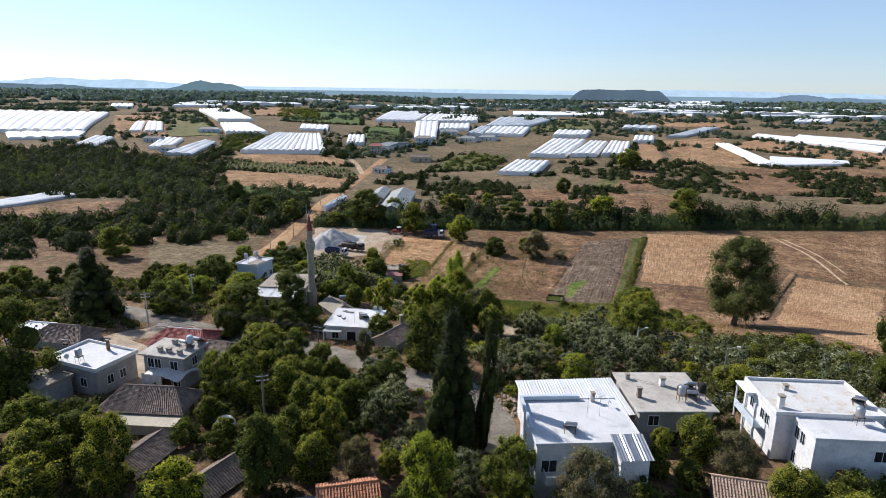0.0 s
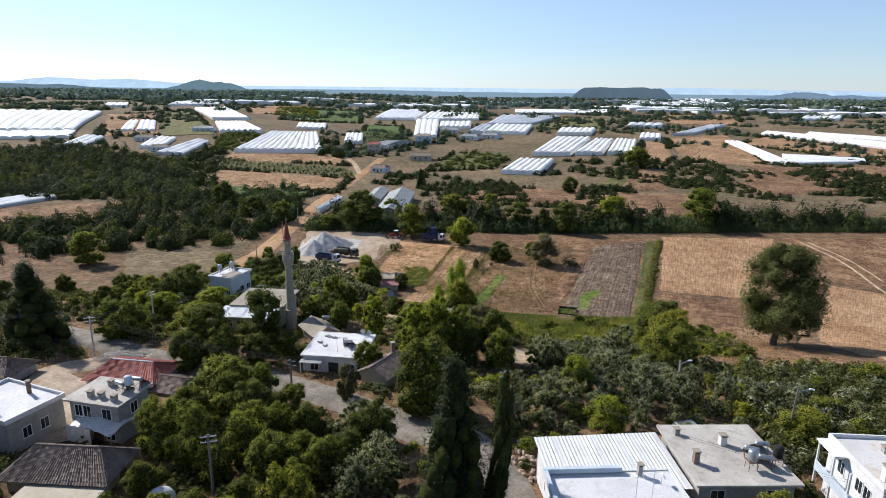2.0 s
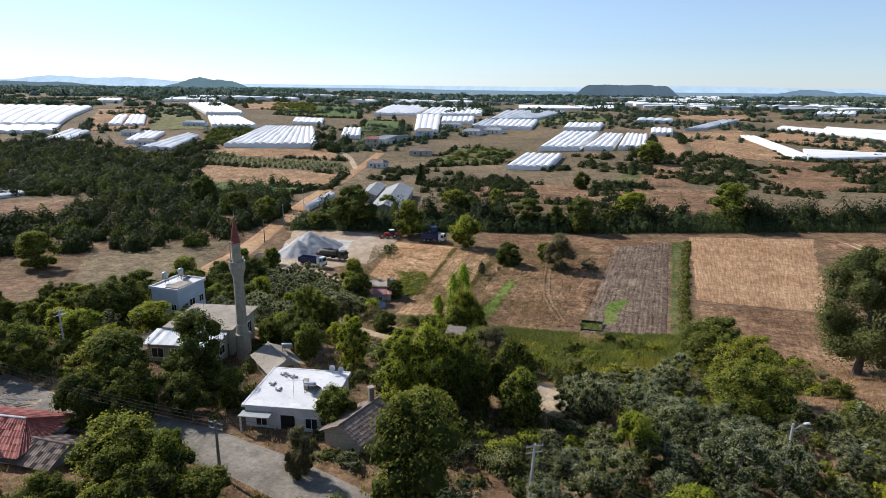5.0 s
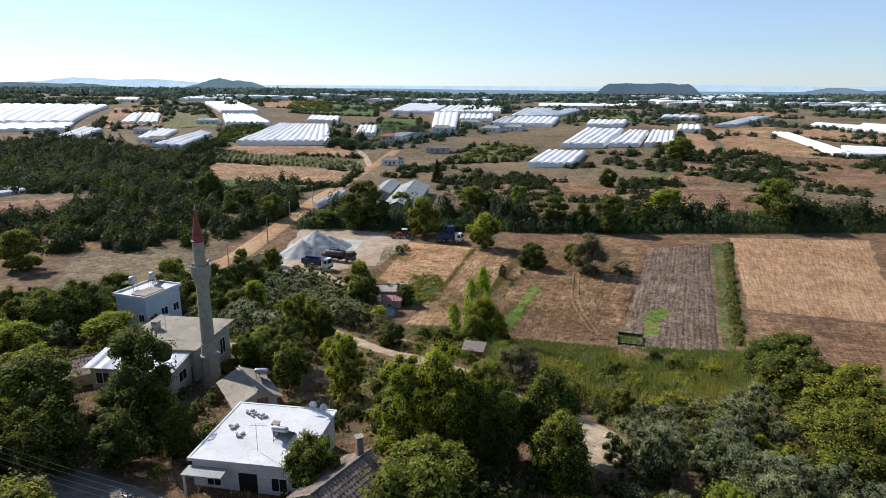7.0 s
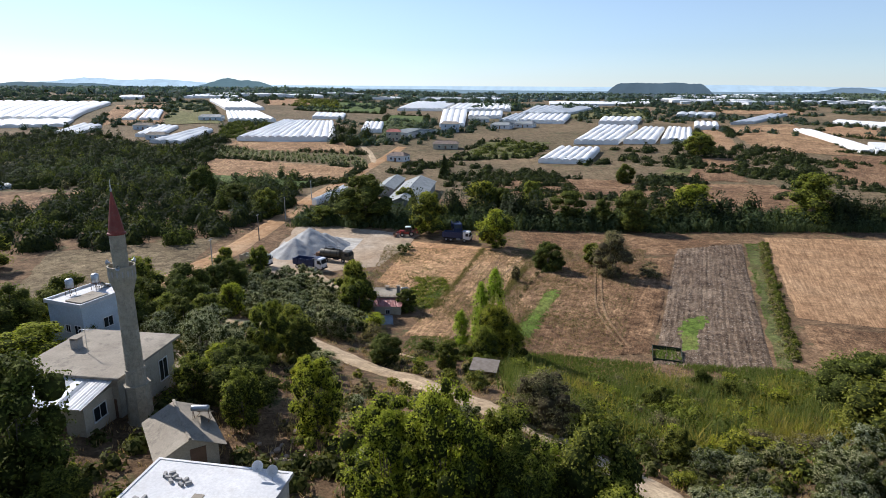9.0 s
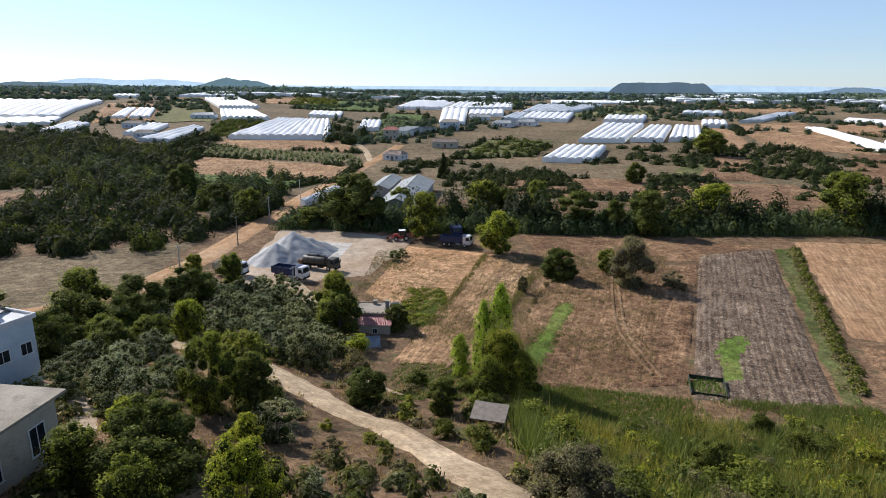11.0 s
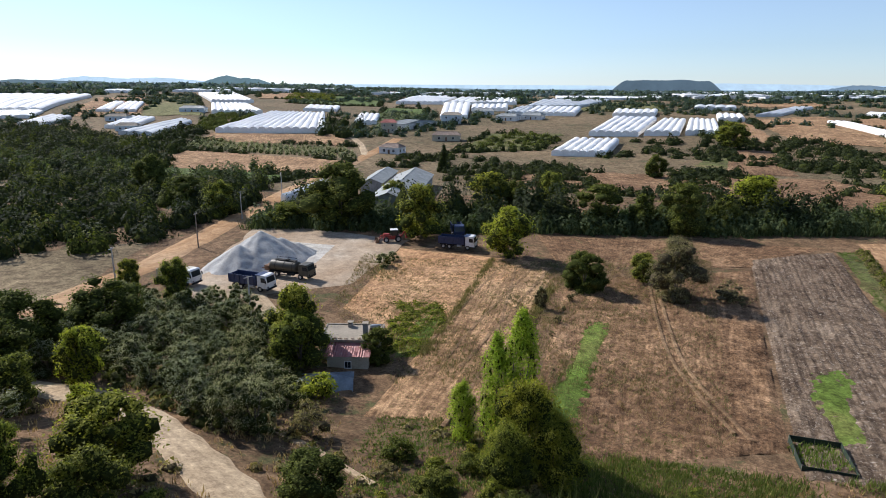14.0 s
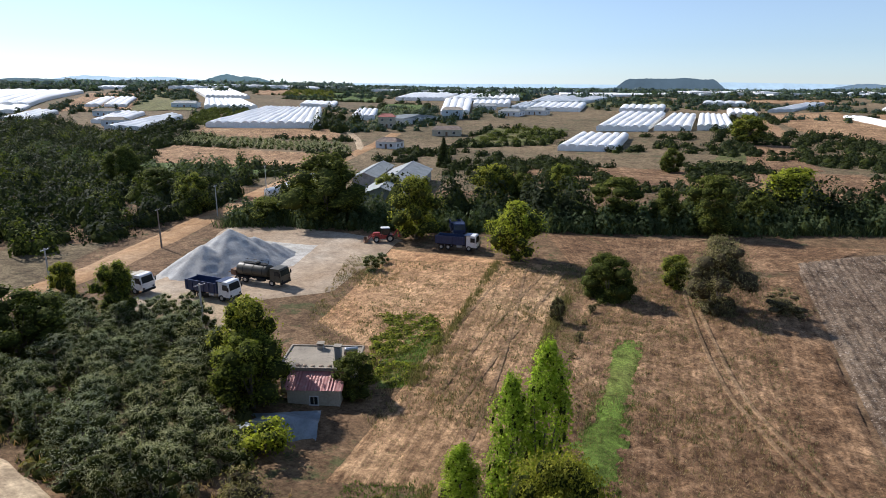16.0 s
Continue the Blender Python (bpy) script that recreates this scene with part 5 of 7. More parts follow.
def farm_house(x, y, turn, W, D, storeys, label, tile=RED_TILE, wall=CREAM_WALL):
    ws = [(s, u, 1.0 + 3.0 * k, 1.2, 1.3) for k in range(storeys) for s in ("front", "right", "left") for u in (-W / 4 if s == "front" else -D / 4, W / 4 if s == "front" else D / 4)]
    return tile_house(label, x, y, turn, W, D, terrain(x, y) + 3.0 * storeys + 0.3, 1.6, wall, tile, ws, (("front", 0, 1.0, 2.1),), 2.5, 0.5, "farm_house", 0.8, 3)


farm_house(-61.1, 498.2, 5, 10, 9, 2, "two-storey farm house with a red tile roof", RED_TILE, CREAM_WALL)
farm_house(-46.6, 414.0, -20, 11, 8, 1, "low farm house by the road junction", TILE, WHITE_WALL)
farm_house(-262.3, 534.8, 0, 16, 8, 1, "low white farm building", SLAB, BLUE_WALL)
farm_house(-228.7, 488.8, 5, 14, 7, 1, "low pale blue farm building", SLAB, BLUE_WALL)
farm_house(-236.6, 598.6, 5, 20, 9, 1, "grey farm building between greenhouses", GREY_SHEET, BLUE_WALL)
farm_house(18.3, 583.6, -20, 16, 14, 1, "white farm shed with a grey roof", GREY_SHEET, WHITE_WALL)
farm_house(37.9, 594.4, -20, 16, 14, 1, "white farm shed with a pale grey roof", GREY_SHEET, WHITE_WALL)
farm_house(-49.1, 529.8, -30, 16, 40, 1, "long grey-roofed farm shed", GREY_SHEET, WHITE_WALL)
farm_house(-22.1, 463.9, 0, 16, 8, 1, "long low farm house", TILE, CREAM_WALL)
farm_house(-23.9, 554.7, 0, 14, 10, 2, "white two-storey farm building", SLAB, BLUE_WALL)
farm_house(-1.0, 640.9, 0, 18, 12, 1, "low shed among greenhouses", GREY_SHEET, WHITE_WALL)

# ---- vehicles ----


def wheel(parent, x, y, r=0.5, w=0.3):
    tyre = part("wheel", Form().tube(((r * 0.55, -w / 2), (r * 0.93, -w / 2), (r, -w * 0.32), (r, w * 0.32), (r * 0.93, w / 2), (r * 0.55, w / 2)), 16, pose(0, 0, 0, 90, 0, 0), False), RUBBER, parent, m=pose(x, y, r), smooth=False)
    part("rim", Form().tube(((0.05, -w * 0.3), (r * 0.56, -w * 0.42), (r * 0.56, w * 0.42), (0.05, w * 0.3)), 12, pose(0, 0, 0, 90, 0, 0)), METAL, tyre)
    return tyre


def cab(parent, x, paint, high=2.95):
    """A forward-control lorry cab whose front lies at x."""
    form = Form()
    pts = [(x - 2.0, 0.75), (x, 0.75), (x + 0.02, 1.7), (x - 0.22, high - 0.15), (x - 0.4, high), (x - 2.0, high)]
    for s in (-1.22, 1.22):
        form.v += [(px, s * (0.94 if pz > 2 else 1), pz) for px, pz in pts]
    n = len(pts)
    form.f += [tuple(range(n)), tuple(reversed(range(n, 2 * n)))] + [(i, i + n, (i + 1) % n + n, (i + 1) % n) for i in range(n)]
    ob = part("cab", form, paint, parent)
    part("windscreen", Form().add([(x + 0.03, -1.05, 1.75), (x + 0.03, 1.05, 1.75), (x - 0.19, 1.0, high - 0.25), (x - 0.19, -1.0, high - 0.25), (x, -1.05, 1.75), (x, 1.05, 1.75), (x - 0.22, 1.0, high - 0.25), (x - 0.22, -1.0, high - 0.25)], [(0, 1, 2, 3), (7, 6, 5, 4), (0, 3, 7, 4), (1, 5, 6, 2), (3, 2, 6, 7), (0, 4, 5, 1)]), GLASS, ob)
    for s in (-1, 1):
        part("side_window", Form().box((x - 1.2, s * 1.2 - 0.02, 1.75), (x - 0.35, s * 1.2 + 0.02, high - 0.4)), GLASS, ob)
        part("mirror", Form().box((x - 0.1, s * 1.42 - 0.06, 1.7), (x + 0.05, s * 1.42 + 0.06, 2.3)), DARK, ob)
        part("headlight", Form().box((x, s * 0.9 - 0.16, 0.85), (x + 0.05, s * 0.9 + 0.16, 1.1)), GLASS, ob)
    part("bumper", Form().box((x - 0.15, -1.2, 0.45), (x + 0.12, 1.2, 0.78)), DARK, ob)
    return ob


def chassis(parent, x0, x1, axles):
    form = Form().box((x0, -0.45, 0.7), (x1, -0.3, 0.98)).box((x0, 0.3, 0.7), (x1, 0.45, 0.98))
    for a in axles:
        form.box((a - 0.08, -1.0, 0.45), (a + 0.08, 1.0, 0.6)).box((a - 0.1, -0.4, 0.55), (a + 0.1, 0.4, 0.8))
    part("chassis", form, DARK, parent)
    for a in axles:
        for s in (-1, 1):
            wheel(parent, a, s * 1.05, 0.52, 0.34)


def tipper(x, y, turn, body_paint, cab_paint, label, length=8.0):
    ob = thing("dump_truck", label, "truck", spot(x, y, turn, 0.26), "parked trucks")
    L = length / 2
    chassis(ob, -L, L - 0.3, (-L + 1.1, -L + 2.45, L - 1.5))
    cab(ob, L, cab_paint)
    x0, x1, w, z0, z1 = -L - 0.1, L - 2.3, 1.22, 1.1, 2.6
    part("tipper_floor", Form().box((x0, -w, z0), (x1, w, z0 + 0.12)), body_paint, ob)
    part("headboard", Form().box((x1 - 0.1, -w + 0.1, z0 + 0.12), (x1, w - 0.1, z1 + 0.3)), body_paint, ob)
    part("tailgate", Form().box((x0, -w + 0.1, z0 + 0.12), (x0 + 0.1, w - 0.1, z1 - 0.15)), body_paint, ob)
    part("cab_guard", Form().box((x1 - 0.1, -w, z1 + 0.3), (x1 + 1.0, w, z1 + 0.38)), body_paint, ob)
    rib = Form().box((-0.06, -0.05, z0), (0.06, 0.05, z1)).mesh("rib", body_paint)
    for s in (-1, 1):
        side = part("side_board", Form().box((x0, -0.05, z0 + 0.12), (x1, 0.05, z1)), body_paint, ob, m=pose(0, s * (w - 0.05), 0))
        for k in range(6):
            part("rib", rib, body_paint, side, m=pose(x0 + 0.4 + k * (x1 - x0 - 0.8) / 5, s * 0.1, 0))
    part("mudguard", Form().box((-L + 0.5, -1.28, 1.06), (-L + 3.1, -0.85, 1.09)).box((-L + 0.5, 0.85, 1.06), (-L + 3.1, 1.28, 1.09)), RUBBER, ob)
    part("fuel_tank", Form().tube(((0.3, -0.5), (0.32, -0.45), (0.32, 0.45), (0.3, 0.5)), 10, pose(0.6, -0.85, 0.75, 0, 90, 0)), METAL, ob)
    return ob


def tanker(x, y, turn):
    ob = thing("tank_truck", "long drab water tanker truck parked in a gravel yard", "truck", spot(x, y, turn, 0.26), "parked trucks")
    chassis(ob, -4.8, 4.4, (-3.4, -2.0, 3.0))
    cab(ob, 4.75, OLIVE_PAINT, 2.8)
    n = 14
    form = Form().tube(((0.6, -3.4), (0.95, -3.25), (1.0, -3.0), (1.0, 2.0), (0.95, 2.3), (0.6, 2.4)), n, Matrix.Diagonal((1, 1.15, 1, 1)) @ pose(-0.4, 0, 1.95, 0, 90, 0))
    part("tank", form, OLIVE_PAINT, ob, smooth=True)
    for xx in (-2.4, -0.6, 1.2):
        part("tank_band", Form().tube(((1.03, -0.05), (1.03, 0.05)), n, Matrix.Diagonal((1, 1.15, 1, 1)) @ pose(xx, 0, 1.95, 0, 90, 0), False), DARK, ob)
    part("hatch", Form().tube(((0.4, 0), (0.4, 0.3), (0.3, 0.36)), 10, pose(-0.2, 0, 2.9)), DARK, ob)
    part("walkway", Form().box((-2.9, -0.4, 3.0), (1.6, 0.4, 3.05)).rod((-2.9, 0.45, 3.0), (-2.9, 0.45, 3.4), 0.03).rod((1.4, 0.45, 3.0), (1.4, 0.45, 3.4), 0.03).rod((-2.9, 0.45, 3.4), (1.4, 0.45, 3.4), 0.03), DARK, ob)
    part("rear_pump", Form().box((-4.9, -0.9, 0.9), (-3.95, 0.9, 1.8)).rod((-4.9, -0.5, 1.3), (-5.7, -0.5, 1.1), 0.08), RUST, ob)
    part("toolbox", Form().box((0.2, -1.2, 0.6), (1.6, -0.7, 1.0)), DARK, ob)
    return ob


def loader(x, y, turn):
    ob = thing("wheel_loader", "red tractor loader with a front bucket", "loader", spot(x, y, turn, 0.26))
    for ax, r in ((-1.3, 0.75), (1.4, 0.62)):
        for s in (-1, 1):
            wheel(ob, ax, s * 0.95, r, 0.42)
    part("body", Form().box((-2.1, -0.6, 0.6), (2.0, 0.6, 1.35), None, 0.08).box((0.5, -0.5, 1.35), (2.0, 0.5, 1.8), None, 0.1), RED_PAINT, ob)
    for s in (-1, 1):
        part("cabin_post", Form().rod((-1.3, s * 0.7, 1.3), (-1.2, s * 0.65, 2.7), 0.06), DARK, ob)
        part("cabin_post", Form().rod((0.4, s * 0.7, 1.3), (0.2, s * 0.65, 2.7), 0.06), DARK, ob)
    part("cabin_glass", Form().box((-1.2, -0.62, 1.4), (0.2, 0.62, 2.65)), GLASS, ob)
    part("cabin_roof", Form().box((-1.4, -0.8, 2.68), (0.4, 0.8, 2.8), None, 0.08), WHITE_PAINT, ob)
    for s in (-0.7, 0.7):
        part("lift_arm", Form().rod((0.6, s, 1.5), (2.4, s, 1.2), 0.1).rod((2.4, s, 1.2), (3.1, s, 0.5), 0.1), RED_PAINT, ob)
    part("bucket", Form().box((3.0, -1.2, 0.12), (3.9, 1.2, 0.22)).box((3.0, -1.2, 0.22), (3.1, 1.2, 1.0)).box((3.1, -1.2, 0.22), (3.7, -1.12, 0.8)).box((3.1, 1.12, 0.22), (3.7, 1.2, 0.8)), RUST, ob)
    part("digger_arm", Form().rod((-2.1, 0, 1.0), (-2.9, 0, 2.4), 0.13).rod((-2.9, 0, 2.4), (-3.2, 0, 1.1), 0.1).box((-3.5, -0.3, 0.7), (-3.0, 0.3, 1.1)), RED_PAINT, ob)
    return ob


tipper(-39.6, 200.8, -19, BLUE_PAINT, WHITE_PAINT, "blue dump truck with a white cab in a gravel yard")
tanker(-35.4, 208.2, -18)
tipper(-53.4, 202.6, -16, CREAM_PAINT, WHITE_PAINT, "cream truck parked behind trees in a yard", 7.6)
tipper(-5.6, 231.0, -14, BLUE_PAINT, WHITE_PAINT, "dark blue dump truck parked in tree shade")
tipper(-6.2, 242.5, -80, BLUE_PAINT, BLUE_PAINT, "blue truck parked among trees", 7.0)
loader(-20.6, 235.6, 196)

# gravel heap
form = Form()
grid = []
for j in range(61):
    row = []
    for i in range(61):
        x, y = -57 + i * 0.45, 206 + j * 0.42
        h = -1.0
        for px, py, top in ((-44.6, 219.4, 6.0), (-47.3, 214.6, 4.4), (-41.2, 221.6, 4.2), (-38.6, 223.8, 2.7), (-50.2, 213.2, 2.4)):
            d = math.hypot(x - px, y - py)
            h = max(h, top - 0.66 * d - 0.03 * d * math.sin(3.0 * math.atan2(y - py, x - px) * 3 + px))
        h += 0.16 * noise.noise((x * 0.9, y * 0.9, 2)) + 0.05 * noise.noise((x * 4, y * 4, 2))
        row.append((x, y, terrain(x, y) + max(h, -0.3) + 0.1))
    grid.append(row)
form.sheet(grid)
solo("gravel_mound", form, GRAVEL, "large pale grey heap of crushed stone with two peaks", "gravel mound", smooth=True)

# ---- poles and wires ----


def utility_pole(x, y, h, label, arms=1, lamp=False, turn=0.0, material=None, lean=0.0):
    ob = thing("utility_pole", label, "utility pole", spot(x, y, turn) @ pose(0, 0, 0, 0, lean, 0), "utility poles")
    part("post", Form().tube(((0.17, -0.5), (0.1, h)), 8), material or POLE_STUFF, ob)
    for k in range(arms):
        z = h - 0.25 - 0.55 * k
        part("crossarm", Form().box((-0.75, -0.04, z), (0.75, 0.04, z + 0.07)), METAL, ob)
        for s in (-0.68, -0.25, 0.25, 0.68):
            part("insulator", Form().tube(((0.02, 0), (0.045, 0.04), (0.03, 0.08), (0.045, 0.11), (0.02, 0.15)), 7, pose(s, 0, z + 0.07)), GREY_WALL, ob)
    if lamp:
        part("lamp_arm", Form().rod((0, 0, h - 0.6), (1.1, 0, h - 0.1), 0.035), METAL, ob)
        part("lamp_head", Form().box((1.05, -0.12, h - 0.14), (1.6, 0.12, h - 0.02), None, 0.03), WHITE_PAINT, ob)
    return ob


def wires(a, b, spread_at=(-0.7, -0.25, 0.25, 0.7), sag=0.8, drop=0.0):
    """Cables between the tops of two poles, given as x, y, height over the ground."""
    pa, pb = Vector((a[0], a[1], terrain(a[0], a[1]) + a[2])), Vector((b[0], b[1], terrain(b[0], b[1]) + b[2]))
    side = Vector((pb.y - pa.y, pa.x - pb.x, 0)).normalized()
    for s in spread_at:
        form, grid = Form(), []
        for k in range(13):
            u = k / 12
            p = pa.lerp(pb, u) + side * s - Vector((0, 0, 4 * sag * u * (1 - u) + drop))
            grid.append([tuple(p + side * (0.01 * math.cos(q * math.pi / 2)) + Vector((0, 0, 0.01 * math.sin(q * math.pi / 2)))) for q in range(5)])
        form.sheet(grid)
        solo("power_cable", form, WIRE, "thin sagging power cable strung between poles", "cable", group="power cables")


POLES = ((-19.5, 78.5, 5.6), (7.2, 74.6, 6.2), (30.0, 78.8, 6.4), (39.1, 69.3, 7.2), (-52.2, 90.6, 6.4), (-50.7, 106.1, 6.0), (-21.8, 57.8, 6.8), (-34.4, 186.3, 6.8), (-62.5, 198.5, 7.6), (-61.7, 227.6, 7.6), (-62.9, 255.5, 7.6), (-64.2, 292.0, 7.6))
for i, (x, y, h) in enumerate(POLES):
    far = i > 6
    utility_pole(x, y, h, "grey concrete utility pole with a crossarm" if far else "weathered village power pole with insulators", 0 if i in (2, 3) else 1 if far else 2, i in (2, 3), (-20, 20, 10, -10, 20, 60, 15, 60, 88, 88, 88, 88)[i], None if i % 3 else WOOD, 3 if i in (1, 3) else 0)
for a, b in ((0, 4), (0, 1), (1, 2), (2, 3), (4, 5), (0, 6), (8, 9), (9, 10), (10, 11)):
    wires(POLES[a], POLES[b], (-0.7, 0.0, 0.7) if a > 6 else (-0.7, -0.25, 0.25, 0.7))
wires(POLES[4], (-95, 96, 6.4))
wires(POLES[6], (-62, 48, 6.0), (-0.2, 0.2))
wires(POLES[1], (34, 52, 7.0), (-0.2, 0.2))

# ---- plants ----


_bm = bmesh.new()
bmesh.ops.create_icosphere(_bm, subdivisions=1, radius=1)
_bm.verts.ensure_lookup_table()
LUMP = np.array([v.co[:] for v in _bm.verts])
LUMP_FACES = np.array([[v.index for v in f.verts] for f in _bm.faces]).ravel()
_bm.free()


def leaf_mesh(name, centres, normals, size, material, seed, narrow=0.7, cores=()):
    """Many small folded leaves or sprays, one at each centre, with the crown's inner lumps darkened as shade, in one
    mesh.
    """
    r = np.random.RandomState(seed)
    n = len(centres)
    centres = np.asarray(centres, float)
    facing = np.asarray(normals, float)
    facing = facing / np.linalg.norm(facing, axis=1)[:, None]
    nrm = facing + r.normal(0, 0.6, (n, 3))
    nrm /= np.linalg.norm(nrm, axis=1)[:, None]
    side = np.cross(nrm, r.normal(0, 1, (n, 3)))
    side /= np.linalg.norm(side, axis=1)[:, None]
    fwd = np.cross(nrm, side)
    s = size * r.uniform(0.55, 1.45, (n, 1))
    tip = centres + fwd * s
    left, right = centres - fwd * s * 0.6 + side * s * narrow, centres - fwd * s * 0.6 - side * s * narrow
    v = [np.stack([right, left, tip], 1).reshape(-1, 3)]
    soft = [np.repeat(0.55 * facing + 0.45 * nrm, 3, 0)]
    idx = [np.arange(3 * n)]
    count = 3 * n
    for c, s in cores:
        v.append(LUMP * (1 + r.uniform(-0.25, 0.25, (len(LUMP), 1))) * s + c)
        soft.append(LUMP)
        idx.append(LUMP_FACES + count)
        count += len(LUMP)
    v, idx = np.concatenate(v), np.concatenate(idx)
    me = bpy.data.meshes.new(name)
    me.vertices.add(count)
    me.vertices.foreach_set("co", v.astype(np.float32).ravel())
    me.loops.add(len(idx))
    me.loops.foreach_set("vertex_index", idx.astype(np.int32))
    me.polygons.add(len(idx) // 3)
    me.polygons.foreach_set("loop_start", np.arange(0, len(idx), 3, dtype=np.int32))
    me.materials.append(material)
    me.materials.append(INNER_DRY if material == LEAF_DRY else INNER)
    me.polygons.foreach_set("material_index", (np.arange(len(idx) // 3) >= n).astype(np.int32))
    me.polygons.foreach_set("use_smooth", np.ones(len(idx) // 3, dtype=bool))
    me.update(calc_edges=True)
    soft = np.concatenate(soft)
    soft /= np.linalg.norm(soft, axis=1)[:, None]
    me.normals_split_custom_set_from_vertices(soft.astype(np.float32))
    return me


def blades(name, label, material, places, height, width, seed, category="grass"):
    """Upright tufts of narrow blades that nobody could count, in one mesh."""
    r = np.random.RandomState(seed)
    p = np.array([(x, y, terrain(x, y) + 0.1) for x, y in places])
    k = 5
    p = np.repeat(p, k, 0) + np.concatenate([r.normal(0, height * 0.35, (len(p) * k, 2)), np.zeros((len(p) * k, 1))], 1)
    n = len(p)
    a = r.uniform(0, 2 * math.pi, n)
    side = np.stack([np.cos(a), np.sin(a), np.zeros(n)], 1) * width * r.uniform(0.6, 1.4, (n, 1))
    h = height * r.uniform(0.5, 1.3, n)
    tip = p + np.stack([r.normal(0, 0.3, n) * h, r.normal(0, 0.3, n) * h, h], 1)
    v = np.stack([p - side, p + side, tip], 1).reshape(-1, 3)
    me = bpy.data.meshes.new(name)
    me.vertices.add(3 * n)
    me.vertices.foreach_set("co", v.astype(np.float32).ravel())
    me.loops.add(3 * n)
    me.loops.foreach_set("vertex_index", np.arange(3 * n, dtype=np.int32))
    me.polygons.add(n)
    me.polygons.foreach_set("loop_start", np.arange(0, 3 * n, 3, dtype=np.int32))
    me.materials.append(material)
    me.update(calc_edges=True)
    return solo(name, me, material, label, category, kind="stuff")


def crown_points(seed, lobes, leaves, shape, lobe=0.42, fill=0.5):
    """Leaf places on the outside of uneven lobes inside a crown of radius 1 and height 1 (from 0)."""
    r = np.random.RandomState(seed)
    where, out = [], []
    centres = []
    for i in range(lobes):
        h = r.uniform(0.0, 1.0)
        a, d = r.uniform(0, 2 * math.pi), math.sqrt(r.uniform(0, 1))
        w = shape(h)
        centres.append((w * d * 0.72 * math.cos(a), w * d * 0.72 * math.sin(a), h, lobe * (0.55 + 0.6 * r.uniform()) * (0.35 + 0.65 * w)))
    k = leaves // lobes
    for cx, cy, cz, s in centres:
        d = r.normal(0, 1, (k, 3))
        d /= np.linalg.norm(d, axis=1)[:, None]
        d[:, 2] = np.where((d[:, 2] < -0.35) & (r.uniform(size=k) < 0.6), -d[:, 2], d[:, 2])
        rad = s * (1 - fill * r.uniform(0, 1, (k, 1)) ** 2) * (1 + 0.22 * np.sin(7 * d[:, :1] + cx * 9) * np.sin(6 * d[:, 1:2] + cz * 11))
        where.append(np.stack([cx + d[:, 0] * rad[:, 0], cy + d[:, 1] * rad[:, 0], cz + d[:, 2] * rad[:, 0] * 0.55], 1))
        out.append(d + np.array([0, 0, 0.35]))
    return np.concatenate(where), np.concatenate(out), centres


def rounded(h):
    return math.sin(math.pi * min(1, 0.14 + 0.80 * h)) ** 0.6


def conical(h):
    return 1.02 - 0.92 * h


def columnar(h):
    return math.sin(math.pi * min(1, 0.1 + 0.88 * h)) ** 0.45


def plant(name, label, seed, height, radius, leaves, leaf_size, material, shape=rounded, lobes=26, stem=0.22, lobe=0.42, trunk_r=0.16, narrow=0.6, core=0.62):
    """A tree or shrub standing at the origin: a tapered trunk with limbs, and a crown of many leaves."""
    where, out, centres = crown_points(seed, lobes, leaves, shape, lobe)
    low = stem * height
    scale = np.array([radius, radius, height - low])
    root = thing(name, label, "tree" if height > 2.6 else "shrub")
    if stem > 0:
        form = Form()
        r = random.Random(seed)
        top = low + 0.55 * (height - low)
        lean = (r.uniform(-0.2, 0.2), r.uniform(-0.2, 0.2))
        form.rod((0, 0, -0.4), (lean[0] * 0.5, lean[1] * 0.5, low), trunk_r * 1.25, 7, trunk_r * 0.9)
        form.rod((lean[0] * 0.5, lean[1] * 0.5, low - 0.05), (lean[0], lean[1], top), trunk_r * 0.9, 6, trunk_r * 0.3)
        for cx, cy, cz, s in centres[:9]:
            form.rod((lean[0] * 0.5, lean[1] * 0.5, low * r.uniform(0.8, 1.1)), (cx * radius, cy * radius, low + cz * (height - low)), trunk_r * 0.5, 5, trunk_r * 0.1)
        part("trunk", form, BARK, root)
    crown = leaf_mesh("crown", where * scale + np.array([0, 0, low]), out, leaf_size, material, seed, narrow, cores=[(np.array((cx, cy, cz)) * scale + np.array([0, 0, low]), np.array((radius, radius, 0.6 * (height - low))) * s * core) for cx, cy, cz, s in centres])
    part("crown", crown, material, root)
    return root


KINDS = {}


def species(key, variants, *args, **kw):
    KINDS[key] = []
    for i in range(variants):
        p = plant(args[0], args[1], 11 * len(KINDS) + i, *args[2:], **kw)
        p.matrix_basis = spot(-30 + 9 * i, -150 - 6 * len(KINDS))
        KINDS[key].append(p)


species("broad", 4, "tree", "dark green broadleaf tree with a full crown", 8.0, 3.8, 8000, 0.128, LEAF_DARK, lobes=56, stem=0.09, lobe=0.36, core=0.62)
species("mid", 4, "tree", "green broadleaf tree with a loose uneven crown", 7.0, 3.4, 7600, 0.12, LEAF_MID, lobes=54, stem=0.09, lobe=0.36, core=0.6)
species("bright", 3, "tree", "bright yellow-green tree with a leafy crown", 6.0, 3.0, 7600, 0.112, LEAF_BRIGHT, lobes=46, stem=0.09, lobe=0.38, core=0.6)
species("bigmid", 3, "tree", "large green broadleaf tree with an uneven crown", 11.0, 5.0, 17000, 0.105, LEAF_MID, lobes=96, stem=0.07, lobe=0.27, core=0.52)
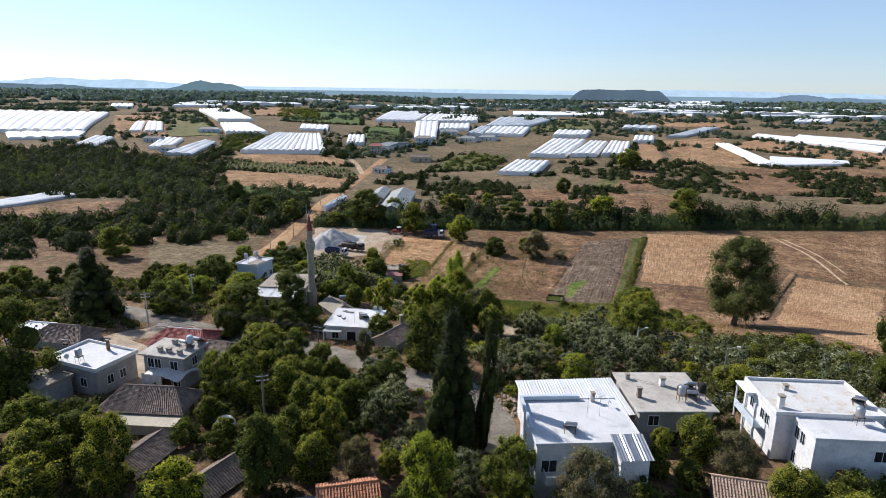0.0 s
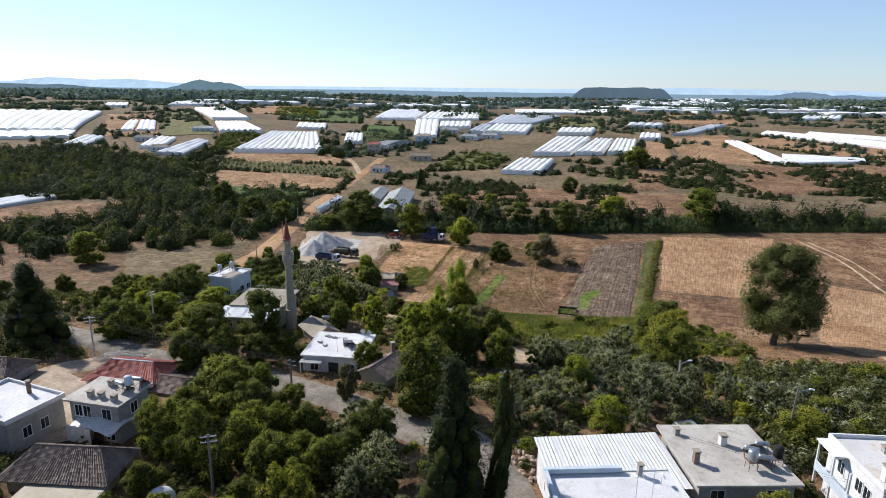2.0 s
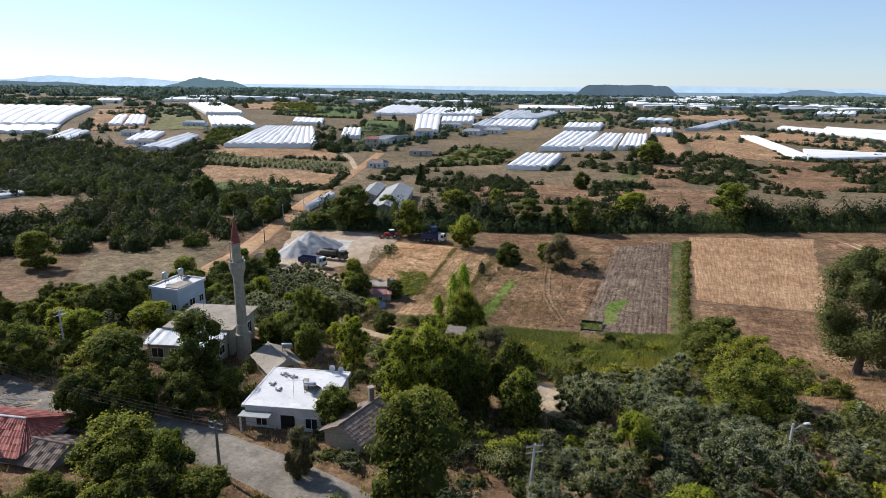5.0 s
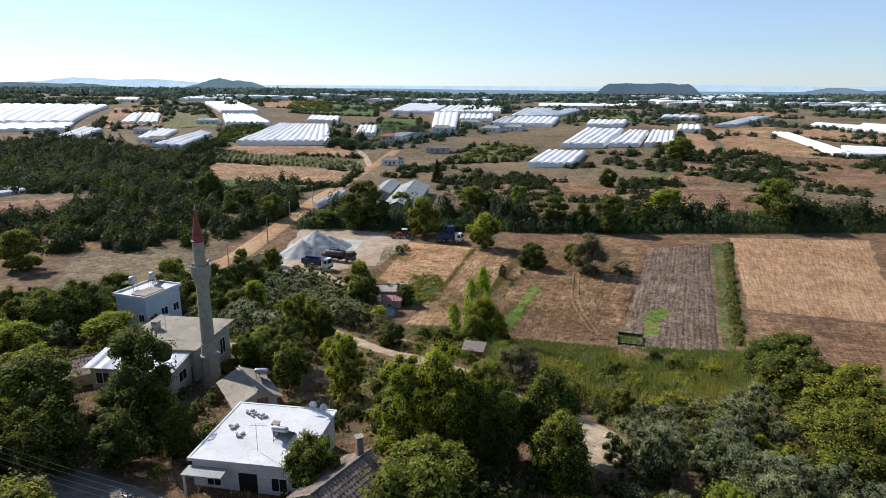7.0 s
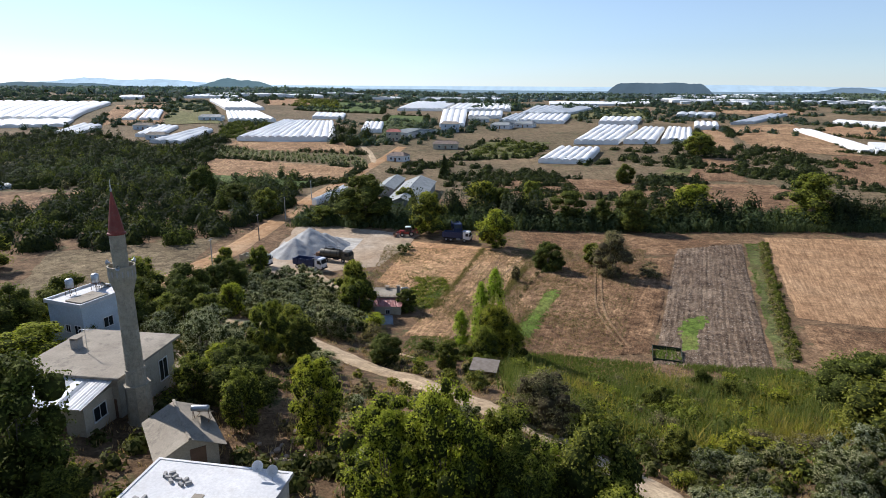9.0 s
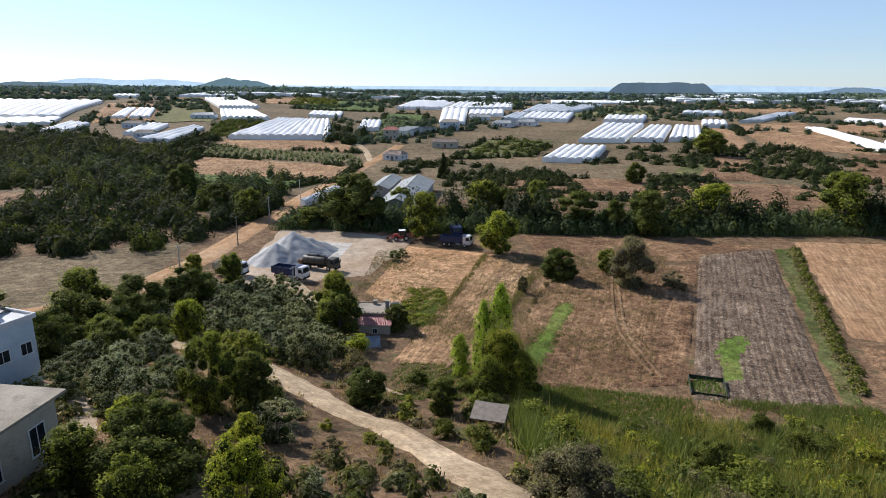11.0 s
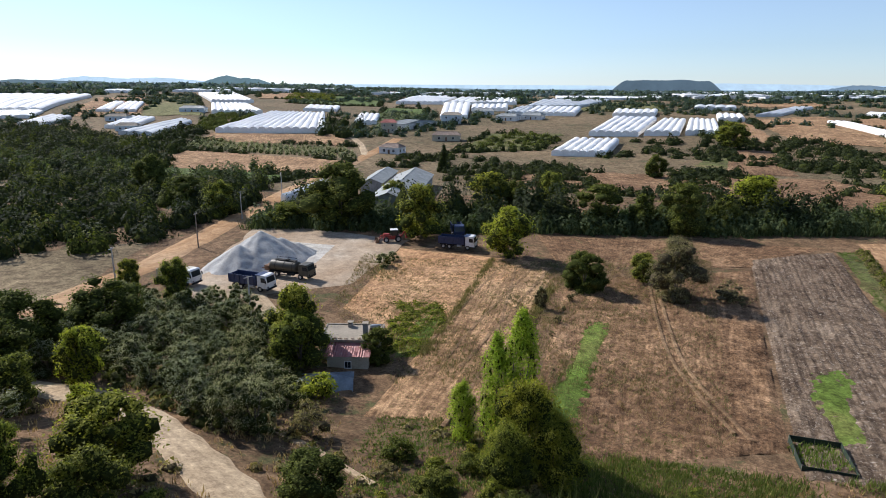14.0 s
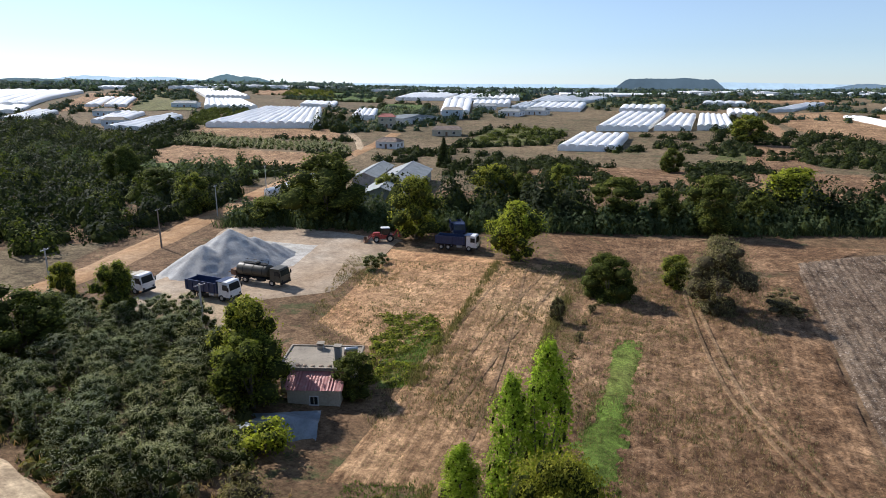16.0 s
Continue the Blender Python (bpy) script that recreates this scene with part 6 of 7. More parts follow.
species("bigbright", 2, "tree", "large yellow-green tree with a dense crown", 11.0, 5.0, 17000, 0.105, LEAF_BRIGHT, lobes=96, stem=0.07, lobe=0.27, core=0.52)
species("olive", 4, "olive_tree", "grey-green olive tree with a rounded crown", 4.2, 2.6, 4400, 0.078, LEAF_OLIVE, lobes=44, stem=0.07, narrow=0.35, lobe=0.34, core=0.5)
species("dry", 3, "tree", "half-dry tree with brownish thin foliage", 6.0, 4.2, 14000, 0.10, LEAF_DRY, lobes=60, narrow=0.4, stem=0.06, core=0.5, lobe=0.40)
species("round", 2, "tree", "dark green round tree with a dense low crown", 7.0, 5.2, 12000, 0.125, LEAF_DARK, lobes=70, stem=0.03, lobe=0.36, core=0.66)
species("mound", 2, "tree", "green mounded bushy tree with dense leaves", 7.0, 4.8, 18000, 0.098, LEAF_MID, lobes=60, stem=0.02, lobe=0.44, core=0.45)
species("conifer", 2, "pine_tree", "blackish green conifer with drooping branches", 14.0, 3.6, 16000, 0.14, LEAF_CONIFER, shape=conical, lobes=120, stem=0.03, lobe=0.42, narrow=0.3, trunk_r=0.22, core=0.55)
species("cypress", 2, "cypress_tree", "dark narrow cypress tree in the village", 12.0, 1.3, 7000, 0.10, LEAF_CONIFER, shape=columnar, lobes=60, stem=0.03, lobe=0.5, narrow=0.3, core=0.45)
species("poplar", 3, "poplar_tree", "bright green slender poplar tree", 11.0, 1.9, 11000, 0.10, LEAF_POPLAR, shape=columnar, lobes=110, stem=0.05, lobe=0.32, core=0.18)
species("gum", 1, "eucalyptus_tree", "tall grey-green eucalyptus tree with an open crown", 19.0, 8.0, 54000, 0.2, LEAF_GUM, lobes=96, stem=0.14, lobe=0.29, trunk_r=0.5, narrow=0.4, core=0.34)
species("bush", 4, "shrub", "low green wild shrub with dense leaves", 2.0, 1.7, 1700, 0.092, LEAF_MID, lobes=20, stem=0.04, lobe=0.46, trunk_r=0.05, core=0.5)
species("darkbush", 3, "shrub", "dark green rounded bush with dense leaves", 2.6, 2.2, 2800, 0.10, LEAF_DARK, lobes=26, stem=0.04, lobe=0.44, trunk_r=0.06, core=0.5)
species("drybush", 3, "shrub", "dry brownish shrub with thin twigs", 1.6, 1.6, 1800, 0.08, LEAF_DRY, lobes=18, stem=0.04, lobe=0.5, narrow=0.3, trunk_r=0.04, core=0.4)
species("greybush", 3, "shrub", "grey-green rounded shrub on dry ground", 1.8, 1.7, 1700, 0.08, LEAF_OLIVE, lobes=18, stem=0.04, lobe=0.5, narrow=0.3, trunk_r=0.05, core=0.5)
species("flushbush", 2, "shrub", "bright green low shrub with fresh leaves", 1.8, 1.7, 1700, 0.095, LEAF_BRIGHT, lobes=18, stem=0.04, lobe=0.5, trunk_r=0.05, core=0.5)
HEIGHT = dict(round=7.0, mound=7.0, bigmid=11.0, bigbright=11.0, broad=8.0, mid=7.0, bright=6.0, olive=4.2, dry=6.0, conifer=14.0, cypress=12.0, poplar=11.0, gum=19.0, bush=2.0, darkbush=2.6, drybush=1.6, greybush=1.8, flushbush=1.8)
RADIUS = dict(round=5.2, mound=4.8, bigmid=5.0, bigbright=5.0, broad=3.8, mid=3.4, bright=3.0, olive=2.6, dry=4.2, conifer=3.6, cypress=1.3, poplar=1.9, gum=8.0, bush=1.7, darkbush=2.2, drybush=1.6, greybush=1.7, flushbush=1.7)


def grow(key, x, y, height=None, radius=None, group=""):
    """A plant of that kind on the ground."""
    if height and height > 7.5 and y < 150 and key in ("mid", "bright"):
        key = "big" + key
    if key in ("darkbush", "flushbush", "drybush") and height and height > 3.8:
        key = dict(darkbush="broad", flushbush="bright", drybush="dry")[key]
    h = height or HEIGHT[key] * rng.uniform(0.75, 1.2)
    r = radius or RADIUS[key] * (h / HEIGHT[key]) * rng.uniform(0.9, 1.15)
    sx = r / (RADIUS[key] * 1.0)
    m = Matrix.LocRotScale((x, y, terrain(x, y) - 0.05), Euler((rng.uniform(-0.04, 0.04), rng.uniform(-0.04, 0.04), rng.uniform(0, 6.28))), (sx, sx * rng.uniform(0.9, 1.1), h / (HEIGHT[key] * 1.16)))
    ob = copy_thing(rng.choice(KINDS[key]), m)
    if group:
        tagged(ob, group=group)
    return ob


def inside(p, poly):
    x, y = p
    hit = False
    for (x0, y0), (x1, y1) in zip(poly, poly[1:] + poly[:1]):
        if (y0 > y) != (y1 > y) and x < (x1 - x0) * (y - y0) / (y1 - y0) + x0:
            hit = not hit
    return hit


def scatter(keys, poly, count, gap, group="", scale=(0.75, 1.2), avoid=()):
    """Plants of several kinds at uneven places inside an outline, keeping a gap."""
    xs, ys = [p[0] for p in poly], [p[1] for p in poly]
    made = 0
    for _ in range(count * 30):
        if made == count:
            break
        p = (rng.uniform(min(xs), max(xs)), rng.uniform(min(ys), max(ys)))
        if not inside(p, poly) or any(inside(p, a) for a in avoid) or any((p[0] - q[0]) ** 2 + (p[1] - q[1]) ** 2 < (gap * 0.5 + q[2] * 0.5) ** 2 for q in TAKEN):
            continue
        key = rng.choice(keys)
        grow(key, *p, HEIGHT[key] * rng.uniform(*scale), group=group)
        TAKEN.append((*p, gap))
        made += 1


def plant_list(key, places):
    """Plants placed and sized to fit the camera's view: x, y, height, radius."""
    for x, y, h, r in places:
        grow(key, x, y, h, r)
        TAKEN.append((x, y, 1.6 * r))


def wood(name, label, material, poly, count, size, height, seed, leaves=70, clump=-1.0, grain=0.012, avoid=(), places=None):
    """Far woodland or scrub that nobody could count: lumpy crowns of leaves in one mesh."""
    r = random.Random(seed)
    nr = np.random.RandomState(seed)
    xs, ys = [p[0] for p in poly], [p[1] for p in poly]
    count = len(places) if places else count
    cs, ns, lumps = [], [], []
    made = 0
    while made < count:
        p = places[made] if places else (r.uniform(min(xs), max(xs)), r.uniform(min(ys), max(ys)))
        made += 1
        if (not places and not inside(p, poly)) or noise.noise((p[0] * grain, p[1] * grain, seed)) < clump or any(inside(p, a) for a in avoid):
            continue
        s = size * r.uniform(0.6, 1.4)
        h = height * r.uniform(0.55, 1.3)
        d = nr.normal(0, 1, (leaves, 3))
        d /= np.linalg.norm(d, axis=1)[:, None]
        d[:, 2] = np.abs(d[:, 2]) * 1.1 - 0.1
        lump = 1 + 0.25 * np.sin(5 * d[:, :1] + made) * np.sin(4 * d[:, 1:2] + made * 2)
        q = d * lump * np.array([s, s, h])
        cs.append(q + np.array([p[0], p[1], terrain(*p)]))
        ns.append(d + np.array([0, 0, 0.4]))
        # Each crown gets an inner lump in the shade-dark core tone.
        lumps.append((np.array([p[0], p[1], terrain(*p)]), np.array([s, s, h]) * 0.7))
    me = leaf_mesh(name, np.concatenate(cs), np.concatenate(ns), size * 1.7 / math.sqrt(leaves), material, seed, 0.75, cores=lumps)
    return solo(name, me, material, label, "trees", kind="stuff")

# ---- trees and shrubs, area by area ----
plant_list("broad", ((-2.2, 75.6, 11.2, 5.0), (-20.1, 110.4, 5.3, 3.4), (-51.5, 163.4, 9.9, 5.3), (-53.5, 125.5, 8.4, 4.2), (-22.1, 114.9, 5.9, 3.2), (-35.4, 250.8, 17.5, 10.5), (8.8, 265.6, 11.0, 5.0), (29.2, 256.3, 11.7, 8.0), (39.0, 252.4, 10.0, 4.9), (47.3, 249.3, 13.5, 7.5), (58.7, 254.1, 8.4, 4.9), (-106.5, 290.8, 14.0, 6.6), (-87.0, 274.1, 9.7, 6.7), (-56.0, 63.5, 15.3, 5.6), (-49.6, 175.9, 9.3, 5.8), (-54.1, 120.9, 7.5, 4.9), (63.8, 71.1, 14.3, 3.6), (67.5, 349.0, 10.0, 5.5),))
plant_list("bright", ((-1.0, 94.4, 11.2, 3.9), (-4.8, 95.2, 9.4, 4.0), (-50.8, 110.1, 5.2, 3.6), (-40.8, 158.0, 6.8, 2.8), (4.6, 225.2, 11.6, 5.6), (70.4, 263.4, 13.6, 8.8), (17.8, 81.8, 6.4, 2.4), (19.1, 71.2, 5.2, 2.8),))
plant_list("mid", ((2.5, 94.7, 9.4, 3.7), (-11.0, 87.8, 5.3, 2.6), (-1.9, 86.9, 5.2, 4.6), (8.0, 89.8, 7.2, 2.9), (-25.0, 137.7, 6.6, 3.8), (-21.3, 168.1, 8.0, 4.2), (38.0, 102.0, 10.1, 5.9), (-59.6, 163.2, 10.8, 5.5), (-40.7, 147.8, 5.8, 3.5), (-23.0, 171.3, 10.5, 4.4), (28.5, 210.5, 6.0, 3.0), (-49.1, 249.6, 6.5, 6.3), (-26.2, 279.6, 8.2, 4.7), (-14.4, 239.9, 14.0, 7.1), (1.4, 268.9, 12.9, 6.7), (18.6, 274.6, 12.5, 5.6), (106.3, 260.9, 18.3, 10.4), (-70.6, 260.2, 10.6, 5.2), (-115.8, 194.5, 11.6, 6.7), (-52.6, 99.5, 7.8, 5.1), (-39.9, 97.4, 7.2, 4.5),))
plant_list("mid", ((7.0, 43.7, 8.6, 4.0), (40.4, 69.2, 4.0, 3.6), (132.4, 444.3, 15.9, 10.5), (-27.9, 78.0, 6.4, 4.2), (34.3, 93.8, 8.4, 5.5), (8.5, 92.5, 5.2, 2.7),))
plant_list("poplar", ((2.9, 152.9, 14.0, 2.3), (0.9, 153.0, 11.6, 1.7), (-2.0, 152.3, 6.6, 1.7),))
plant_list("darkbush", ((-11.7, 138.6, 4.8, 3.0), (-12.9, 172.3, 5.0, 2.7), (-3.2, 137.2, 4.4, 2.2),))
plant_list("olive", ((14.8, 92.2, 6.3, 2.9), (31.6, 108.0, 6.1, 3.6), (-36.2, 140.6, 4.6, 3.2), (-31.7, 127.5, 5.6, 3.0), (-26.0, 120.3, 5.4, 3.2), (-22.0, 150.2, 5.6, 3.0), (-5.8, 59.4, 6.5, 4.1), (-10.1, 70.3, 4.3, 2.1), (14.6, 95.3, 5.0, 2.4), (17.5, 92.9, 4.4, 2.0), (21.5, 83.5, 6.6, 3.2), (25.1, 88.7, 5.2, 3.1), (25.4, 78.0, 7.1, 3.8), (29.7, 78.1, 5.6, 3.1), (12.9, 76.3, 6.1, 2.9), (8.4, 72.8, 4.4, 2.7),))
plant_list("flushbush", ((-44.7, 117.3, 4.4, 5.0), (-53.9, 119.3, 4.2, 4.0), (-17.5, 160.1, 3.3, 2.9), (-31.3, 144.2, 4.5, 1.6),))
plant_list("drybush", ((-15.4, 151.2, 3.4, 2.5), (40.4, 201.1, 3.7, 4.2), (9.2, 195.5, 3.9, 1.3),))
plant_list("dry", ((31.6, 201.4, 11.2, 5.8), (6.7, 113.1, 6.3, 4.3),))
plant_list("mid", ((-57.5, 194.3, 7.6, 2.6), (-48.7, 192.1, 8.6, 3.4),))
plant_list("round", ((17.4, 205.0, 7.4, 4.8), (45.6, 129.4, 9.6, 7.2)))
plant_list("mound", ((3.4, 147.4, 8.4, 3.6), (5.4, 145.2, 6.0, 3.0), (1.8, 144.0, 5.4, 2.6)))
plant_list("greybush", ((-19.5, 216.7, 2.8, 2.3), (-18.2, 220.4, 2.4, 1.6),))
plant_list("conifer", ((-17.2, 356.4, 12.6, 3.2), (-64.5, 96.0, 14.3, 6.1), (1.3, 53.2, 19.0, 4.6),))
plant_list("cypress", ((4.7, 52.8, 17.7, 1.2),))
plant_list("mid", ((-33.6, 44.0, 10.6, 3.8), (-13.3, 53.0, 8.2, 3.2), (-25.8, 62.4, 8.0, 3.1), (-20.5, 63.8, 6.6, 3.0), (-30.0, 65.0, 7.6, 3.2), (23.6, 48.6, 6.4, 2.0), (28.8, 51.6, 6.4, 2.7), (34.6, 42.8, 5.6, 3.0), (-42.0, 46.0, 7.4, 3.6), (-47.0, 52.0, 7.0, 3.4), (-23.4, 126.6, 9.0, 3.0), (-22.2, 75.4, 7.0, 2.7), (37.2, 104.6, 6.4, 4.3), (-18.2, 106.5, 5.8, 2.0), (-24.0, 110.4, 5.0, 2.4), (-39.2, 40.6, 6.8, 3.4),))
plant_list("broad", ((-28.6, 95.6, 10.2, 4.9), (-35.3, 91.8, 8.8, 4.5), (7.6, 95.4, 9.0, 3.3), (-36.4, 86.6, 6.4, 3.2), (-23.4, 92.2, 4.6, 2.4), (-32.4, 88.0, 6.8, 3.4), (-27.0, 89.6, 5.2, 2.8), (-17.8, 44.6, 9.8, 3.3), (-14.9, 67.2, 5.8, 2.5), (-17.2, 71.4, 6.0, 3.0), (-54.0, 152.4, 8.2, 5.2), (-46.0, 153.4, 8.2, 4.2), (-47.0, 139.4, 7.4, 3.8), (-40.6, 140.2, 5.8, 3.4), (-21.0, 129.6, 6.4, 3.0), (-23.4, 118.4, 4.4, 2.6), (-62.0, 148.0, 8.6, 4.6), (-56.0, 136.0, 6.8, 4.0), (42.4, 119.4, 9.0, 6.0), (-9.6, 62.6, 5.0, 2.4), (19.2, 41.4, 5.2, 2.6), (-58.0, 130.4, 7.4, 3.8),))
plant_list("bright", ((-0.9, 39.0, 12.0, 3.7), (-12.2, 106.8, 7.8, 2.8), (-25.4, 40.6, 6.4, 3.4), (-17.4, 119.6, 3.6, 1.7), (-24.8, 116.8, 4.2, 2.1), (-45.0, 40.0, 6.0, 3.0),))
plant_list("olive", ((-7.7, 56.2, 6.2, 2.7), (-28.6, 122.4, 6.0, 3.2), (-41.6, 136.4, 3.8, 2.9), (15.9, 92.4, 6.4, 3.2), (22.0, 93.0, 6.0, 3.4), (23.4, 89.8, 4.4, 3.6), (28.9, 105.0, 5.0, 3.2), (-10.7, 71.6, 3.0, 1.8), (3.0, 45.8, 5.2, 2.6), (-20.2, 150.4, 5.4, 3.3), (-34.0, 131.0, 4.6, 2.8),))
plant_list("darkbush", ((37.6, 45.4, 3.4, 2.3), (42.4, 45.0, 3.6, 2.5), (46.6, 45.2, 3.2, 2.2), (49.6, 44.2, 3.6, 2.4), (40.4, 43.0, 3.0, 2.0), (-25.0, 50.6, 3.6, 1.8), (26.4, 46.6, 3.4, 2.2), (39.4, 43.0, 3.4, 2.4), (12.0, 41.6, 3.4, 2.2), (-29.6, 53.0, 3.4, 2.0),))
plant_list("dry", ((13.9, 39.4, 9.6, 4.2), (31.6, 47.8, 6.4, 3.0), (-12.4, 78.8, 5.4, 1.7), (-8.8, 47.6, 5.2, 2.2),))
plant_list("mid", ((8.1, 92.4, 6.4, 2.6), (3.4, 93.3, 8.4, 3.2),))
plant_list("gum", ((67.0, 124.0, 23.0, 10.4),))
REEDBED = [(12, 112), (52, 106), (60, 126), (50, 140), (24, 140), (6, 136)]
BUILT = []
for x, y, w in LINES + HOUSES:
    BUILT.append([(x - w * 0.55, y - w * 0.55), (x + w * 0.55, y - w * 0.55), (x + w * 0.55, y + w * 0.55), (x - w * 0.55, y + w * 0.55)])
GROVE = [(-60, 160), (-36, 156), (-21, 148), (-18, 158), (-22, 168), (-27, 180), (-38, 192), (-56, 194)]
scatter(("olive",), GROVE, 104, 3.25, "olive grove", (0.85, 1.2))
# Dark growth added to stand in for shade between the olives.
wood("undergrowth", "dark olive-brown growth added as shade under olive trees", LEAF_SCRUB, GROVE, 420, 1.1, 1.0, 62, 70, avoid=BUILT)
scatter(("olive", "olive", "bush", "greybush"), [(-58, 116), (-28, 114), (-14, 122), (-26, 132), (-38, 138), (-60, 142)], 36, 3.2, "", (0.7, 1.1))
scatter(("olive", "olive", "olive", "greybush", "bush", "flushbush"), [(9, 66), (36, 72), (44, 84), (40, 112), (20, 112), (10, 98), (8, 80)], 90, 2.5, "", (0.6, 1.0))
scatter(("bush", "darkbush", "greybush", "flushbush"), [(-10, 80), (8, 80), (8, 104), (2, 116), (-8, 104)], 26, 2.6, "", (0.7, 1.3))
scatter(("olive", "bush", "darkbush", "mid", "broad"), [(-34, 58), (2, 48), (2, 66), (-12, 68), (-30, 80)], 34, 2.6, "", (0.5, 0.85))
scatter(("mid", "olive", "broad", "darkbush"), [(-44, 34), (22, 32), (24, 42), (0, 50), (-28, 58), (-46, 54)], 60, 2.9, "", (0.5, 0.85))
scatter(("mid", "broad", "bright", "bush"), [(-70, 36), (-40, 36), (-40, 54), (-48, 60), (-72, 64)], 20, 4.4, "", (0.5, 0.8))
scatter(("broad", "broad", "mid", "olive", "darkbush"), [(-78, 146), (-44, 152), (-37, 142), (-29, 127), (-24, 117), (-36, 116), (-60, 126), (-76, 138)], 46, 3.0, "", (0.55, 0.85))
scatter(("broad", "mid", "bush", "darkbush"), [(-80, 84), (-58, 100), (-58, 124), (-66, 150), (-100, 150), (-110, 90)], 60, 4.0, "", (0.5, 0.8))
scatter(("bush", "darkbush", "flushbush", "bright"), [(-56, 100), (-38, 92), (-34, 100), (-42, 114), (-56, 124)], 22, 3.2, "", (0.6, 1.0))
SCRUB_E = [(36, 64), (60, 62), (72, 78), (62, 96), (48, 98), (40, 84), (38, 74)]
scatter(("bush", "greybush"), SCRUB_E, 22, 3.4, "", (0.9, 1.5))
wood("scrub", "dense low green scrub below the village houses", LEAF_SCRUB, SCRUB_E, 520, 1.3, 1.5, 22, 130, avoid=BUILT)
wood("scrub", "grey-green scrub below the village houses", LEAF_OLIVE, SCRUB_E, 160, 1.2, 1.7, 23, 130, avoid=BUILT)
VILLAGE = [(-80, 38), (58, 34), (40, 66), (44, 90), (40, 112), (14, 118), (-6, 122), (-24, 118), (-60, 150), (-100, 150), (-90, 84)]
# Weeds fill the gardens, and their dark tone also stands in for shade.
wood("undergrowth", "dark weeds and bushes filling shaded gaps between village gardens", LEAF_SCRUB, VILLAGE, 4200, 0.95, 1.1, 24, 60, clump=-0.25, grain=0.09, avoid=BUILT)
wood("undergrowth", "olive-green weeds between village gardens", LEAF_MID, VILLAGE, 1500, 0.8, 0.8, 25, 60, clump=0.0, grain=0.11, avoid=BUILT)
wood("undergrowth", "dry brown weeds along paths and slopes", LEAF_DRY, [(-58, 112), (6, 104), (10, 150), (-20, 160), (-40, 150), (-60, 156)], 700, 0.8, 0.7, 26, 60, clump=0.0, grain=0.11, avoid=BUILT)
scatter(("drybush", "bush", "greybush"), [(-24, 118), (-6, 106), (0, 120), (-14, 130), (-22, 136)], 16, 2.6, "", (0.5, 1.0))
scatter(("bush", "darkbush", "drybush"), [(-12, 128), (0, 124), (6, 138), (2, 150), (-10, 148)], 18, 2.4, "", (0.5, 0.9))
scatter(("mid", "bush", "darkbush", "olive"), [(20, 32), (60, 36), (60, 44), (46, 44), (22, 54)], 30, 2.8, "", (0.45, 0.75))
scatter(("darkbush", "bush", "flushbush", "drybush"), REEDBED, 84, 2.4, "", (0.9, 1.7))
wood("undergrowth", "dense dark bushes among reeds", LEAF_DARK, REEDBED, 260, 1.5, 2.2, 27, 160, clump=-0.05, grain=0.08)
wood("undergrowth", "dense green bushes among reeds", LEAF_MID, REEDBED, 260, 1.3, 2.0, 28, 160, clump=0.0, grain=0.08)

# woodland in the hollow, and scrub nobody could count
WOOD_A = [(-66, 272), (-78, 312), (-100, 318), (-136, 328), (-160, 345), (-175, 420), (-240, 470), (-330, 480), (-430, 500), (-430, 300), (-240, 300), (-155, 312), (-152, 262), (-215, 245), (-235, 220), (-150, 186), (-128, 208), (-82, 218), (-72, 240)]
wood("wood", "dense dark green woodland and scrub filling a hollow", LEAF_WOOD, WOOD_A, 2900, 3.6, 4.8, 1, 280)
wood("wood", "lighter green trees scattered through dark woodland", LEAF_DARK, WOOD_A, 760, 3.2, 5.8, 5, 300)
wood("dry_scrub", "brownish dry scrub among dark woodland", LEAF_DRY, WOOD_A, 160, 2.6, 3.9, 12, 150)
wood("reeds", "tall band of reeds and bushes along a ditch", LEAF_DITCH, [(-56, 246), (-28, 246), (60, 249), (110, 254), (240, 262), (240, 276), (110, 268), (60, 264), (-28, 262), (-60, 262)], 1500, 2.4, 4.2, 2, 130)
wood("hedge_trees", "dark trees standing close along a ditch", LEAF_WOOD, [(-50, 252), (60, 254), (240, 266), (240, 276), (60, 266), (-50, 264)], 480, 4.2, 8.4, 13, 420, clump=-0.02, grain=0.045)
wood("scrub", "low dark scrub between far fields", LEAF_WOOD, [(-60, 330), (60, 300), (260, 330), (420, 420), (420, 520), (200, 460), (60, 470), (-20, 460)], 3400, 2.6, 2.2, 3, 80, clump=0.1, grain=0.022)
HEDGES = [a.lerp(b, (i + 0.5) / n) for a, b in EDGES for n in [int((b - a).length / 3.2)] for i in range(n)]
HEDGES = [(p.x + rng.uniform(-2, 2), p.y + rng.uniform(-2, 2)) for p in HEDGES if noise.noise((p.x * 0.02, p.y * 0.02, 41)) > 0.02]
wood("hedge", "dark uneven hedges and bushes along far field edges", LEAF_WOOD, REEDBED, 0, 2.4, 2.6, 42, 70, avoid=GLASSLAND, places=HEDGES)
wood("wood", "dense trees and orchards beyond a hollow", LEAF_WOOD, [(-212, 320), (-172, 322), (-135, 355), (-162, 417), (-162, 452), (-189, 510), (-202, 438), (-276, 500), (-337, 494), (-303, 406)], 520, 4.2, 5.0, 71, 200)
wood("wood", "lighter green trees on the edge of a wood", LEAF_DITCH, [(-207, 320), (-151, 324), (-78, 303), (-89, 358), (-125, 336), (-194, 380), (-242, 377)], 200, 3.6, 5.0, 72, 200)
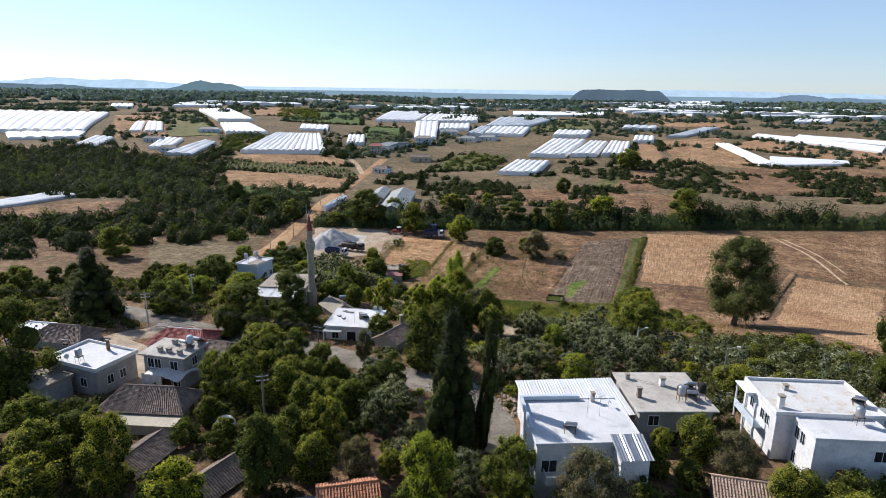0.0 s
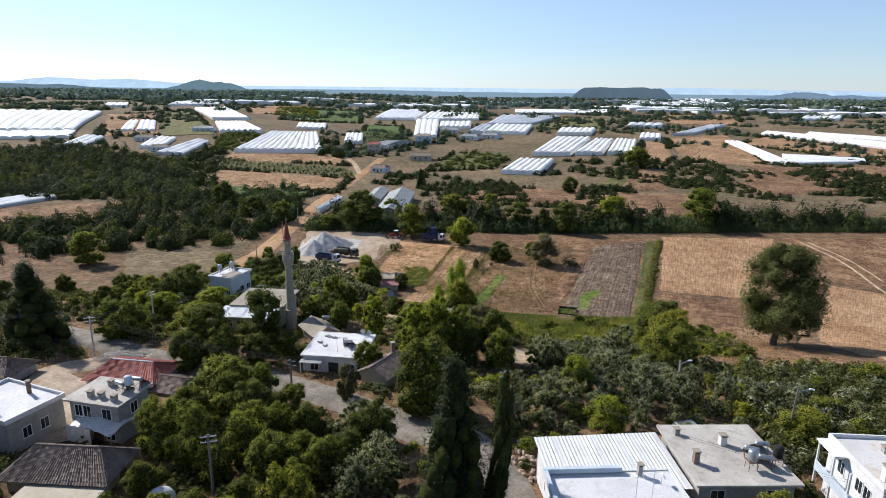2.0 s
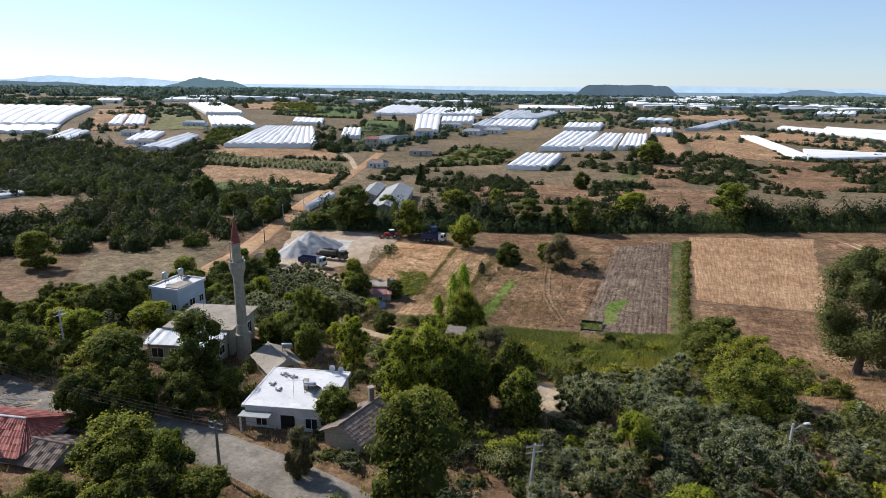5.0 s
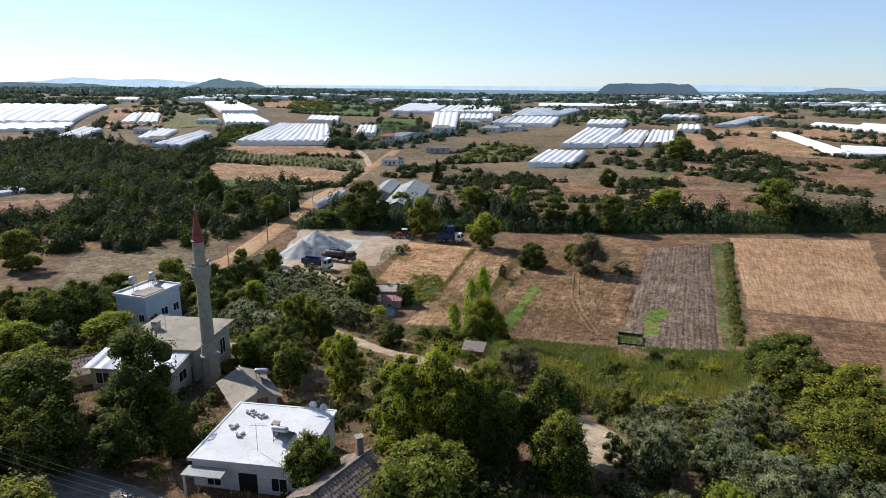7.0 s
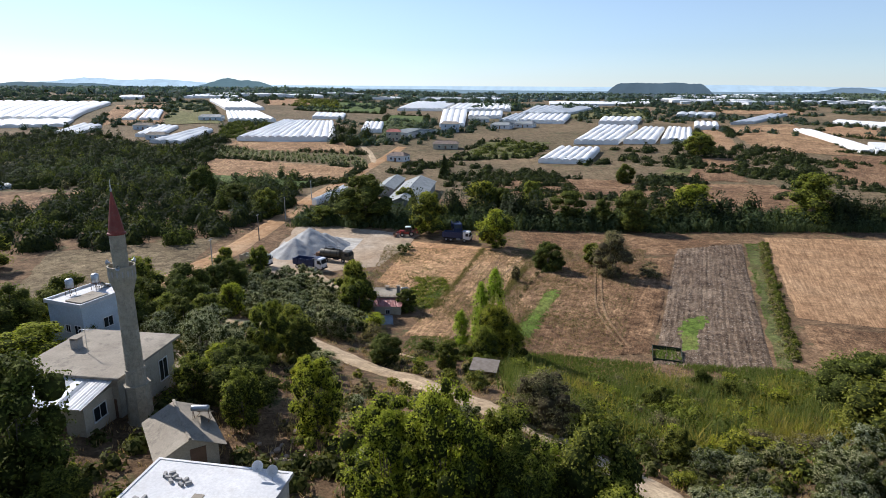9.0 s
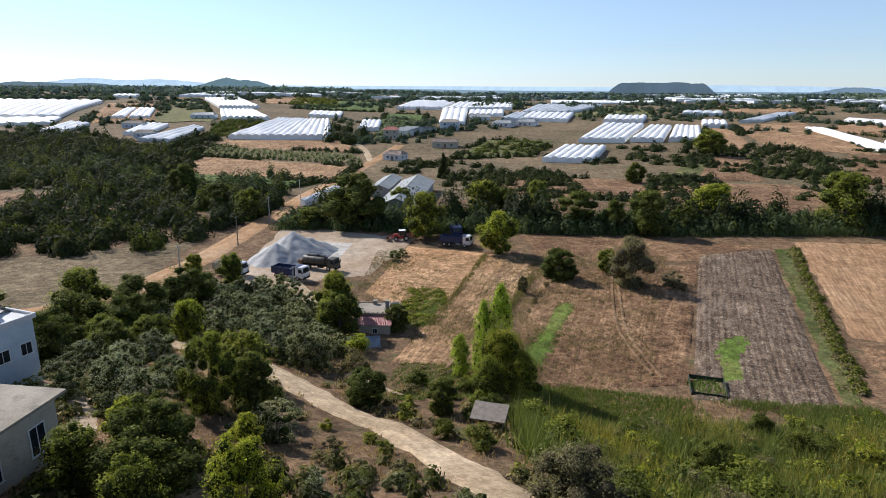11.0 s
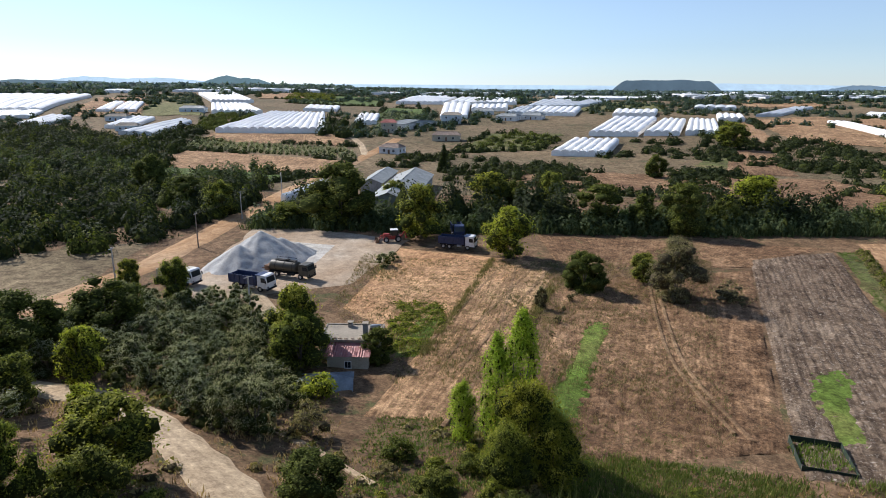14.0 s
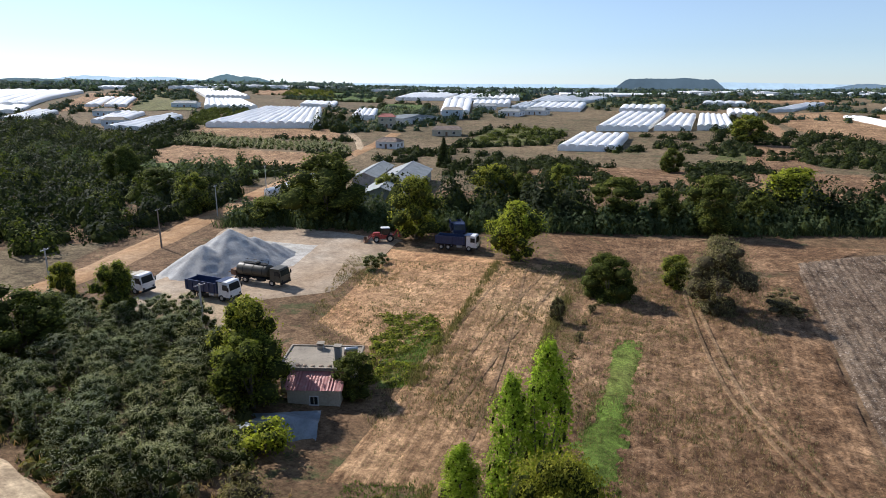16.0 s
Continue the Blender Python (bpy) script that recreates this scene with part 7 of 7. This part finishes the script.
wood("scrub", "dark thicket beside greenhouses", LEAF_WOOD, [(78, 399), (100, 408), (142, 460), (164, 542), (134, 495), (106, 469), (82, 434)], 110, 3.2, 3.6, 73, 120)
wood("scrub", "dark thicket on a dry slope", LEAF_WOOD, [(134, 373), (168, 375), (195, 431), (190, 475), (168, 462)], 120, 3.0, 3.6, 74, 120)
wood("scrub", "dark thicket below a dry slope", LEAF_WOOD, [(228, 399), (221, 351), (248, 344), (291, 408), (280, 436), (252, 445)], 190, 2.8, 3.2, 75, 120)
wood("hedge", "dark hedge along a meadow", LEAF_WOOD, [(78, 339), (107, 349), (113, 369), (84, 364)], 60, 2.2, 2.4, 76, 110)
wood("hedge", "dark hedge across dry fields", LEAF_WOOD, [(-15, 332), (37, 336), (38, 363), (-17, 370)], 90, 2.4, 2.8, 77, 110)
wood("scrub", "green bushes in a hollow meadow", LEAF_DARK, [(-2, 429), (34, 436), (46, 478), (21, 511), (-2, 474)], 90, 2.6, 2.2, 78, 110)
wood("orchard", "grey-green orchard trees beside greenhouses", LEAF_OLIVE, [(-69, 483), (-49, 499), (-54, 614), (-83, 620)], 130, 2.6, 3.0, 79, 90)
wood("orchard", "dark citrus orchard below greenhouses", LEAF_DARK, [(-188, 481), (-172, 494), (-176, 589), (-216, 595)], 200, 2.6, 2.6, 80, 90)
wood("orchard", "dark citrus orchard on a far slope", LEAF_DARK, [(-225, 801), (-160, 777), (-212, 983), (-266, 971)], 260, 3.6, 3.4, 81, 70)
wood("trees", "round trees beside a long greenhouse", LEAF_WOOD, [(-101, 463), (-71, 470), (-82, 536), (-111, 547)], 26, 4.4, 6.5, 82, 180)
# Far woods use the leaf colours with haze painted in.
wood("far_trees", "woods on low far hills, tinted blue-green for haze", LEAF_HAZY, [(-420, 1150), (-300, 1500), (-480, 2300), (-2300, 2300), (-1000, 1150)], 2600, 13.0, 10.0, 83, 36, clump=-0.2, grain=0.004)
wood("far_trees", "woods on the far plain, tinted blue-green for haze", LEAF_HAZY, [(620, 1150), (900, 1150), (2000, 2300), (1200, 2300)], 1300, 12.0, 9.0, 84, 36, clump=-0.1, grain=0.004)
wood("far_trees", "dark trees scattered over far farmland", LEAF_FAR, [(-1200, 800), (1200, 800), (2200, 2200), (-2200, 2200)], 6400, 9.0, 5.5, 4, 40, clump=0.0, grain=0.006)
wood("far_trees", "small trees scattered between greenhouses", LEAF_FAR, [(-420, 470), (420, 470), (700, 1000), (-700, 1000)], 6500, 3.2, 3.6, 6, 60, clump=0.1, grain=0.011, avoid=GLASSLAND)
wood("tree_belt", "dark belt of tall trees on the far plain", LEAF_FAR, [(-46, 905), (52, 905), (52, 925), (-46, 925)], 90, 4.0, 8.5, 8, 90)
wood("far_trees", "line of trees below the horizon, tinted blue for haze", LEAF_HAZY, [(-1300, 1100), (1300, 1100), (2400, 2300), (-2400, 2300)], 3200, 11.0, 7.0, 14, 36, clump=0.0, grain=0.003)
wood("undergrowth", "dense undergrowth inside a reed bed", LEAF_REED, [(6, 124), (20, 118), (44, 130), (46, 138), (22, 139), (6, 136)], 420, 1.1, 1.7, 9, 90)

FIELD_A = [(-1, 150), (24, 156), (46, 226), (8, 222), (-14, 222), (-25, 226), (-24, 192), (-14, 178), (-8, 158)]


def places_in(poly, count, seed, clump=0.0):
    r = random.Random(seed)
    xs, ys = [p[0] for p in poly], [p[1] for p in poly]
    out = []
    while len(out) < count:
        p = (r.uniform(min(xs), max(xs)), r.uniform(min(ys), max(ys)))
        if inside(p, poly) and noise.noise((p[0] * 0.12, p[1] * 0.12, seed)) > clump - r.random() * 0.5:
            out.append(p)
    return out


blades("dry_grass", "dry straw-coloured grass tufts on a meadow", GRASS_DRY, places_in(FIELD_A, 10000, 3, 0.15), 0.34, 0.03, 3)
blades("dry_grass", "darker brown grass clumps on a meadow", LEAF_DRY, places_in(FIELD_A, 6500, 33, 0.25), 0.42, 0.035, 33)
blades("dry_grass", "brown dry grass on slopes round the village", GRASS_DRY, [p for p in places_in([(-60, 60), (60, 60), (70, 130), (30, 150), (-60, 160)], 9000, 4, 0.0) if not any((p[0] - q[0]) ** 2 + (p[1] - q[1]) ** 2 < (q[2] * 0.5 + 0.3) ** 2 for q in LINES)], 0.45, 0.045, 4)
blades("green_grass", "patches of green grass and weeds", GRASS_GREEN, places_in([(-12, 140), (24, 148), (24, 155), (7, 164), (-10, 160)], 6500, 5, 0.0) + places_in(STRIPS[0], 900, 6, 0.1) + places_in(STRIPS[1], 900, 7, 0.1) + places_in(STRIPS[2], 1200, 8, 0.1), 0.24, 0.035, 5)
blades("green_grass", "rank green grass between a reed bed and fields", LEAF_REED, places_in([(5, 136), (48, 138), (50, 150), (26, 151), (2, 155), (-2, 148)], 7000, 19, 0.1), 0.55, 0.05, 19)
wood("undergrowth", "low weeds and brambles between reeds and fields", LEAF_MID, [(5, 136), (48, 138), (50, 148), (26, 149), (6, 148)], 260, 0.8, 0.6, 29, 80, clump=0.0, grain=0.1)
blades("reed", "golden half-dry reeds in a dense stand", LEAF_GOLD, places_in([(8, 122), (18, 114), (46, 122), (50, 138), (24, 140), (6, 136)], 1900, 39, 0.35), 2.4, 0.06, 39, "reeds")
blades("reed", "tall yellow-green reeds in a dense stand", LEAF_REED, places_in([(5, 124), (18, 116), (46, 126), (48, 139), (24, 140), (4, 137)], 4600, 9, 0.05), 2.3, 0.06, 9, "reeds")
blades("reed", "tall reeds along a ditch beside trees", LEAF_DITCH, places_in([(-58, 245), (60, 248), (240, 261), (240, 266), (60, 253), (-58, 251)], 3000, 10, -0.1), 2.4, 0.09, 10, "reeds")

VERGE_LINE = curve_through(((81.2, 235.4), (70.7, 208.3), (62.8, 187.1), (55.7, 167.8), (50.7, 154.3)), 0.5)
wood("hedge", "dark weedy hedge between a tilled plot and a dry field", LEAF_DARK, REEDBED, 0, 0.8, 0.8, 53, 60, places=[(p.x + rng.gauss(0, 0.5), p.y + rng.gauss(0, 0.5)) for p in VERGE_LINE if rng.random() < 0.7])
wood("hedge", "dry weeds along a hedge between fields", LEAF_DRY, REEDBED, 0, 0.7, 0.6, 54, 60, places=[(p.x + rng.gauss(-0.6, 0.6), p.y + rng.gauss(0, 0.5)) for p in VERGE_LINE])
VERGES = []
for line in (((1.8, 222.8), (-4.5, 191.4), (-7.9, 174.9)), ((11.9, 205.7), (8.0, 192.5), (5.9, 184.2))):
    for p in curve_through(line, 0.25):
        VERGES += [(p.x + rng.gauss(0, 0.35), p.y + rng.gauss(0, 0.35)) for _ in range(4) if noise.noise((p.x * 0.2, p.y * 0.2, 5)) > -0.25]
blades("verge_grass", "uneven weedy ridges of grass between fields", LEAF_DRY, VERGES, 0.55, 0.05, 51)
wood("undergrowth", "tangled green weeds beside a farm house", LEAF_MID, [(-16, 172), (-11, 172), (-5, 184), (-7, 196), (-14, 196), (-19, 186)], 420, 0.7, 0.45, 52, 80, clump=-0.1, grain=0.15, avoid=BUILT)

for x, y, h, r in ((16.2, 205.0, 1.2, 0.9), (14.2, 199.0, 1.6, 0.8), (12.6, 194.5, 1.0, 0.7), (11.0, 189.0, 1.4, 0.8), (15.6, 202.0, 0.9, 0.6), (9.6, 184.0, 0.8, 0.6)):
    grow("drybush", x, y, h, r)

# olive orchard in rows
ORCHARD = [(-166, 452), (-72, 424), (-58, 388), (-158, 420)]
ROWS = []
for i in range(6):
    for j in range(27):
        u, v = (j + 0.5) / 27, (i + 0.5) / 6
        p = Vector(ORCHARD[3]).lerp(Vector(ORCHARD[2]), u).lerp(Vector(ORCHARD[0]).lerp(Vector(ORCHARD[1]), u), v)
        if rng.random() < 0.93:
            ROWS.append((p.x + rng.uniform(-0.4, 0.4), p.y + rng.uniform(-0.4, 0.4)))
wood("orchard", "small round olive trees in orchard rows", LEAF_OLIVE, ORCHARD, 0, 1.55, 2.6, 61, 110, places=ROWS)

for kinds in KINDS.values():
    for p in kinds:
        for o in (*p.children_recursive, p):
            bpy.data.objects.remove(o)

# ---- small things ----
CAGE = thing("garden_enclosure", "low garden enclosure of dark netting on stakes", "enclosure", spot(30.9, 154.6, -14))
for px in (-2.2, 0, 2.2):
    for py in (-2.6, 0, 2.6):
        part("stake", Form().rod((px, py, -0.3), (px, py, 0.8), 0.04), WOOD, CAGE)
NET = plain("dark_green_netting", (0.03, 0.045, 0.03), 0.9)
for py in (-2.6, 2.6):
    part("netting", Form().box((-2.2, py - 0.02, 0.05), (2.2, py + 0.02, 0.7)), NET, CAGE)
for px in (-2.2, 2.2):
    part("netting", Form().box((px - 0.02, -2.6, 0.05), (px + 0.02, 2.6, 0.7)), NET, CAGE)
blades("bean_plant", "rows of green bean plants inside a garden enclosure", GRASS_GREEN, [(29.2 + 0.55 * i + rng.uniform(-0.1, 0.1), 152.5 + 0.3 * j + rng.uniform(-0.1, 0.1)) for i in range(7) for j in range(15)], 0.7, 0.06, 31, "vegetables")


def drape(label, x, y, turn, w, d, h, material, seed, name="tarpaulin"):
    """A sheet thrown over a heap, with folds and a ragged hem."""
    f = Form()
    rows = []
    for j in range(17):
        row = []
        for i in range(17):
            u, v = i / 8 - 1, j / 8 - 1
            e = max(abs(u), abs(v))
            z = h * (1 - e ** 2.2) + 0.16 * h * noise.noise((u * 2.6 + seed, v * 2.6, seed)) + 0.05 * noise.noise((u * 9, v * 9, seed))
            row.append((u * w / 2 * (1 + 0.1 * noise.noise((v * 2, seed, 1))), v * d / 2 * (1 + 0.1 * noise.noise((u * 2, seed, 2))), max(-0.1, z)))
        rows.append(row)
    f.sheet(rows)
    return solo(name, f, material, label, "tarpaulin", spot(x, y, turn), smooth=True)


heap = random.Random(9)
f = Form()
for i in range(150):
    a, d, r = heap.uniform(0, 6.28), 2.6 * math.sqrt(heap.random()), heap.uniform(0.02, 0.06)
    x, y, z = d * math.cos(a) * 1.3, d * math.sin(a) * 0.8, max(0.05, 1.1 * (1 - (d / 2.7) ** 2) * heap.uniform(0.6, 1.0))
    k, e = heap.uniform(0.5, 1.5), heap.uniform(-0.5, 0.5)
    f.rod((x - k * math.cos(e), y - k * math.sin(e), z + heap.uniform(-0.15, 0.05)), (x + k * math.cos(e), y + k * math.sin(e), z + heap.uniform(-0.15, 0.15)), r, 5, r * 0.5)
solo("branch_heap", f, PALE_WOOD, "heap of bleached branches and canes by the street", "branch heap", spot(-47.9, 89.6, 12, 0.1))
drape("white tarpaulin heap beside village houses", 29.2, 72.6, 10, 3.2, 2.4, 0.9, PALE_TARP, 8)
drape("white plastic sheet over a garden heap", -23.6, 65.0, 30, 3.0, 2.0, 0.7, PALE_TARP, 11)
TENT = thing("canopy_tent", "white patched canopy on poles beside a house", "canopy", spot(-37.8, 67.8, -16, 0.6))
f = Form()
f.sheet([[(-3.0 + 6.0 * i / 12, -2.2 + 4.4 * j / 10, 2.7 - 0.10 * abs(i - 6) - 0.12 * abs(j - 5) + 0.14 * noise.noise((i * 0.7, j * 0.7, 6))) for i in range(13)] for j in range(11)])
part("sheet", f, PALE_TARP, TENT, smooth=True)
part("side_sheet", Form().sheet([[(-3.0 + 3.2 * i / 10, -2.2 + 0.1 * math.sin(i * 2.0), 2.0 - 2.0 * j / 6) for i in range(11)] for j in range(7)]), PALE_TARP, TENT, smooth=True)
for px in (-2.8, 2.8):
    for py in (-2.0, 2.0):
        part("pole", Form().rod((px, py, -0.3), (px, py, 1.75), 0.05), METAL, TENT)
DOME = thing("dome_oven", "white plastered domed oven in a yard", "oven", spot(-26.2, 56.4, 40))
part("dome", Form().tube(((1.35, -0.3), (1.35, 0.5), (1.25, 1.0), (0.95, 1.5), (0.5, 1.8), (0.05, 1.9)), 16), WHITE_WALL, DOME, smooth=True)
# Solid dark disc painted as the shade inside the oven mouth.
part("opening", Form().tube(((0.35, 0), (0.35, 0.06)), 12, pose(0, -1.3, 0.6, 90, 0, 0)), DARK, DOME)


def rock(m, size, seed, group):
    r = random.Random(seed)
    f = Form()
    f.add([tuple(c * size * r.uniform(0.75, 1.2) for c in v) for v in LUMP], [tuple(LUMP_FACES[k:k + 3]) for k in range(0, len(LUMP_FACES), 3)])
    return solo("stone", f, RUBBLE, "pale broken stone lying on bare ground", "stone", m, group)


stones = random.Random(5)
for i in range(60):
    x, y = stones.gauss(9.2, 0.8), stones.gauss(64.5, 1.6)
    rock(spot(x, y, stones.uniform(0, 360), 0.2), stones.uniform(0.14, 0.34), i, "rubble heap by the street")
for i in range(26):
    x, y = stones.gauss(-13.6, 1.2), stones.gauss(102.5, 2.4)
    rock(spot(x, y, stones.uniform(0, 360), 0.12), stones.uniform(0.12, 0.3), 100 + i, "stones in the yard")
for i in range(40):
    u = stones.uniform(0, 1)
    x, y = -12.6 + 9.5 * u + stones.gauss(0, 0.3), 75.9 - 3.4 * u + 2.6 + stones.gauss(0, 0.2)
    rock(spot(x, y, stones.uniform(0, 360), 0.08), stones.uniform(0.1, 0.24), 200 + i, "stones edging the street")
